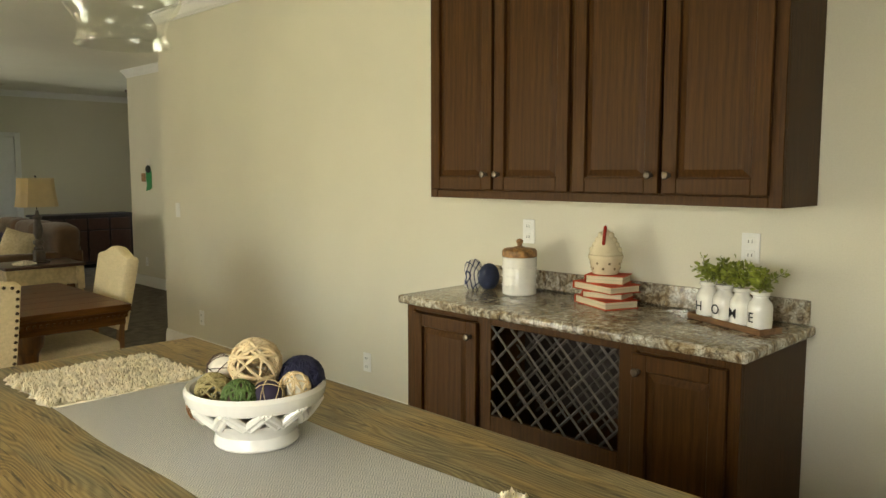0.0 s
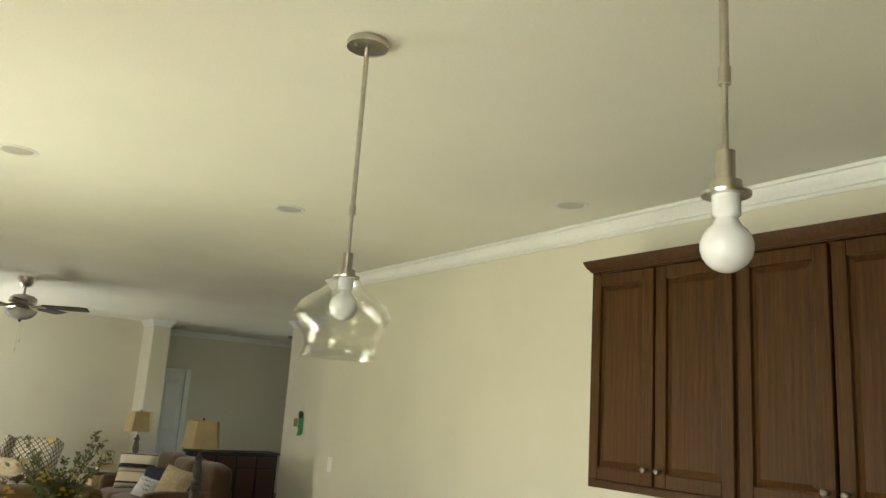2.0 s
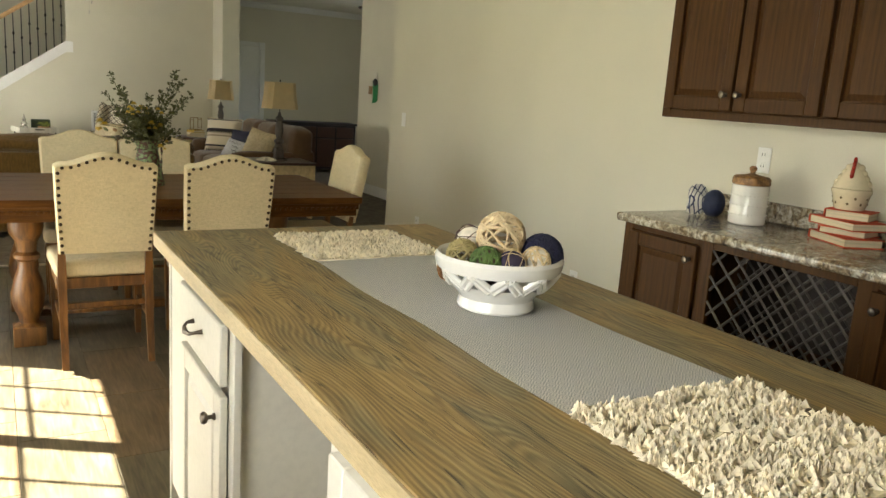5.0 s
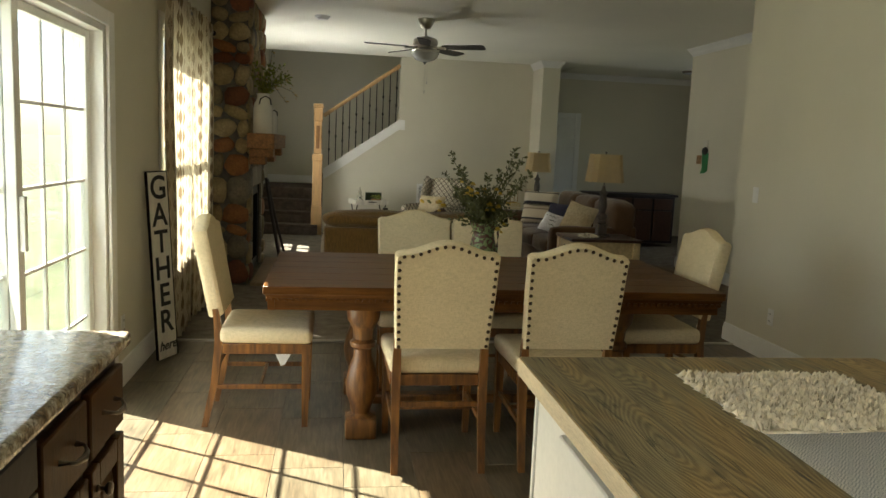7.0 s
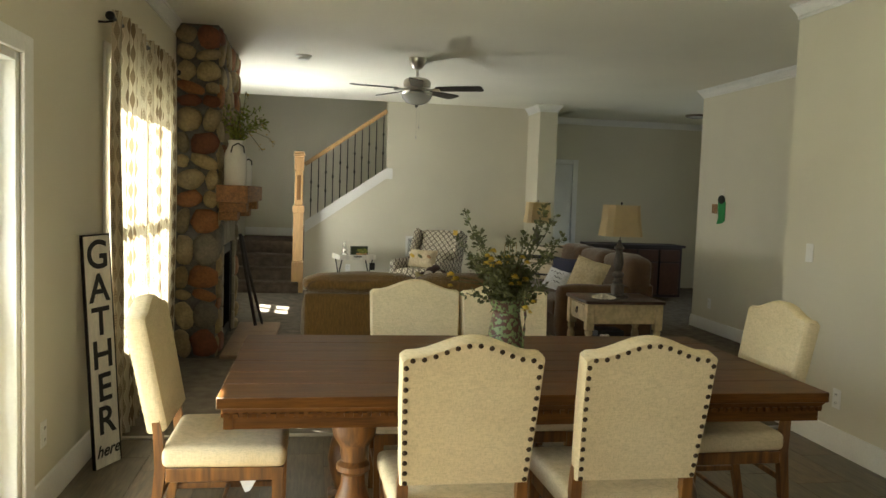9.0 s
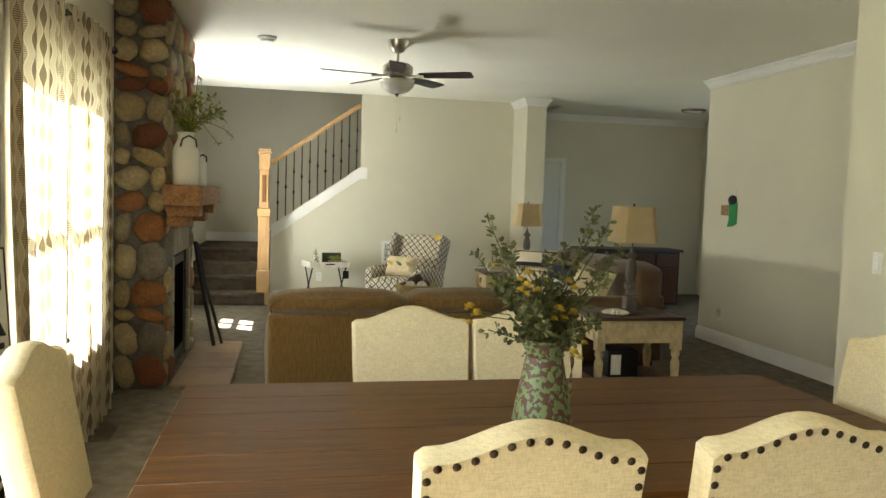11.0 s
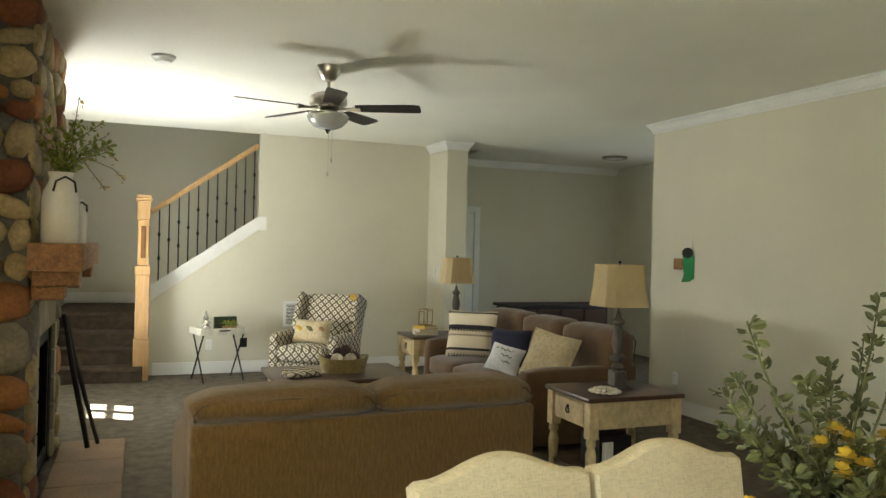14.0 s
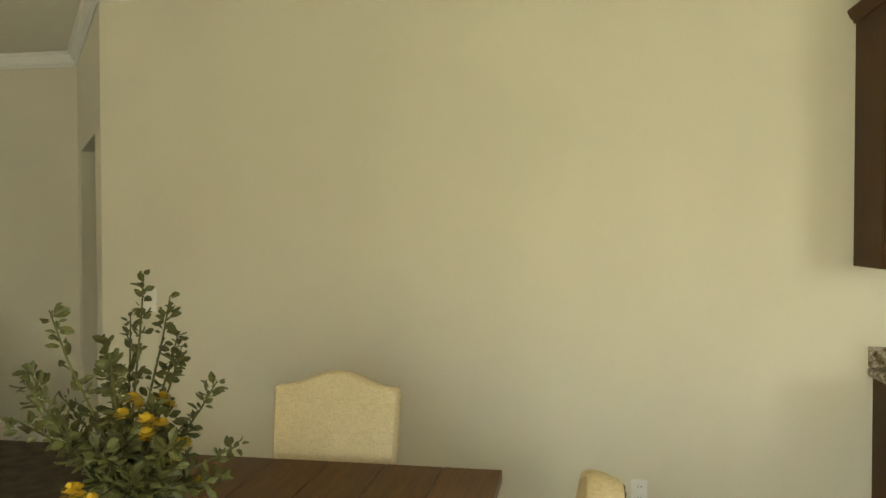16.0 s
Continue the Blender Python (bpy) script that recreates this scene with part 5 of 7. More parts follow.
nz_ = nt.nodes.new("ShaderNodeTexNoise")
nz_.inputs["Scale"].default_value, nz_.inputs["Detail"].default_value = 58, 9
rp = nt.nodes.new("ShaderNodeValToRGB")
rp.color_ramp.interpolation = "CONSTANT"
rp.color_ramp.elements[0].color = (0.095, 0.036, 0.022, 1)
rp.color_ramp.elements[1].position, rp.color_ramp.elements[1].color = 0.51, (0.165, 0.215, 0.085, 1)
e = rp.color_ramp.elements.new(0.48)
e.color = (0.06, 0.035, 0.02, 1)
nt.links.new(nt.nodes.new("ShaderNodeTexCoord").outputs["Object"], nz_.inputs["Vector"])
nt.links.new(nz_.outputs[0], rp.inputs[0])
nt.links.new(rp.outputs[0], nt.nodes["Principled BSDF"].inputs["Base Color"])
nt.nodes["Principled BSDF"].inputs["Roughness"].default_value = 0.55
YEL = material("yellow_petals", (0.5, 0.32, 0.02), 0.6, scale=40, vary=0.2)
vase = thing("flower_vase", "chipped green metal vase with leafy stems and yellow flowers", "vase", pose(-2.285, 1.97, 0.7655))
bm = bmesh.new()
vp = [(0.088, 0.0), (0.091, 0.004), (0.082, 0.06), (0.068, 0.13), (0.057, 0.19), (0.054, 0.203), (0.057, 0.214), (0.078, 0.252)]
lathe_into(bm, vp + [(r - 0.003, z) for r, z in vp[:0:-1]], seg=40)
part("vase_body", bm, RUSTV, vase)
bm = bmesh.new()
lathe_into(bm, [(0.055, 0.198), (0.06, 0.203), (0.055, 0.208)], seg=40, cap=False)
part("neck_band", bm, RUSTV, vase)
bm = bmesh.new()
tube_into(bm, [(0.048, -0.042, 0.232), (0.062, -0.055, 0.225), (0.066, -0.058, 0.19), (0.064, -0.056, 0.14), (0.06, -0.052, 0.06)], [0.005, 0.006, 0.006, 0.006, 0.005], 8)
part("handle", bm, RUSTV, vase)
rng = random.Random(7)
stems, short = [], []
for (dx, dy, z) in ((-0.19, 0.01, 0.61), (-0.215, 0.03, 0.5), (-0.14, -0.06, 0.53), (0.02, 0.05, 0.5), (0.17, 0.07, 0.645), (0.2, 0.03, 0.6), (0.17, 0.1, 0.56), (0.1, 0.11, 0.52), (-0.05, -0.08, 0.44), (0.25, 0.04, 0.52), (-0.12, 0.1, 0.5), (0.14, -0.1, 0.44), (0.19, 0.0, 0.5), (-0.16, 0.02, 0.42)):
    b = Vector((dx * 0.12, dy * 0.12, 0.2))
    stems.append([b, Vector((dx * 0.35, dy * 0.4, 0.2 + (z - 0.2) * 0.45)), Vector((dx * 0.8, dy * 0.8, 0.2 + (z - 0.2) * 0.8)), Vector((dx, dy, z))])
for _ in range(38):
    a, r, z = rng.uniform(0, 6.28), rng.uniform(0.05, 0.2), rng.uniform(0.24, 0.43)
    short.append([(0, 0, 0.2), (r * 0.5 * math.cos(a), r * 0.5 * math.sin(a), 0.2 + (z - 0.2) * 0.7), (r * math.cos(a), r * math.sin(a), z)])
bm = bmesh.new()
for s in short:
    tube_into(bm, s, 0.0018, 5)
tagged(part("foliage_twigs", bm, LEAF_D, vase), kind="stuff")
for s in stems:
    bm = bmesh.new()
    tube_into(bm, s, [0.0028, 0.0025, 0.002, 0.0012], 5)
    part("stem", bm, LEAF_D, vase)
leaves_mesh("leaves", stems, LEAF_D, rng, 0.0225, 66, 0.008).parent = vase
leaves_mesh("leaves", short, LEAF_D, rng, 0.023, 52, 0.02).parent = vase


def flower(parent, at, r, mat, rng):
    vs, fs = [], []
    for k in range(46):
        a, el = rng.uniform(0, 6.28), rng.uniform(-0.2, 1.4)
        d = Vector((math.cos(a) * math.cos(el), math.sin(a) * math.cos(el), math.sin(el)))
        s = d.cross(Vector((0.3, 0.2, 1))).normalized() * r * 0.35
        b0 = len(vs)
        o = Vector(at)
        vs += [o + d * r * 0.2, o + d * r * 0.8 + s, o + d * r * rng.uniform(0.9, 1.1), o + d * r * 0.8 - s]
        fs.append((b0, b0 + 1, b0 + 2, b0 + 3))
    me = bpy.data.meshes.new("flower")
    me.from_pydata([tuple(v) for v in vs], [], fs)
    me.materials.append(mat)
    f = new("flower", me)
    f.parent = parent
    return f


for at in ((-0.08, -0.06, 0.449), (-0.013, -0.03, 0.422), (-0.092, -0.09, 0.416), (-0.064, -0.1, 0.404), (0.049, -0.04, 0.424), (0.002, -0.1, 0.348), (0.054, -0.08, 0.338), (-0.251, -0.07, 0.351), (-0.239, -0.09, 0.335), (0.059, -0.1, 0.267), (0.052, -0.1, 0.224)):
    spot = Vector(at)
    flower(vase, spot, rng.uniform(0.015, 0.021), YEL, rng)
    flower(vase, spot + Vector((rng.uniform(-0.03, 0.03), rng.uniform(-0.02, 0.02), rng.uniform(-0.028, -0.012))), rng.uniform(0.011, 0.016), YEL, rng)
    bm = bmesh.new()
    tube_into(bm, [(0, 0, 0.21), (spot.x * 0.5, spot.y * 0.5, 0.215 + 0.8 * max(0.06, spot.z - 0.21)), tuple(spot)], 0.0016, 5)
    part("flower_stem", bm, LEAF_D, vase)
# ---- ceiling fan and detectors ----
fan = thing("ceiling_fan", "brushed nickel ceiling fan with dark blades and a frosted bowl light", "ceiling fan", pose(-2.134, 6.402, 0, 0, 0, 0))
bm = bmesh.new()
lathe_into(bm, [(0.02, 2.64), (0.05, 2.655), (0.075, 2.7), (0.088, 2.735), (0.09, 2.7585)], seg=32)
part("canopy", bm, NICKEL, fan)
bm = bmesh.new()
lathe_into(bm, [(0.012, 2.57), (0.012, 2.66)], seg=12)
part("downrod", bm, NICKEL, fan)
bm = bmesh.new()
lathe_into(bm, [(0.06, 2.435), (0.085, 2.45), (0.095, 2.455), (0.095, 2.462), (0.13, 2.475), (0.135, 2.5), (0.13, 2.53), (0.1, 2.552), (0.06, 2.562), (0.02, 2.571)], seg=36)
part("motor_housing", bm, NICKEL, fan)
bm = bmesh.new()
lathe_into(bm, [(0.012, 2.3), (0.055, 2.304), (0.1, 2.322), (0.136, 2.358), (0.15, 2.392), (0.145, 2.4), (0.08, 2.405)], seg=36)
part("light_bowl", bm, MILK, fan, "frosted glass light bowl")
bm = bmesh.new()
lathe_into(bm, [(0.004, 2.272), (0.01, 2.28), (0.016, 2.292), (0.022, 2.2995)], seg=16)
part("finial", bm, IRON, fan)
bm = bmesh.new()
lathe_into(bm, [(0.075, 2.406), (0.128, 2.404), (0.13, 2.412), (0.07, 2.43), (0.06, 2.4345)], seg=32)
part("light_ring", bm, NICKEL, fan)
BLADE = material("black_walnut_blade", (0.03, 0.022, 0.018), 0.4, vary=0.3, stretch=(1, 8, 8))
for k in range(5):
    a = 72 * k - 26
    bm = bmesh.new()
    rr = [(0.2, 0.05), (0.24, 0.058), (0.5, 0.068), (0.62, 0.07), (0.655, 0.06), (0.66, 0.03)]
    outl = [(r, w) for r, w in rr] + [(r, -w) for r, w in rr[::-1]]
    prism_into(bm, outl, -0.004, 0.004)
    bld = part("blade", bm, BLADE, fan)
    bld.matrix_local = Matrix.Translation((0, 0, 2.452)) @ Matrix.Rotation(radians(a), 4, "Z") @ Matrix.Rotation(radians(-11), 4, "X")
    bm = bmesh.new()
    tube_into(bm, [(0.085, 0, 0.003), (0.14, 0, -0.008), (0.23, 0, -0.006)], [0.012, 0.009, 0.02], 6)
    br = part("blade_iron", bm, NICKEL, bld)
for dx, z in ((0.0, 2.0), (0.025, 2.1)):
    bm = bmesh.new()
    tube_into(bm, [(dx, -0.03, z), (dx, -0.03, 2.31)], 0.0015, 5)
    lathe_into(bm, [(0.003, z - 0.035), (0.008, z - 0.02), (0.005, z)], Matrix.Translation((dx, -0.03, 0)), seg=10)
    part("pull_chain", bm, NICKEL, fan)
for x, y in ((-3.23, 6.64),):
    dct = thing("smoke_detector", "round white smoke detector on the ceiling", "smoke detector", pose(x, y, H))
    bm = bmesh.new()
    lathe_into(bm, [(0.05, -0.042), (0.056, -0.034), (0.07, -0.02), (0.078, -0.018), (0.08, -0.001)], seg=32)
    part("housing", bm, TRIM, dct)

flush = thing("flush_ceiling_light", "flush ceiling light with a dark metal rim, unlit, in the hall", "ceiling light", pose(2.48, 9.66, H))
bm = bmesh.new()
lathe_into(bm, [(0.135, -0.03), (0.15, -0.032), (0.165, -0.022), (0.17, -0.001)], seg=36, cap=False)
part("rim", bm, PEWTER, flush)
bm = bmesh.new()
lathe_into(bm, [(0.02, -0.052), (0.08, -0.046), (0.134, -0.03)], seg=36)
part("diffuser", bm, MILK, flush)

# ---- curtains ----
CURT = bpy.data.materials.new("ogee_pattern_curtain")
CURT.use_nodes = True
nt = CURT.node_tree
n, l = nt.nodes.new, nt.links.new
_b = nt.nodes["Principled BSDF"]
tc = n("ShaderNodeTexCoord")
sp = n("ShaderNodeSeparateXYZ")
l(tc.outputs["UV"], sp.inputs[0])


def fmath(op, a, b=None):
    m = n("ShaderNodeMath")
    m.operation = op
    for i, v in enumerate((a, b)):
        if v is None:
            continue
        if isinstance(v, (int, float)):
            m.inputs[i].default_value = v
        else:
            l(v, m.inputs[i])
    return m.outputs[0]


# interlocking chains of ovals between cream wavy lines: solid brown in one chain, cross-hatched in the next
u = fmath("MULTIPLY", sp.outputs[0], 1 / 0.052)
fu = fmath("ABSOLUTE", fmath("SUBTRACT", fmath("FRACT", u), 0.5))
odd = fmath("MODULO", fmath("FLOOR", u), 2.0)
wvz = fmath("SINE", fmath("ADD", fmath("MULTIPLY", sp.outputs[1], 2 * math.pi / 0.13), fmath("MULTIPLY", odd, math.pi)))
edge = fmath("SUBTRACT", fu, fmath("ADD", fmath("MULTIPLY", wvz, 0.15), 0.235))
inside = fmath("LESS_THAN", edge, -0.05)
line = fmath("LESS_THAN", fmath("ABSOLUTE", edge), 0.035)
hatch = fmath("GREATER_THAN", fmath("FRACT", fmath("MULTIPLY", sp.outputs[1], 110)), 0.45)
pick = fmath("MAXIMUM", odd, hatch)
ground_tone = fmath("MULTIPLY", fmath("SUBTRACT", 1.0, line), 0.3)
dark = fmath("MAXIMUM", fmath("MULTIPLY", inside, pick), ground_tone)
mx = n("ShaderNodeMix")
mx.data_type = "RGBA"
mx.inputs[6].default_value, mx.inputs[7].default_value = (0.58, 0.51, 0.37, 1), (0.18, 0.13, 0.075, 1)
l(dark, mx.inputs[0])
l(mx.outputs[2], _b.inputs["Base Color"])
_b.inputs["Roughness"].default_value = 0.9
tr = n("ShaderNodeBsdfTranslucent")
l(mx.outputs[2], tr.inputs["Color"])
ms = n("ShaderNodeMixShader")
ms.inputs[0].default_value = 0.3
l(_b.outputs[0], ms.inputs[1])
l(tr.outputs[0], ms.inputs[2])
l(ms.outputs[0], nt.nodes["Material Output"].inputs["Surface"])


def curtain(y0, y1, folds, seed):
    rng = random.Random(seed)
    c = thing("curtain", "cream and brown ogee-patterned curtain panel hung on rings", "curtain", pose(-4.142, 0, 0), group="curtain pair")
    nu, nv = folds * 10, 22
    me = bpy.data.meshes.new("fabric")
    vs, uv, fs = [], [], []
    ph = [rng.uniform(-0.4, 0.4) for _ in range(folds + 1)]
    for j in range(nv + 1):
        z = 0.015 + 2.335 * j / nv
        for i in range(nu + 1):
            t = i / nu
            amp = 0.038 * (0.85 + 0.15 * math.sin(3 * t + z))
            y = y0 + (y1 - y0) * t + 0.012 * math.sin(2 * z + 9 * t)
            x = amp * math.sin(2 * math.pi * folds * t + 0.25 * math.sin(1.7 * z + ph[int(t * folds)])) + 0.01 * math.sin(2.3 * z + 5 * t)
            vs.append((x, y, z))
            uv.append((t * folds * 0.235, z))
    w = nu + 1
    for j in range(nv):
        for i in range(nu):
            fs.append((j * w + i, j * w + i + 1, (j + 1) * w + i + 1, (j + 1) * w + i))
    me.from_pydata(vs, [], fs)
    lay = me.uv_layers.new()
    for p in me.polygons:
        for li in p.loop_indices:
            lay.data[li].uv = uv[me.loops[li].vertex_index]
    me.polygons.foreach_set("use_smooth", [True] * len(me.polygons))
    me.materials.append(CURT)
    f = new("fabric", me)
    f.parent = c
    for k in range(folds):
        bm = bmesh.new()
        yy = y0 + (y1 - y0) * (k + 0.5) / folds
        tube_into(bm, [(0.02 * math.cos(a), yy, 2.3 + 0.02 * math.sin(a)) for a in [2 * math.pi * i / 12 for i in range(13)]], 0.004, 6)
        part("grommet", bm, NICKEL, c)


curtain(3.27, 4.02, 5, 1)
curtain(4.1, 5.04, 7, 2)
rod = thing("curtain_rod", "dark metal curtain rod on wall brackets", "curtain rod", pose(-4.142, 0, 2.3))
bm = bmesh.new()
tube_into(bm, [(0, 3.2, 0), (0, 5.1, 0)], 0.011, 12)
part("pole", bm, IRON, rod)
for y in (3.18, 5.12):
    bm = bmesh.new()
    bmesh.ops.create_uvsphere(bm, u_segments=16, v_segments=10, radius=0.024, matrix=Matrix.Translation((0, y, 0)))
    part("finial", bm, IRON, rod)
for y in (3.25, 4.06):
    bm = bmesh.new()
    tube_into(bm, [(-0.077, y, -0.02), (-0.04, y, -0.02), (0, y, -0.013)], 0.006, 8)
    part("bracket", bm, IRON, rod)

# sign
SIGNW = material("whitewashed_board", (0.72, 0.68, 0.58), 0.7, scale=5, vary=0.15, stretch=(6, 6, 0.8), bump=0.05)
sign = thing("wooden_sign", "tall white wooden sign reading GATHER here, leaning on the wall", "sign", Matrix.Translation((-4.09, 2.96, 0.004)) @ Matrix.Rotation(radians(-3.2), 4, "Y") @ Matrix.Rotation(radians(62), 4, "Z"))
part("board", boxes(((-0.085, -0.009, 0), (0.085, 0.009, 1.17)), bevel=0.002), SIGNW, sign)
part("board_frame", boxes(((-0.092, -0.0105, 0), (-0.0855, 0.0105, 1.17)), ((0.0855, -0.0105, 0), (0.092, 0.0105, 1.17)), ((-0.092, -0.0105, 1.1705), (0.092, 0.0105, 1.178)), bevel=0.002), IRON, sign)
for k, chn in enumerate("GATHER"):
    letters(sign, chn, 0.2, pose(0, -0.0105, 1.07 - 0.168 * k, 90, 0, 0))
letters(sign, "here", 0.085, pose(0, -0.0105, 0.08, 90, 0, 0), shear=0.35)

# ---- fireplace ----
STN = [material("river_stone", c, 0.75, scale=9, vary=0.3, bump=0.12, fine=45, per_object=0.22) for c in ((0.36, 0.27, 0.13), (0.28, 0.22, 0.125), (0.2, 0.066, 0.027), (0.42, 0.33, 0.18), (0.2, 0.175, 0.135), (0.33, 0.14, 0.05))]
FX0, FX1, FY0, FY1 = XL + 0.003, -3.885, 5.475, 7.05
fire = thing("stone_fireplace", "floor-to-ceiling river stone fireplace with a dark firebox", "fireplace", pose(0, 0, 0))
for lo, hi in (((FX0, FY0, 0.007), (FX1, 5.86, H - 0.002)), ((FX0, 6.72, 0.007), (FX1, FY1, H - 0.002)), ((FX0, 5.861, 0.92), (FX1, 6.719, H - 0.002)), ((FX0, 5.861, 0.007), (FX0 + 0.04, 6.719, 0.919))):
    part("mortar_bed", boxes((lo, hi)), STONE_GREY, fire)
part("firebox", boxes(((FX0 + 0.042, 5.865, 0.03), (FX0 + 0.052, 6.715, 0.915)), ((FX0 + 0.052, 5.865, 0.03), (FX1 - 0.01, 5.875, 0.915)), ((FX0 + 0.052, 6.705, 0.03), (FX1 - 0.01, 6.715, 0.915)), ((FX0 + 0.052, 5.875, 0.03), (FX1 - 0.01, 6.705, 0.04))), IRON, fire)
part("firebox_door", boxes(((FX1 - 0.03, 5.876, 0.05), (FX1 - 0.015, 5.93, 0.9)), ((FX1 - 0.03, 6.65, 0.05), (FX1 - 0.015, 6.704, 0.9)), ((FX1 - 0.03, 5.93, 0.82), (FX1 - 0.015, 6.65, 0.9)), ((FX1 - 0.03, 5.93, 0.05), (FX1 - 0.015, 6.65, 0.12)), bevel=0.003), IRON, fire)


def stone_mesh(w, h, depth, rng):
    """A rounded cobble that fills a w by h cell in x-z and bulges to -y."""
    n_, ex = 12, rng.uniform(1.9, 2.9)
    tilt, sk = rng.uniform(0, 6.28), rng.uniform(-0.12, 0.12)
    vs, fs = [], []
    wob = [rng.uniform(0.93, 1.12) for _ in range(n_)]
    for s, y in ((1.0, 0.004), (0.97, -depth * 0.45), (0.8, -depth * 0.85), (0.45, -depth)):
        for i in range(n_):
            a = 2 * math.pi * i / n_
            c, d = math.cos(a), math.sin(a)
            r = (abs(c) ** ex + abs(d) ** ex) ** (-1 / ex) * wob[i] * s
            vs.append((w / 2 * r * c + sk * w * 0.5 * r * d * 0.5, y + 0.006 * math.sin(a + tilt), h / 2 * r * d))
    vs.append((0, -depth * 1.03, 0))
    for k in range(3):
        for i in range(n_):
            j = (i + 1) % n_
            fs.append((k * n_ + i, (k + 1) * n_ + i, (k + 1) * n_ + j, k * n_ + j))
    for i in range(n_):
        fs.append((3 * n_ + i, 4 * n_, 3 * n_ + (i + 1) % n_))
    me = bpy.data.meshes.new("stone")
    me.from_pydata(vs, [], fs)
    me.polygons.foreach_set("use_smooth", [True] * len(me.polygons))
    return me


def lay_stones(width, z0, z1, m, rng, parent, skip=None, small=1.0):
    """Uneven courses of cobbles over a face of that width, lower left corner at m."""
    x = 0.0
    cells = []

    def split(x0, x1, a, b, depth_):
        w_, h_ = x1 - x0, b - a
        if (w_ < 0.27 * small and h_ < 0.24 * small) or depth_ > 9:
            cells.append((x0, x1, a, b))
            return
        if w_ / 0.2 > h_ / 0.17 * rng.uniform(0.75, 1.3):
            c_ = x0 + w_ * rng.uniform(0.3, 0.7)
            split(x0, c_, a, b, depth_ + 1)
            split(c_, x1, a, b, depth_ + 1)
        else:
            c_ = a + h_ * rng.uniform(0.3, 0.7)
            split(x0, x1, a, c_, depth_ + 1)
            split(x0, x1, c_, b, depth_ + 1)
    split(0, width, z0, z1, 0)
    for x0, x1, a, b in cells:
        if skip and skip((x0 + x1) / 2, (a + b) / 2):
            continue
        me = stone_mesh((x1 - x0) - 0.006, (b - a) - 0.008, rng.uniform(0.022, 0.042), rng)
        me.materials.append(rng.choice([STN[0], STN[0], STN[1], STN[2], STN[3], STN[3], STN[4], STN[5], STN[1], STN[0]]))
        ob = new("stone", me)
        ob.parent = parent
        ob.matrix_local = m @ Matrix.Translation(((x0 + x1) / 2, 0, (a + b) / 2)) @ Matrix.Rotation(rng.uniform(-0.4, 0.4), 4, "Y")


rng = random.Random(21)
lay_stones(FX1 - FX0 + 0.02, 0.01, H - 0.01, pose(FX0, FY0, 0), rng, fire, small=1.1)
lay_stones(FY1 - FY0, 0.01, H - 0.01, pose(FX1, FY0, 0, 0, 0, 90), rng, fire, skip=lambda u, z: 0.27 < u < 1.33 and z < 1.16, small=1.15)
QUOIN = material("cut_limestone", (0.36, 0.31, 0.22), 0.8, scale=7, vary=0.2, bump=0.1, per_object=0.12)
for i in range(11):
    y = 5.78 + 0.93 * i / 11
    part("lintel_stone", boxes(((FX1 - 0.1, y + 0.003, 0.93), (FX1 + 0.025, y + 0.082, 1.13)), bevel=0.008, seg=2), QUOIN, fire)
for y in (5.77, 6.725):
    for i in range(5):
        part("quoin_stone", boxes(((FX1 - 0.1, y, 0.03 + 0.18 * i), (FX1 + 0.022, y + 0.095, 0.2 + 0.18 * i)), bevel=0.008, seg=2), QUOIN, fire)
BEAM = material("rough_cedar_beam", (0.3, 0.14, 0.045), 0.6, scale=5, vary=0.35, stretch=(8, 0.7, 8), bump=0.12, fine=12)
mant = thing("mantel_shelf", "rough cedar beam mantel on two stepped corbels", "mantel", pose(0, 0, 0))
part("beam", boxes(((-3.87, 5.3, 1.315), (-3.62, 6.9, 1.456)), bevel=0.008, seg=2), BEAM, mant)
for y in (5.4, 6.5):
    part("corbel", boxes(((-3.86, y, 1.235), (-3.64, y + 0.22, 1.314)), ((-3.86, y, 1.165), (-3.71, y + 0.22, 1.2345)), bevel=0.006), BEAM, mant)
SLATE = material("buff_hearth_stone", (0.26, 0.17, 0.1), 0.7, scale=3, vary=0.25, bump=0.08, per_object=0.1)
hearth = thing("hearth_slab", "buff stone hearth slabs on the carpet", "hearth", pose(0, 0, 0.006))
for i in range(3):
    part("slab", boxes(((-3.84, 5.42 + 0.555 * i, 0), (-3.42, 5.97 + 0.555 * i, 0.035)), bevel=0.006), SLATE, hearth)
pole = thing("fire_poker", "dark wooden pole leaning by the firebox", "pole", pose(0, 0, 0))
bm = bmesh.new()
tube_into(bm, [(-3.66, 6.85, 0.045), (-3.76, 6.78, 0.62), (-3.815, 6.74, 0.98)], [0.018, 0.02, 0.017], 8)
tube_into(bm, [(-3.6, 6.95, 0.045), (-3.74, 6.86, 0.62), (-3.805, 6.8, 0.96)], [0.014, 0.016, 0.014], 8)
part("shaft", bm, DARK_IN, pole)


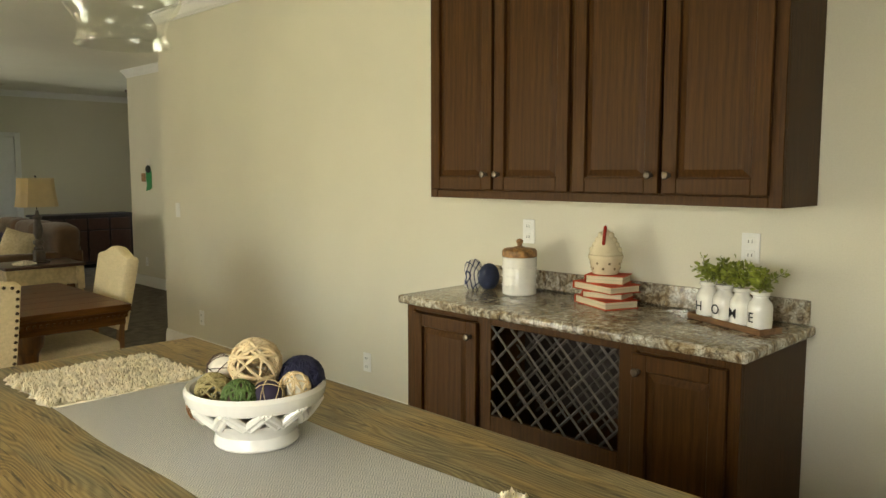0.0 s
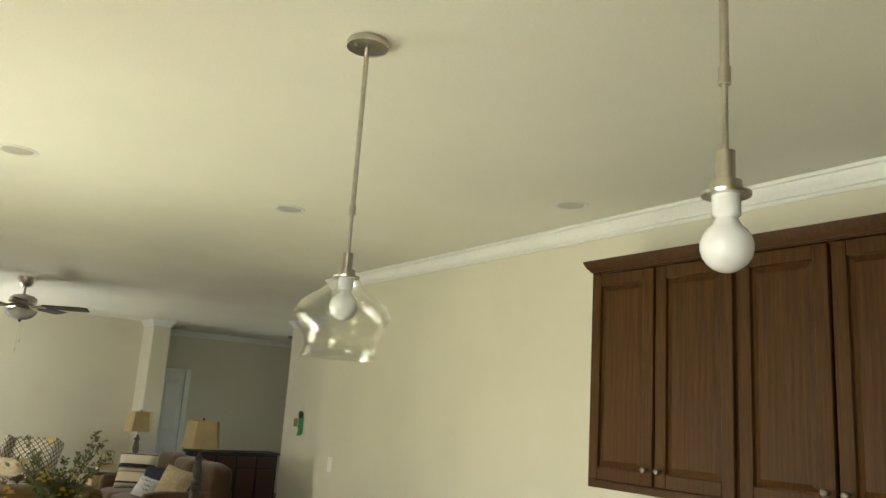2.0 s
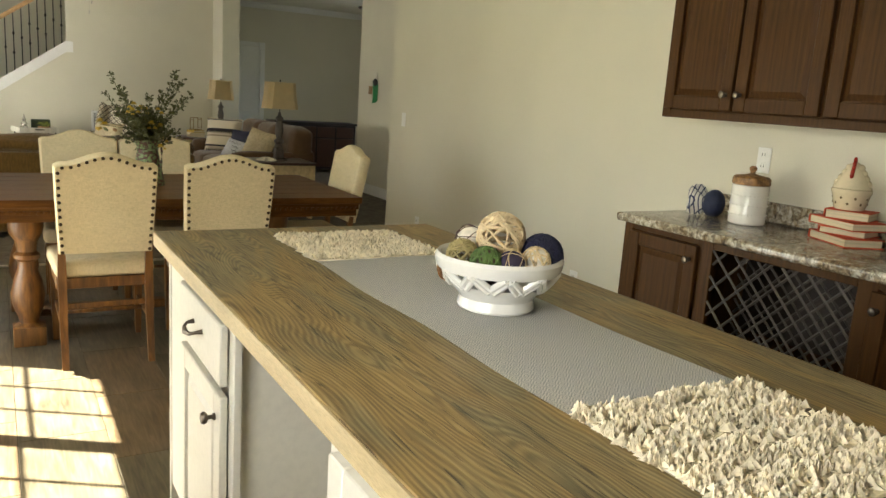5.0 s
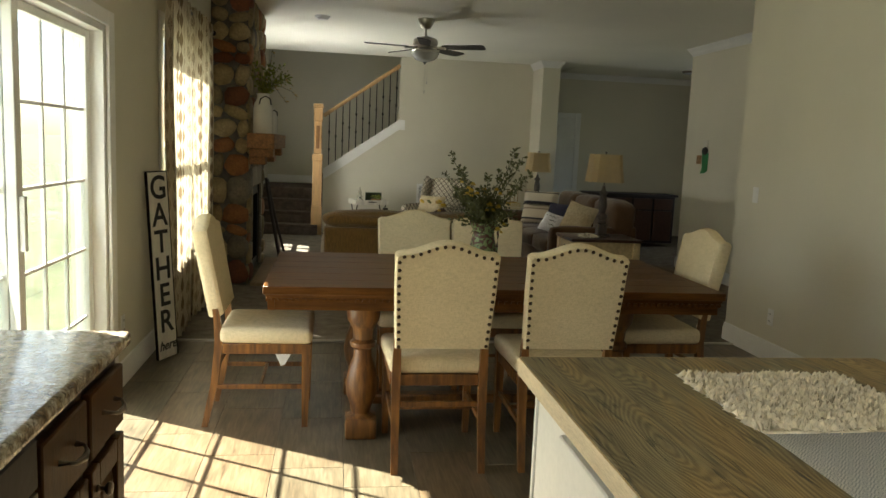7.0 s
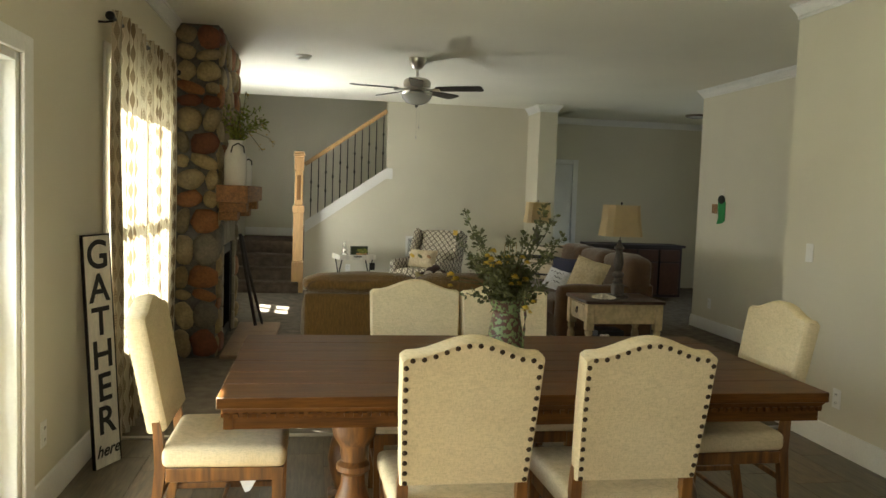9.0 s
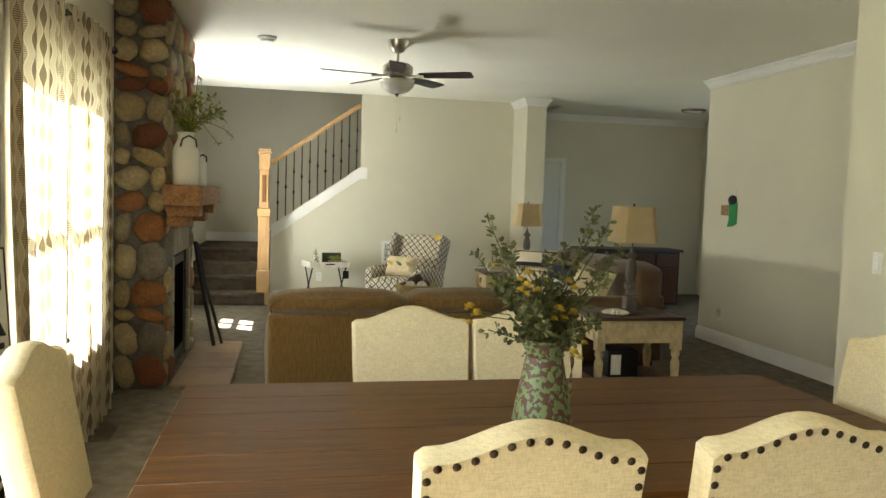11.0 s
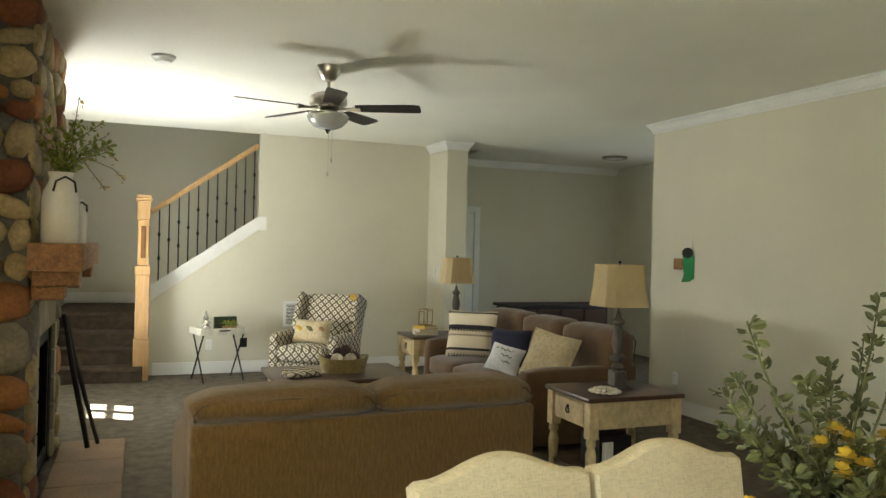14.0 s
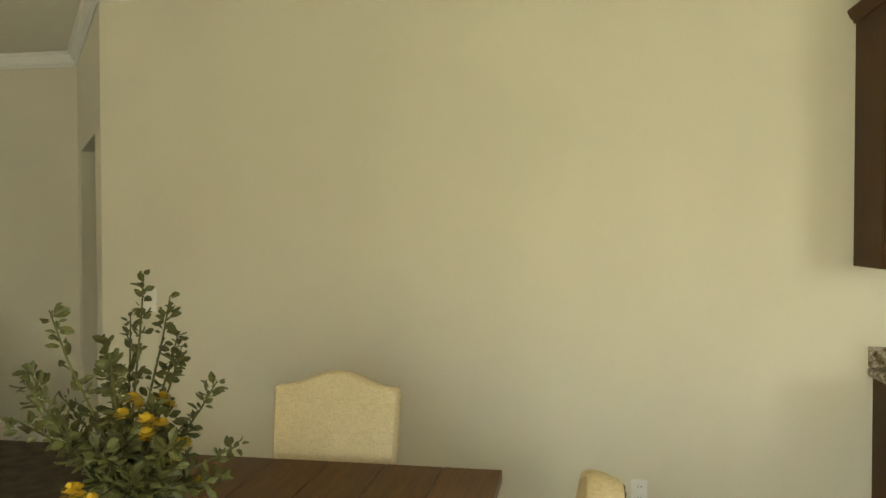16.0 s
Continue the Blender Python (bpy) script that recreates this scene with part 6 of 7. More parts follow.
def milk_jug(x, y, h, r, rz, label):
    j = thing("milk_jug", label, "jug", pose(x, y, 1.457, 0, 0, rz))
    bm = bmesh.new()
    lathe_into(bm, [(r * 0.94, 0), (r, 0.008), (r, h * 0.62), (r * 0.93, h * 0.72), (r * 0.66, h * 0.86), (r * 0.62, h * 0.92), (r * 0.72, h), (r * 0.66, h), (r * 0.56, h * 0.92)], seg=32)
    part("body", bm, CERAMIC, j)
    bm = bmesh.new()
    tube_into(bm, [(-r * 0.6, -r * 0.75, h * 0.72), (-r * 0.5, -r * 0.86, h * 0.86), (0, -r * 0.85, h * 0.93), (r * 0.5, -r * 0.86, h * 0.86), (r * 0.6, -r * 0.75, h * 0.72)], 0.006, 6)
    part("wire_handle", bm, IRON, j)
    return j


j1 = milk_jug(-3.745, 5.52, 0.37, 0.092, 20, "white enamel milk jug with yellow greenery on the mantel")
milk_jug(-3.70, 5.86, 0.25, 0.065, 40, "small white enamel milk jug on the mantel")
rng = random.Random(3)
st = []
for _ in range(16):
    a, r, z = rng.uniform(-0.6, 2.6), rng.uniform(0.06, 0.26), rng.uniform(0.42, 0.68)
    st.append([(0, 0, 0.34), (r * 0.4 * math.cos(a), r * 0.4 * math.sin(a), 0.34 + (z - 0.34) * 0.7), (r * math.cos(a), r * math.sin(a), z)])
for (dx, dy, z) in ((0.36, 0.1, 0.36), (0.3, 0.05, 0.46), (0.26, 0.12, 0.3), (0.1, 0.0, 0.72)):
    st.append([(0, 0, 0.34), (dx * 0.4, dy * 0.4, 0.46), (dx * 0.8, dy * 0.8, z + 0.06), (dx, dy, z)])
bm = bmesh.new()
for s in st:
    tube_into(bm, s, 0.0022, 5)
tagged(part("stems", bm, LEAF_D, j1), kind="stuff")
leaves_mesh("leaves", st[:16], LEAF_L, rng, 0.035, 26, 0.02).parent = j1
leaves_mesh("leaves", st[16:], YEL, rng, 0.022, 22, 0.012).parent = j1

# ---- stairs ----
STAIR = material("brown_stair_carpet", (0.13, 0.1, 0.078), 0.95, scale=12, vary=0.3, bump=0.25, fine=220, spec=0.1)
stairs = thing("staircase", "brown carpeted stairs turning up behind the wall", "staircase", pose(0, 0, 0), kind="structure")
SY = 9.62
for i in range(4):
    z = 0.17 * (i + 1) - 0.006
    y0, y1 = SY + 0.26 * i, (SY + 0.26 * (i + 1) if i < 3 else 11.745)
    part("step", boxes(((XL + 0.004, y0 - 0.02, z - 0.05), (-3.3, y1 - 0.021, z)), ((XL + 0.004, y0, 0.007), (-3.3, y1 - 0.021, z - 0.0505)), bevel=0.008, seg=2), STAIR, stairs)
for i in range(7):
    z = 0.68 + 0.178 * (i + 1)
    x0 = -3.28 + 0.255 * i
    part("step", boxes(((x0, 10.17, 0.1), (x0 + 0.254, 11.745, z)), bevel=0.006), STAIR, stairs)
structure("baseboard_stair", boxes(((XL + 0.002, 11.732, 0.68), (-3.29, 11.748, 0.81)), bevel=0.003), TRIM, "white baseboard on the stair landing", "baseboard")
structure("stair_skirt", (lambda bm: (prism_into(bm, [(-3.235, 0.83), (-2.09, 1.64), (-2.0, 1.64), (-2.0, 1.79), (-2.09, 1.8), (-3.235, 1.0)], 0.0, 0.016, mm @ Matrix.Translation((0, 0, 0.003))), bm)[1])(bmesh.new()), TRIM, "white sloping skirt board under the rail", "trim")
rail = thing("stair_railing", "honey oak stair railing with black iron balusters", "railing", pose(0, 0, 0), kind="structure")
nw = part("newel_post", boxes(((-3.4, 9.66, 0.006), (-3.24, 9.82, 0.44)), ((-3.39, 9.67, 0.44), (-3.25, 9.81, 1.12)), ((-3.4, 9.66, 1.12), (-3.24, 9.82, 1.22)), ((-3.375, 9.685, 1.22), (-3.265, 9.795, 1.7)), ((-3.385, 9.675, 1.7), (-3.255, 9.805, 1.9)), ((-3.4, 9.66, 1.9), (-3.24, 9.82, 1.93)), ((-3.39, 9.67, 1.93), (-3.25, 9.81, 1.965)), bevel=0.006), MAPLE, rail)
part("newel_recess", boxes(((-3.345, 9.68, 1.3), (-3.295, 9.686, 1.64)), ((-3.266, 9.71, 1.3), (-3.26, 9.77, 1.64)), bevel=0.001), LEG_WOOD, nw)
bm = bmesh.new()
pa, pb = Vector((-3.25, 9.98, 1.8)), Vector((-2.1, 10.08, 2.62))
q = (pb - pa).to_track_quat("X", "Z").to_matrix().to_4x4()
L = (pb - pa).length
prism_into(bm, [(-0.03, -0.03), (0.03, -0.03), (0.036, 0.0), (0.026, 0.028), (-0.026, 0.028), (-0.036, 0.0)], 0, L, Matrix.Translation(pa) @ q @ Matrix(((0, 0, 1, 0), (1, 0, 0, 0), (0, 1, 0, 0), (0, 0, 0, 1))))
part("handrail", bm, MAPLE, rail)
for i in range(11):
    t = (i + 0.6) / 11
    x = -3.22 + 1.12 * t
    zb_, zt = 0.985 + 0.79 * t, 1.79 + 0.79 * t
    bm = bmesh.new()
    tube_into(bm, [(x, YB + 0.05, zb_), (x, YB + 0.05, zt)], 0.0075, 6)
    for f in ((0.5,) if i % 2 else (0.33, 0.66)):
        lathe_into(bm, [(0.008, -0.022), (0.016, -0.008), (0.016, 0.008), (0.008, 0.022)], Matrix.Translation((x, YB + 0.05, zb_ + (zt - zb_) * f)), seg=8)
    part("baluster", bm, IRON, rail)

# ---- wall things ----
vent = thing("return_air_grille", "white louvred return air grille low on the wall", "vent", pose(-1.63, YB, 0.67))
part("grille_frame", boxes(((-0.15, -0.012, -0.15), (-0.115, -0.001, 0.15)), ((0.115, -0.012, -0.15), (0.15, -0.001, 0.15)), ((-0.115, -0.012, 0.115), (0.115, -0.001, 0.15)), ((-0.115, -0.012, -0.15), (0.115, -0.001, -0.115)), bevel=0.003), TRIM, vent)
for i in range(14):
    part("slat", boxes(((-0.115, -0.009, -0.11 + 0.0165 * i), (0.115, -0.003, -0.102 + 0.0165 * i))), PVC, vent)
part("backing", boxes(((-0.115, -0.0025, -0.115), (0.115, -0.001, 0.115))), IRON, vent)
GREENR = material("green_satin_ribbon", (0.015, 0.27, 0.07), 0.4, scale=30, vary=0.15)
rib = thing("award_ribbon", "green ribbon rosette with a tag pinned to the wall", "ribbon", pose(1.322, 6.74, 1.42, 0, 0, -90) @ Matrix.Diagonal((1.6, 1, 1, 1)))
part("tag", boxes(((-0.035, -0.006, 0.1), (0.035, -0.002, 0.2)), bevel=0.001), SIGNW, rib)
bm = bmesh.new()
lathe_into(bm, [(0.045, 0.002), (0.05, 0.006), (0.03, 0.012)], Matrix.Translation((0, 0, 0.07)) @ Matrix.Rotation(radians(90), 4, "X"), seg=24)
part("rosette", bm, IRON, rib)
bm = bmesh.new()
prism_into(bm, [(-0.04, 0.05), (0.055, 0.05), (0.055, -0.16), (0.02, -0.19), (-0.05, -0.2), (-0.03, -0.13)], 0.003, 0.007, Matrix.Rotation(radians(90), 4, "X"))
part("ribbon_tail", bm, GREENR, rib)
part("card", boxes(((-0.12, -0.009, -0.085), (-0.045, -0.0075, 0.02))), CARVED, rib)

# ---- seating ----
CORD = material("sofa_welt", (0.1, 0.06, 0.028), 0.9, vary=0.2)
MOCHA = material("mocha_microfibre", (0.125, 0.072, 0.036), 0.92, scale=9, vary=0.2, bump=0.12, fine=180, spec=0.12, sheen=0.35)


def cushion(name, lo, hi, mat, parent, puff=0.03, r=0.05, sag=0.0, seed=0):
    """A soft box: rounded edges, swollen faces, slight dents."""
    bm = bmesh.new()
    box_into(bm, lo, hi)
    bmesh.ops.subdivide_edges(bm, edges=bm.edges[:], cuts=7, use_grid_fill=True)
    c = [(p + q_) / 2 for p, q_ in zip(lo, hi)]
    h_ = [abs(q_ - p) / 2 for p, q_ in zip(lo, hi)]
    for v in bm.verts:
        u_ = [(v.co[i] - c[i]) / h_[i] for i in range(3)]
        inner = Vector([max(-1 + r / h_[i], min(1 - r / h_[i], u_[i])) * h_[i] if h_[i] > r else 0 for i in range(3)])
        off = Vector([u_[i] * h_[i] for i in range(3)]) - inner
        if off.length > 1e-6:
            off = off.normalized() * min(r, off.length)
        p = inner + off
        for i in range(3):
            j_, k_ = (i + 1) % 3, (i + 2) % 3
            p[i] += puff * u_[i] * max(0, 1 - u_[j_] ** 2) * max(0, 1 - u_[k_] ** 2)
        p += Vector((noise.noise(p * 5 + Vector((seed, 0, 0))), noise.noise(p * 5 + Vector((0, seed, 3))), noise.noise(p * 5 + Vector((7, seed, 0))))) * 0.012
        v.co = Vector(c) + p
    return part(name, bm, mat, parent)


def sofa(m, w, dpt, label, mat, seats, back_h=0.66, cush_h=0.87):
    """A sofa that faces local +y, its back at y = 0."""
    s = thing("sofa", label, "sofa", m)
    part("frame", boxes(((-w / 2, 0.0, 0.05), (w / 2, 0.16, back_h)), ((-w / 2, 0.16, 0.05), (w / 2, dpt - 0.05, 0.28)), bevel=0.025, seg=3), mat, s)
    for sx in (-1, 1):
        a_, b_ = sorted((sx * w / 2, sx * (w / 2 - 0.17)))
        cushion("arm", (a_, 0.1, 0.06), (b_, dpt, 0.6), mat, s, 0.012, 0.06, seed=sx)
    iw = (w - 0.34) / seats
    for i in range(seats):
        x = -w / 2 + 0.17 + iw * i
        cushion("seat_cushion", (x + 0.004, 0.26, 0.28), (x + iw - 0.004, dpt + 0.02, 0.45), mat, s, 0.02, 0.045, seed=i)
    bw = (w - 0.0) / seats
    for i in range(seats):
        x = -w / 2 + bw * i
        cu = cushion("back_cushion", (x + 0.006, 0.0, back_h - 0.01 if seats == 2 else 0.44), (x + bw - 0.006, 0.27, cush_h), mat, s, 0.02, 0.07, seed=i + 5)
        bm = bmesh.new()
        zc = cush_h - 0.045
        tube_into(bm, [(x + 0.02, 0.03, back_h + 0.01), (x + 0.012, 0.012, zc - 0.04), (x + 0.05, 0.014, zc), (x + bw / 2, 0.0, zc + 0.012), (x + bw - 0.05, 0.014, zc), (x + bw - 0.012, 0.012, zc - 0.04), (x + bw - 0.02, 0.03, back_h + 0.01)], 0.005, 6)
        part("welt", bm, CORD, cu)
    for sx in (-1, 1):
        for y in (0.08, dpt - 0.1):
            part("foot", boxes(((sx * (w / 2 - 0.1) - 0.03, y - 0.03, 0.0), (sx * (w / 2 - 0.1) + 0.03, y + 0.03, 0.052)), bevel=0.005), DARK_IN, s)
    return s


sofa(pose(-2.31, 4.43, 0.006, 0, 0, 2), 1.66, 0.92, "brown ribbed chenille two-seat sofa seen from behind", SOFA_FAB, 2, 0.70, 0.825)
sofa(pose(0.2, 7.0, 0.006, 0, 0, 90), 2.15, 0.95, "mocha microfibre three-seat sofa with loose back cushions", MOCHA, 3, 0.62, 0.88)


def pillow(label, m, w, h_, mat, name="throw_pillow", extra=None):
    p = thing(name, label, "pillow", m)
    bm = bmesh.new()
    nn = 12
    top_, bot_ = [], []
    for j in range(nn + 1):
        for i in range(nn + 1):
            u_, v_ = -1 + 2 * i / nn, -1 + 2 * j / nn
            pin = 1 - 0.1 * (1 - u_ * u_) * abs(v_) - 0.0
            t_ = 0.075 * ((1 - u_ ** 4) * (1 - v_ ** 4)) ** 0.6
            top_.append(bm.verts.new((u_ * w / 2 * (1 - 0.07 * (1 - abs(v_))), -t_, h_ / 2 + v_ * h_ / 2 * (1 - 0.07 * (1 - abs(u_))))))
            bot_.append(bm.verts.new((u_ * w / 2 * (1 - 0.07 * (1 - abs(v_))), t_ + 0.001, h_ / 2 + v_ * h_ / 2 * (1 - 0.07 * (1 - abs(u_))))))
    for g_ in (top_, bot_):
        for j in range(nn):
            for i in range(nn):
                k_ = j * (nn + 1) + i
                bm.faces.new((g_[k_], g_[k_ + 1], g_[k_ + nn + 2], g_[k_ + nn + 1]))
    bmesh.ops.remove_doubles(bm, verts=bm.verts, dist=0.0015)
    part("cover", bm, mat, p)
    return p


def stripe_mat(name, axis, stops, period):
    m = bpy.data.materials.new(name)
    m.use_nodes = True
    t_ = m.node_tree
    s_ = t_.nodes.new("ShaderNodeSeparateXYZ")
    t_.links.new(t_.nodes.new("ShaderNodeTexCoord").outputs["Object"], s_.inputs[0])
    d_ = t_.nodes.new("ShaderNodeMath")
    d_.operation = "MULTIPLY"
    d_.inputs[1].default_value = 1 / period
    t_.links.new(s_.outputs[axis], d_.inputs[0])
    f_ = t_.nodes.new("ShaderNodeMath")
    f_.operation = "FRACT"
    t_.links.new(d_.outputs[0], f_.inputs[0])
    r_ = t_.nodes.new("ShaderNodeValToRGB")
    r_.color_ramp.interpolation = "CONSTANT"
    r_.color_ramp.elements[0].color = (*stops[0][1], 1)
    r_.color_ramp.elements[1].position, r_.color_ramp.elements[1].color = stops[1][0], (*stops[1][1], 1)
    for p_, c_ in stops[2:]:
        r_.color_ramp.elements.new(p_).color = (*c_, 1)
    t_.links.new(f_.outputs[0], r_.inputs[0])
    t_.links.new(r_.outputs[0], t_.nodes["Principled BSDF"].inputs["Base Color"])
    t_.nodes["Principled BSDF"].inputs["Roughness"].default_value = 0.95
    return m


CRM, BLK = (0.62, 0.52, 0.37), (0.03, 0.028, 0.03)
BOHO = stripe_mat("tasselled_stripe", 2, [(0, CRM), (0.12, BLK), (0.17, (0.68, 0.58, 0.42)), (0.42, (0.3, 0.24, 0.17)), (0.46, CRM), (0.56, BLK), (0.66, (0.7, 0.62, 0.48)), (0.92, BLK), (0.96, CRM)], 0.44)
pl = pillow("cream pillow with black tasselled stripes on the sofa", pose(-0.45, 7.62, 0.468, -14, 0, -36), 0.48, 0.44, BOHO)
bm = bmesh.new()
rng = random.Random(2)
for zz in (0.02, 0.26):
    for i in range(15):
        x = -0.2 + 0.4 * i / 14
        tube_into(bm, [(x, -0.075 if zz > 0.1 else -0.03, zz), (x + rng.uniform(-0.004, 0.004), -0.082 if zz > 0.1 else -0.04, zz - 0.03)], [0.004, 0.008], 5)
tagged(part("tassel_row", bm, IRON, pl), kind="stuff")
pillow("navy throw pillow on the sofa", pose(-0.38, 7.0, 0.465, -20, 0, -50), 0.38, 0.34, NAVY)
QUILT = material("white_printed_cloth", (0.85, 0.85, 0.88), 0.9, scale=45, vary=0.2, second=(0.78, 0.78, 0.8), fine=60)
note = pillow("small white lettered pillow against the navy one", pose(-0.56, 6.76, 0.466, -34, 12, -45), 0.29, 0.25, QUILT)
for k in range(3):
    bm = bmesh.new()
    tube_into(bm, [(-0.085 + 0.02 * k + 0.017 * i, -0.077 if 2 < i < 8 else -0.068, 0.175 - 0.052 * k + 0.011 * math.sin(2.3 * i + k)) for i in range(10 - k)], 0.0035, 5)
    part("script_line", bm, TEXTB, note)
FLOR = material("cream_floral_cloth", (0.62, 0.53, 0.34), 0.9, scale=7, vary=0.25, second=(0.5, 0.4, 0.24), fine=40)
pillow("cream embroidered pillow leaning on the sofa arm", pose(-0.43, 6.29, 0.465, -22, 10, -58), 0.42, 0.4, FLOR)


def end_table(m, label, w, d_, h_=0.59):
    t_ = thing("end_table", label, "end table", m, group="pair of end tables")
    part("tabletop", boxes(((-w / 2, -d_ / 2, h_ - 0.03), (w / 2, d_ / 2, h_)), bevel=0.01, seg=2), DARK_TOP, t_)
    part("apron", boxes(((-w / 2 + 0.04, -d_ / 2 + 0.03, h_ - 0.2), (w / 2 - 0.04, d_ / 2 - 0.03, h_ - 0.0305)), bevel=0.004), DISTRESS, t_)
    part("lower_shelf", boxes(((-w / 2 + 0.04, -d_ / 2 + 0.04, 0.09), (w / 2 - 0.04, d_ / 2 - 0.04, 0.115)), bevel=0.004), DARK_TOP, t_)
    prof = [(0.026, 0), (0.03, 0.012), (0.018, 0.03), (0.03, 0.07), (0.026, 0.12), (0.03, 0.16), (0.034, 0.24), (0.022, 0.28), (0.032, 0.3), (0.032, 0.32), (0.026, 0.335)]
    for sx in (-1, 1):
        for sy in (-1, 1):
            bm = bmesh.new()
            mt_ = Matrix.Translation((sx * (w / 2 - 0.05), sy * (d_ / 2 - 0.045), 0))
            lathe_into(bm, prof, mt_, seg=16)
            box_into(bm, (sx * (w / 2 - 0.05) - 0.034, sy * (d_ / 2 - 0.045) - 0.034, 0.336), (sx * (w / 2 - 0.05) + 0.034, sy * (d_ / 2 - 0.045) + 0.034, h_ - 0.0305), 0.004)
            part("leg", bm, DISTRESS, t_)
    df = part("drawer_front", boxes(((-w / 2 + 0.022, -d_ / 2 + 0.1, h_ - 0.175), (-w / 2 + 0.039, d_ / 2 - 0.1, h_ - 0.05)), bevel=0.004), DISTRESS, t_)
    bm = bmesh.new()
    tube_into(bm, [(-w / 2 + 0.014, 0.02 * math.sin(a), h_ - 0.118 + 0.02 * math.cos(a)) for a in [2 * math.pi * i / 14 for i in range(15)]], 0.0035, 6)
    lathe_into(bm, [(0.012, -0.004), (0.01, 0.003)], Matrix.Translation((-w / 2 + 0.018, 0, h_ - 0.095)) @ Matrix.Rotation(radians(90), 4, "Y"), seg=12)
    part("ring_pull", bm, IRON, df)
    return t_


DARK_TOP = material("dark_walnut_top", (0.075, 0.034, 0.018), 0.3, scale=5, vary=0.3, stretch=(8, 0.8, 8))
DISTRESS = material("distressed_cream_paint", (0.66, 0.51, 0.27), 0.55, scale=7, vary=0.25, bump=0.08, fine=30)
end_table(pose(-0.475, 5.25, 0.006), "distressed cream end table with dark top and drawer", 0.71, 0.54)
end_table(pose(-0.5, 8.42, 0.006), "distressed cream end table holding books and a lamp", 0.66, 0.5)
part_box = thing("shelf_box", "black electronic box with a white label on the shelf", "box", pose(-0.55, 5.2, 0.122))
part("case", boxes(((-0.12, -0.1, 0), (0.12, 0.12, 0.2)), bevel=0.008, seg=2), IRON, part_box)
part("label_card", boxes(((-0.1, -0.104, 0.02), (-0.02, -0.101, 0.17))), SIGNW, part_box)

SHADE = material("parchment_shade", (0.8, 0.65, 0.38), 0.85, scale=14, vary=0.05, bump=0.05, fine=200)
LAMPW = material("weathered_lamp_wood", (0.11, 0.09, 0.07), 0.6, scale=12, vary=0.35, stretch=(4, 4, 1))


def table_lamp(x, y, z, s, label, rz):
    t_ = thing("table_lamp", label, "table lamp", pose(x, y, z, 0, 0, rz), group="pair of table lamps")
    bm = bmesh.new()
    box_into(bm, (-0.075 * s, -0.075 * s, 0), (0.075 * s, 0.075 * s, 0.02 * s), 0.004)
    box_into(bm, (-0.045 * s, -0.045 * s, 0.0201 * s), (0.045 * s, 0.045 * s, 0.12 * s), 0.008)
    lathe_into(bm, [(r * s, z_ * s) for r, z_ in ((0.03, 0.121), (0.045, 0.14), (0.028, 0.165), (0.05, 0.19), (0.05, 0.21), (0.026, 0.23), (0.038, 0.27), (0.044, 0.3), (0.038, 0.36), (0.026, 0.41), (0.042, 0.425), (0.042, 0.44), (0.02, 0.46), (0.012, 0.5))], seg=20)
    part("base", bm, LAMPW, t_)
    bm = bmesh.new()
    rings = []
    for w, z_ in ((0.168, 0.535), (0.165, 0.56), (0.151, 0.68), (0.143, 0.79), (0.145, 0.805)):
        c_ = 0.045
        o_ = [(-w + c_, -w * 0.8), (w - c_, -w * 0.8), (w, -w * 0.8 + c_), (w, w * 0.8 - c_), (w - c_, w * 0.8), (-w + c_, w * 0.8), (-w, w * 0.8 - c_), (-w, -w * 0.8 + c_)]
        rings.append([bm.verts.new((a * s, b_ * s, z_ * s)) for a, b_ in o_])
    for r0, r1 in zip(rings, rings[1:]):
        for i in range(8):
            bm.faces.new((r0[i], r0[(i + 1) % 8], r1[(i + 1) % 8], r1[i]))
    bmesh.ops.solidify(bm, geom=bm.faces[:], thickness=0.003)
    part("shade", bm, SHADE, t_, "parchment square bell shade", smooth=False)
    bm = bmesh.new()
    lathe_into(bm, [(0.004 * s, 0.49 * s), (0.004 * s, 0.81 * s), (0.01 * s, 0.815 * s), (0.006 * s, 0.83 * s)], seg=10)
    for a in range(3):
        tube_into(bm, [(0, 0, 0.8 * s), (0.15 * s * math.cos(a * 2.1), 0.12 * s * math.sin(a * 2.1), 0.8 * s)], 0.002, 5)
    part("finial", bm, IRON, t_)


table_lamp(-0.455, 5.24, 0.5965, 1.0, "weathered wood table lamp with a square parchment shade, unlit", 0)
table_lamp(-0.27, 8.42, 0.5965, 0.98, "weathered wood table lamp on the end table by books, unlit", 0)
shell = thing("shell_dish", "white scalloped shell dish on the end table", "dish", pose(-0.62, 5.13, 0.597))
bm = bmesh.new()
for ring, (r, z, nn, sz) in enumerate(((0.08, 0.012, 14, 0.026), (0.055, 0.024, 10, 0.024), (0.025, 0.034, 6, 0.02))):
    for i in range(nn):
        a = 2 * math.pi * i / nn + ring * 0.3
        bmesh.ops.create_icosphere(bm, subdivisions=2, radius=sz, matrix=Matrix.Translation((r * math.cos(a), r * math.sin(a), z)) @ Matrix.Rotation(a, 4, "Z") @ Matrix.Diagonal((1, 0.75, 0.4, 1)))
part("petals", bm, SHELLW, shell)
z = 0.5965
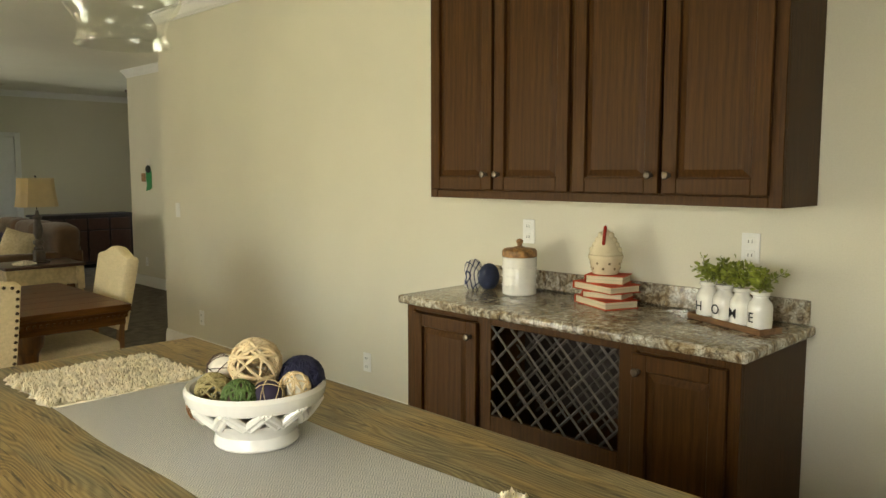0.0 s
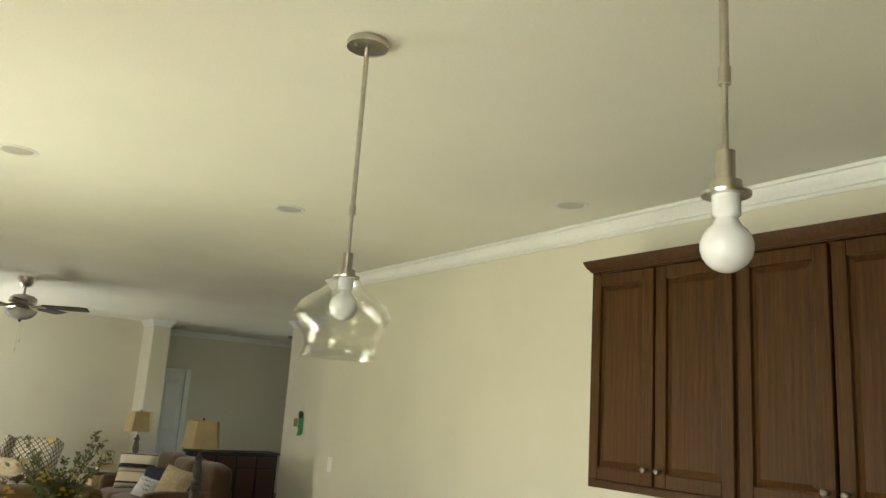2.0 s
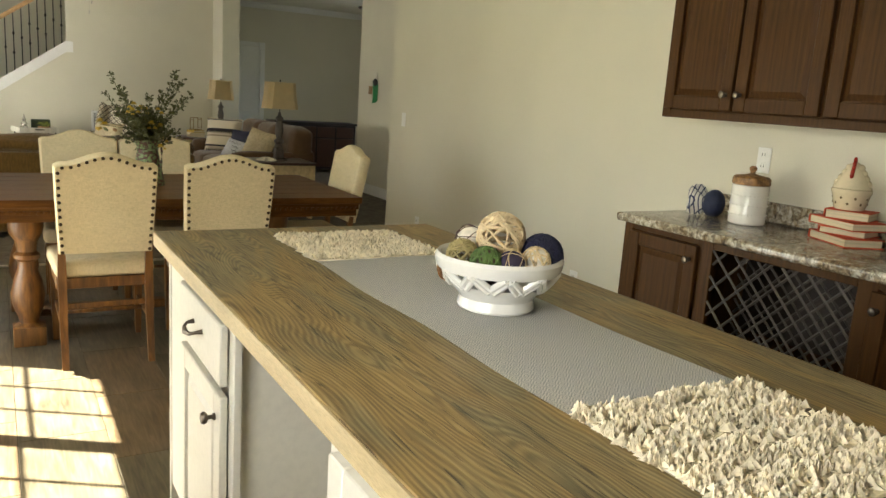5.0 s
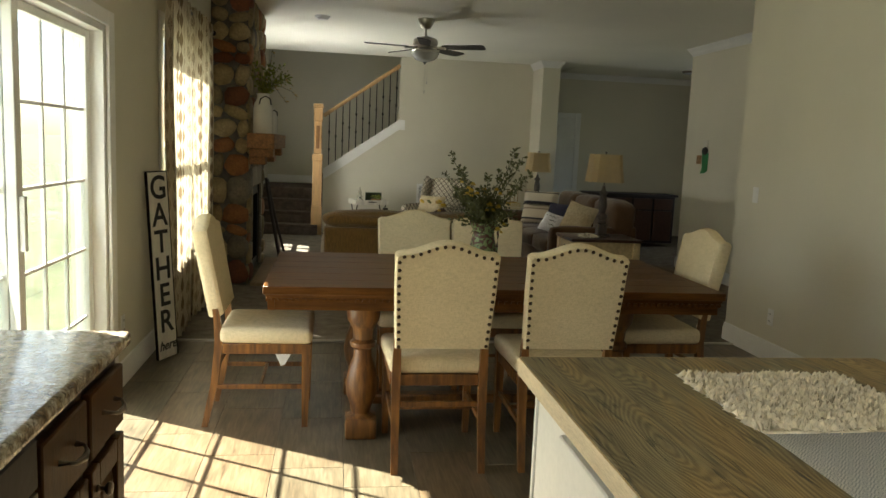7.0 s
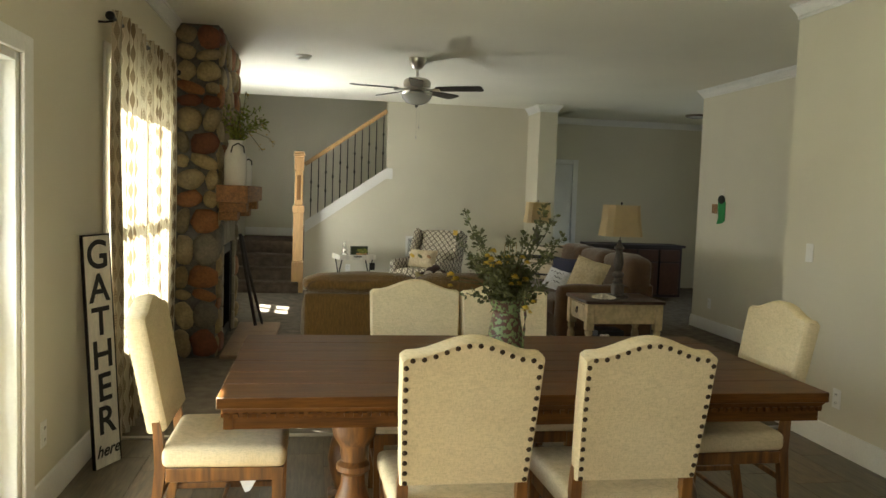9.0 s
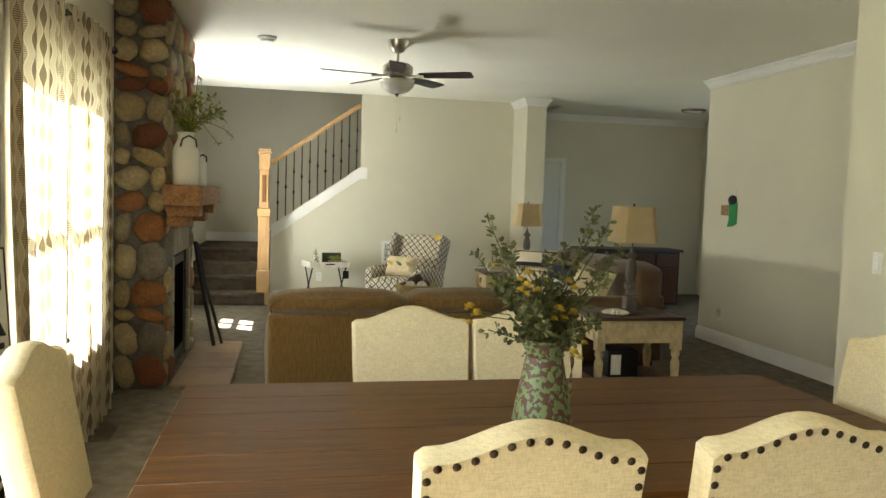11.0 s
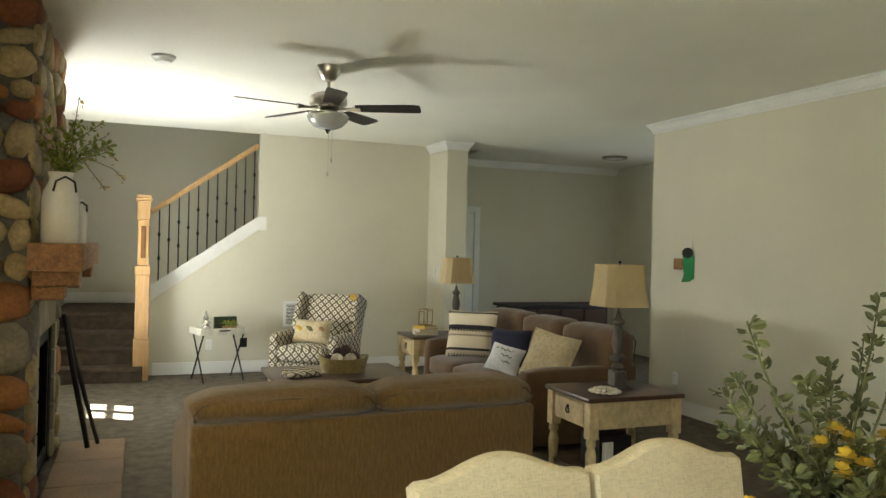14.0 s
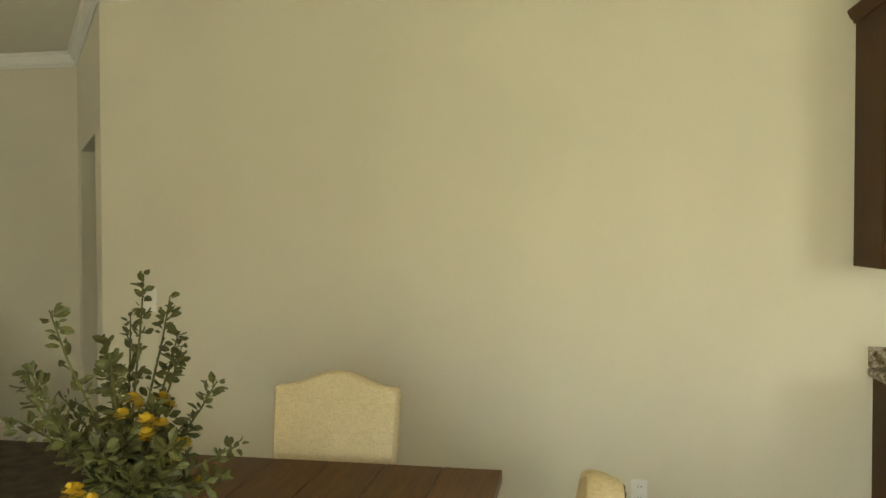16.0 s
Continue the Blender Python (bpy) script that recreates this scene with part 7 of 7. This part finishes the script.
for k, (w, c_) in enumerate(((0.24, SIGNW), (0.21, PAGES), (0.17, YEL))):
    b = thing("book", "pale closed book under the brass frame ornament", "book", pose(-0.62, 8.38, z, 0, 0, 15 * k - 10), group="end table books")
    part("cover", boxes(((-w / 2, -0.09, 0), (w / 2, 0.09, 0.004)), ((-w / 2, -0.09, 0.026), (w / 2, 0.09, 0.03)), ((-w / 2, -0.09, 0.004), (-w / 2 + 0.004, 0.09, 0.026)), bevel=0.001), c_, b)
    part("page_block", boxes(((-w / 2 + 0.005, -0.085, 0.0045), (w / 2 - 0.005, 0.085, 0.0255))), PAGES, b)
    z += 0.0305
BRASS = material("aged_brass", (0.3, 0.19, 0.06), 0.35, metal=1)
orn = thing("geometric_ornament", "aged brass open cube frame ornament on books", "ornament", pose(-0.62, 8.38, z + 0.002, 0, 0, 35))
bm = bmesh.new()
for s in (-1, 1):
    pts = [(0.075 * s, 0.045 * math.cos(a), 0.085 + 0.08 * math.sin(a)) for a in [math.pi / 4 + math.pi / 2 * i for i in range(5)]]
    tube_into(bm, pts, 0.005, 6)
    tube_into(bm, [(x_, y_ * s, 0.085 + z_) for x_, y_, z_ in ((-0.075, 0.03, -0.08), (0.075, 0.03, -0.08), (0.075, 0.03, 0.08), (-0.075, 0.03, 0.08), (-0.075, 0.03, -0.08))], 0.005, 6)
part("frame", bm, BRASS, orn)

# wing chair
TREL = bpy.data.materials.new("trellis_weave")
TREL.use_nodes = True
nt = TREL.node_tree
n, l = nt.nodes.new, nt.links.new
tc = n("ShaderNodeTexCoord")
sp = n("ShaderNodeSeparateXYZ")
l(tc.outputs["Object"], sp.inputs[0])
pp = 0.088
ua = fmath("FRACT", fmath("MULTIPLY", fmath("ADD", fmath("ADD", sp.outputs[0], sp.outputs[1]), sp.outputs[2]), 1 / pp))
ub = fmath("FRACT", fmath("MULTIPLY", fmath("SUBTRACT", fmath("ADD", sp.outputs[0], sp.outputs[1]), sp.outputs[2]), 1 / pp))
da = fmath("LESS_THAN", fmath("ABSOLUTE", fmath("SUBTRACT", ua, 0.5)), 0.14)
db = fmath("LESS_THAN", fmath("ABSOLUTE", fmath("SUBTRACT", ub, 0.5)), 0.14)
dots = fmath("MULTIPLY", fmath("LESS_THAN", fmath("ABSOLUTE", fmath("SUBTRACT", fmath("FRACT", fmath("ADD", ua, 0.5)), 0.5)), 0.13), fmath("LESS_THAN", fmath("ABSOLUTE", fmath("SUBTRACT", fmath("FRACT", fmath("ADD", ub, 0.5)), 0.5)), 0.13))
mx = n("ShaderNodeMix")
mx.data_type = "RGBA"
mx.inputs[6].default_value, mx.inputs[7].default_value = (0.64, 0.58, 0.45, 1), (0.11, 0.09, 0.065, 1)
l(fmath("MAXIMUM", fmath("MAXIMUM", da, db), dots), mx.inputs[0])
l(mx.outputs[2], nt.nodes["Principled BSDF"].inputs["Base Color"])
nt.nodes["Principled BSDF"].inputs["Roughness"].default_value = 0.95

arm = thing("wing_armchair", "cream and brown trellis-patterned wing recliner", "armchair", pose(-1.61, 8.95, 0.006, 0, 0, -38) @ Matrix.Scale(0.97, 4))
# faces -y locally
cushion("base", (-0.36, -0.36, 0.08), (0.36, 0.3, 0.3), TREL, arm, 0.01, 0.03)
cushion("seat_cushion", (-0.26, -0.44, 0.3), (0.26, 0.2, 0.47), TREL, arm, 0.02, 0.05)
bk = cushion("backrest", (-0.33, 0.0, 0.0), (0.33, 0.16, 0.62), TREL, arm, 0.02, 0.05)
bk.matrix_local = Matrix.Translation((0, 0.16, 0.4)) @ Matrix.Rotation(radians(-22), 4, "X")
for s in (-1, 1):
    a_, b_ = sorted((s * 0.27, s * 0.4))
    cushion("arm", (a_, -0.36, 0.1), (b_, 0.3, 0.58), TREL, arm, 0.01, 0.05, seed=s)
    a_, b_ = sorted((s * 0.3, s * 0.38))
    wg = cushion("wing", (a_, -0.12, 0.1), (b_, 0.12, 0.6), TREL, arm, 0.01, 0.035, seed=s + 3)
    wg.matrix_local = Matrix.Translation((0, 0.16, 0.4)) @ Matrix.Rotation(radians(-22), 4, "X")
    for y in (-0.28, 0.24):
        part("foot", boxes(((s * 0.3 - 0.025, y - 0.025, 0), (s * 0.3 + 0.025, y + 0.025, 0.085)), bevel=0.004), DARK_IN, arm)
part("price_tag", boxes(((0.3, 0.17, 0.93), (0.37, 0.18, 1.0)), bevel=0.001), YEL, arm)
bird = pillow("cream lumbar pillow printed with birds", Matrix.Translation((-1.71, 8.83, 0.475)) @ Matrix.Rotation(radians(-38), 4, "Z") @ Matrix.Rotation(radians(-22), 4, "X"), 0.42, 0.25, FLOR)
for x, mm_, w in ((-0.12, YEL, 0.045), (0.0, LEAF_D, 0.05), (0.13, CARVED, 0.04)):
    bm = bmesh.new()
    bmesh.ops.create_icosphere(bm, subdivisions=2, radius=1, matrix=Matrix.Translation((x, -0.072, 0.135)) @ Matrix.Rotation(0.5, 4, "Y") @ Matrix.Diagonal((w, 0.008, 0.022, 1)))
    part("bird_print", bm, mm_, bird)

# coffee table, basket
ct = thing("coffee_table", "low wooden coffee table with cream turned legs", "coffee table", pose(-1.85, 7.1, 0.006))
part("tabletop", boxes(((-0.55, -0.38, 0.42), (0.55, 0.38, 0.455)), bevel=0.008, seg=2), DARK_TOP, ct)
part("apron", boxes(((-0.5, -0.33, 0.32), (0.5, 0.33, 0.4195)), bevel=0.004), DISTRESS, ct)
for sx in (-1, 1):
    for sy in (-1, 1):
        bm = bmesh.new()
        lathe_into(bm, [(0.028, 0), (0.034, 0.02), (0.022, 0.05), (0.036, 0.12), (0.03, 0.2), (0.036, 0.26), (0.036, 0.3195)], Matrix.Translation((sx * 0.48, sy * 0.31, 0)), seg=16)
        part("leg", bm, DISTRESS, ct)
bsk = thing("seagrass_basket", "oval seagrass basket with wrapped rope handles", "basket", pose(-1.8, 7.1, 0.462))
bm = bmesh.new()
for k in range(9):
    z, w = 0.006 + 0.0125 * k, 0.17 + 0.004 * k
    tube_into(bm, [(w * math.cos(a), w * 0.7 * math.sin(a), z + 0.02 * (abs(math.cos(a)) ** 3) * k / 8) for a in [2 * math.pi * i / 28 for i in range(29)]], 0.0075, 6)
lathe_into(bm, [(0.115, 0.0), (0.115, 0.006)], seg=24)
tagged(part("basket_wall", bm, OLIVE, bsk), kind="stuff")
for i, (x, y, z, r, m_) in enumerate(((-0.06, -0.03, 0.1, 0.05, SHELLW), (0.05, -0.03, 0.1, 0.05, SHELLW), (-0.02, 0.06, 0.13, 0.055, BROWNV), (0.1, 0.05, 0.1, 0.05, BROWNV), (-0.11, 0.03, 0.09, 0.045, BROWNV), (0.02, 0.02, 0.165, 0.045, BROWNV))):
    woven_ball("woven_ball", ("pale shell ball" if m_ is SHELLW else "dark twig ball") + " in the seagrass basket", (-1.8 + x, 7.1 + y, 0.462 + z), r, m_, 14, i, m_)
cloth = thing("folded_throw", "brown and cream patterned throw folded on the table", "throw", pose(-2.17, 6.95, 0.462, 0, 0, 15))
cushion("cloth_fold", (-0.14, -0.09, 0.0), (0.14, 0.09, 0.05), TREL, cloth, 0.006, 0.02)

# tray table
trt = thing("tray_table", "white wooden tray on crossed black metal legs", "tray table", pose(-2.545, 9.6, 0.006, 0, 0, 16))
part("tray_floor", boxes(((-0.25, -0.17, 0.5), (0.25, 0.17, 0.512)), bevel=0.002), SIGNW, trt)
part("tray_rim", boxes(((-0.26, -0.18, 0.5), (0.26, -0.17, 0.57)), ((-0.26, 0.17, 0.5), (0.26, 0.18, 0.57)), ((-0.26, -0.17, 0.5), (-0.25, 0.17, 0.57)), ((0.25, -0.17, 0.5), (0.26, 0.17, 0.57)), bevel=0.003), SIGNW, trt)
part("grip_slot", boxes(((-0.06, -0.1815, 0.535), (0.06, -0.1802, 0.55))), IRON, trt)
for s in (-1, 1):
    for d_ in (-1, 1):
        bm = bmesh.new()
        tube_into(bm, [(s * 0.22, d_ * 0.18, 0.0), (s * 0.22 , -d_ * 0.15, 0.4995)], 0.009, 6)
        bm2 = part("leg", bm, IRON, trt)
part("price_tag", boxes(((0.16, -0.2, 0.36), (0.24, -0.196, 0.46)), bevel=0.001), IRON, trt)
SILV = material("mercury_glass", (0.7, 0.68, 0.62), 0.2, metal=0.8)
tr_ = thing("silver_tree", "small silver glass tree ornament on the tray", "ornament", pose(-2.68, 9.55, 0.519))
bm = bmesh.new()
lathe_into(bm, [(0.03, 0), (0.012, 0.015), (0.055, 0.05), (0.025, 0.085), (0.045, 0.1), (0.018, 0.14), (0.03, 0.155), (0.012, 0.2), (0.004, 0.24)], seg=20)
part("body", bm, SILV, tr_)
bx2 = thing("green_box", "dark green box leaning on the tray", "box", pose(-2.47, 9.66, 0.519, 0, 0, 10))
part("box_body", boxes(((-0.12, -0.02, 0), (0.12, 0.03, 0.16)), bevel=0.003), material("dark_green_card", (0.03, 0.045, 0.02), 0.6), bx2)
bs2 = thing("wicker_basket", "small brown wicker basket with greenery on the tray", "basket", pose(-2.44, 9.52, 0.519))
bm = bmesh.new()
for k in range(6):
    tube_into(bm, [((0.06 + 0.002 * k) * math.cos(a), (0.05 + 0.002 * k) * math.sin(a), 0.006 + 0.012 * k) for a in [2 * math.pi * i / 20 for i in range(21)]], 0.007, 6)
part("weave", bm, CARVED, bs2)
st = [[(0, 0, 0.03), (0.03 * math.cos(a), 0.03 * math.sin(a), 0.1), (0.07 * math.cos(a), 0.06 * math.sin(a), 0.11)] for a in range(7)]
leaves_mesh("greenery", st, LEAF_L, rng, 0.03, 12, 0.01).parent = bs2

# hall console
con = thing("console_cabinet", "dark wooden console cabinet with drawers in the hall", "console", pose(1.5, 9.5, 0.006, 0, 0, 0))
part("top", boxes(((-0.72, -0.24, 0.78), (0.72, 0.24, 0.815)), bevel=0.006), DARK_IN, con)
part("body", boxes(((-0.68, -0.21, 0.06), (0.68, 0.21, 0.7795)), bevel=0.004), DARK_IN, con)
for i in range(4):
    dfr = part("drawer_front", boxes(((-0.65 + 0.33 * i, -0.226, 0.58), (-0.35 + 0.33 * i, -0.211, 0.75)), bevel=0.003), DARK_TOP, con)
    part("cabinet_door", boxes(((-0.65 + 0.33 * i, -0.226, 0.1), (-0.35 + 0.33 * i, -0.211, 0.56)), bevel=0.003), DARK_TOP, con)

# floor register
reg = thing("floor_register", "bronze floor register set in the carpet", "vent", pose(-4.05, 4.45, 0.0065))
part("register_plate", boxes(((-0.06, -0.15, 0), (0.06, 0.15, 0.004)), bevel=0.001), PEWTER, reg)

# ---- vinyl floor pieces, last ----
PL_ME = {}


def plank(x0, x1, y0, y1, shared):
    key = (round(x1 - x0, 3), round(y1 - y0, 3))
    if key not in PL_ME:
        PL_ME[key] = mesh_of("plank", boxes(((0.001, 0.001, -0.004), (key[0] - 0.001, key[1] - 0.001, 0.0)), bevel=0.0012), VINYL, False)
    ob = new("plank", PL_ME[key])
    ob.parent, ob.matrix_local = shared, pose(x0, y0, 0.0)


floor_ob = bpy.data.objects["floor"]
rng = random.Random(9)
row, x = 0, XL
while x < 0.0:
    w = min(0.305, 0.0 - x)
    y = YC - 0.02
    first = (0.3, 0.5, 0.15)[row % 3]
    while y > -2.6:
        ln = first if y > YC - 0.03 else 0.61
        y0 = max(y - ln, -2.6)
        plank(x, x + w, y0, y, floor_ob)
        y = y0
        first = 0.61
    x += w
    row += 1
structure("floor_kitchen_end", boxes(((XL, -6.0, -0.004), (0, -2.6, 0.0))), VINYL, "dark vinyl floor at the kitchen end", "floor")
structure("floor_side_room", boxes(((0.0, 3.03, -0.004), (4.5, YC - 0.02, 0.0))), VINYL, "dark vinyl floor beyond the doorway", "floor")
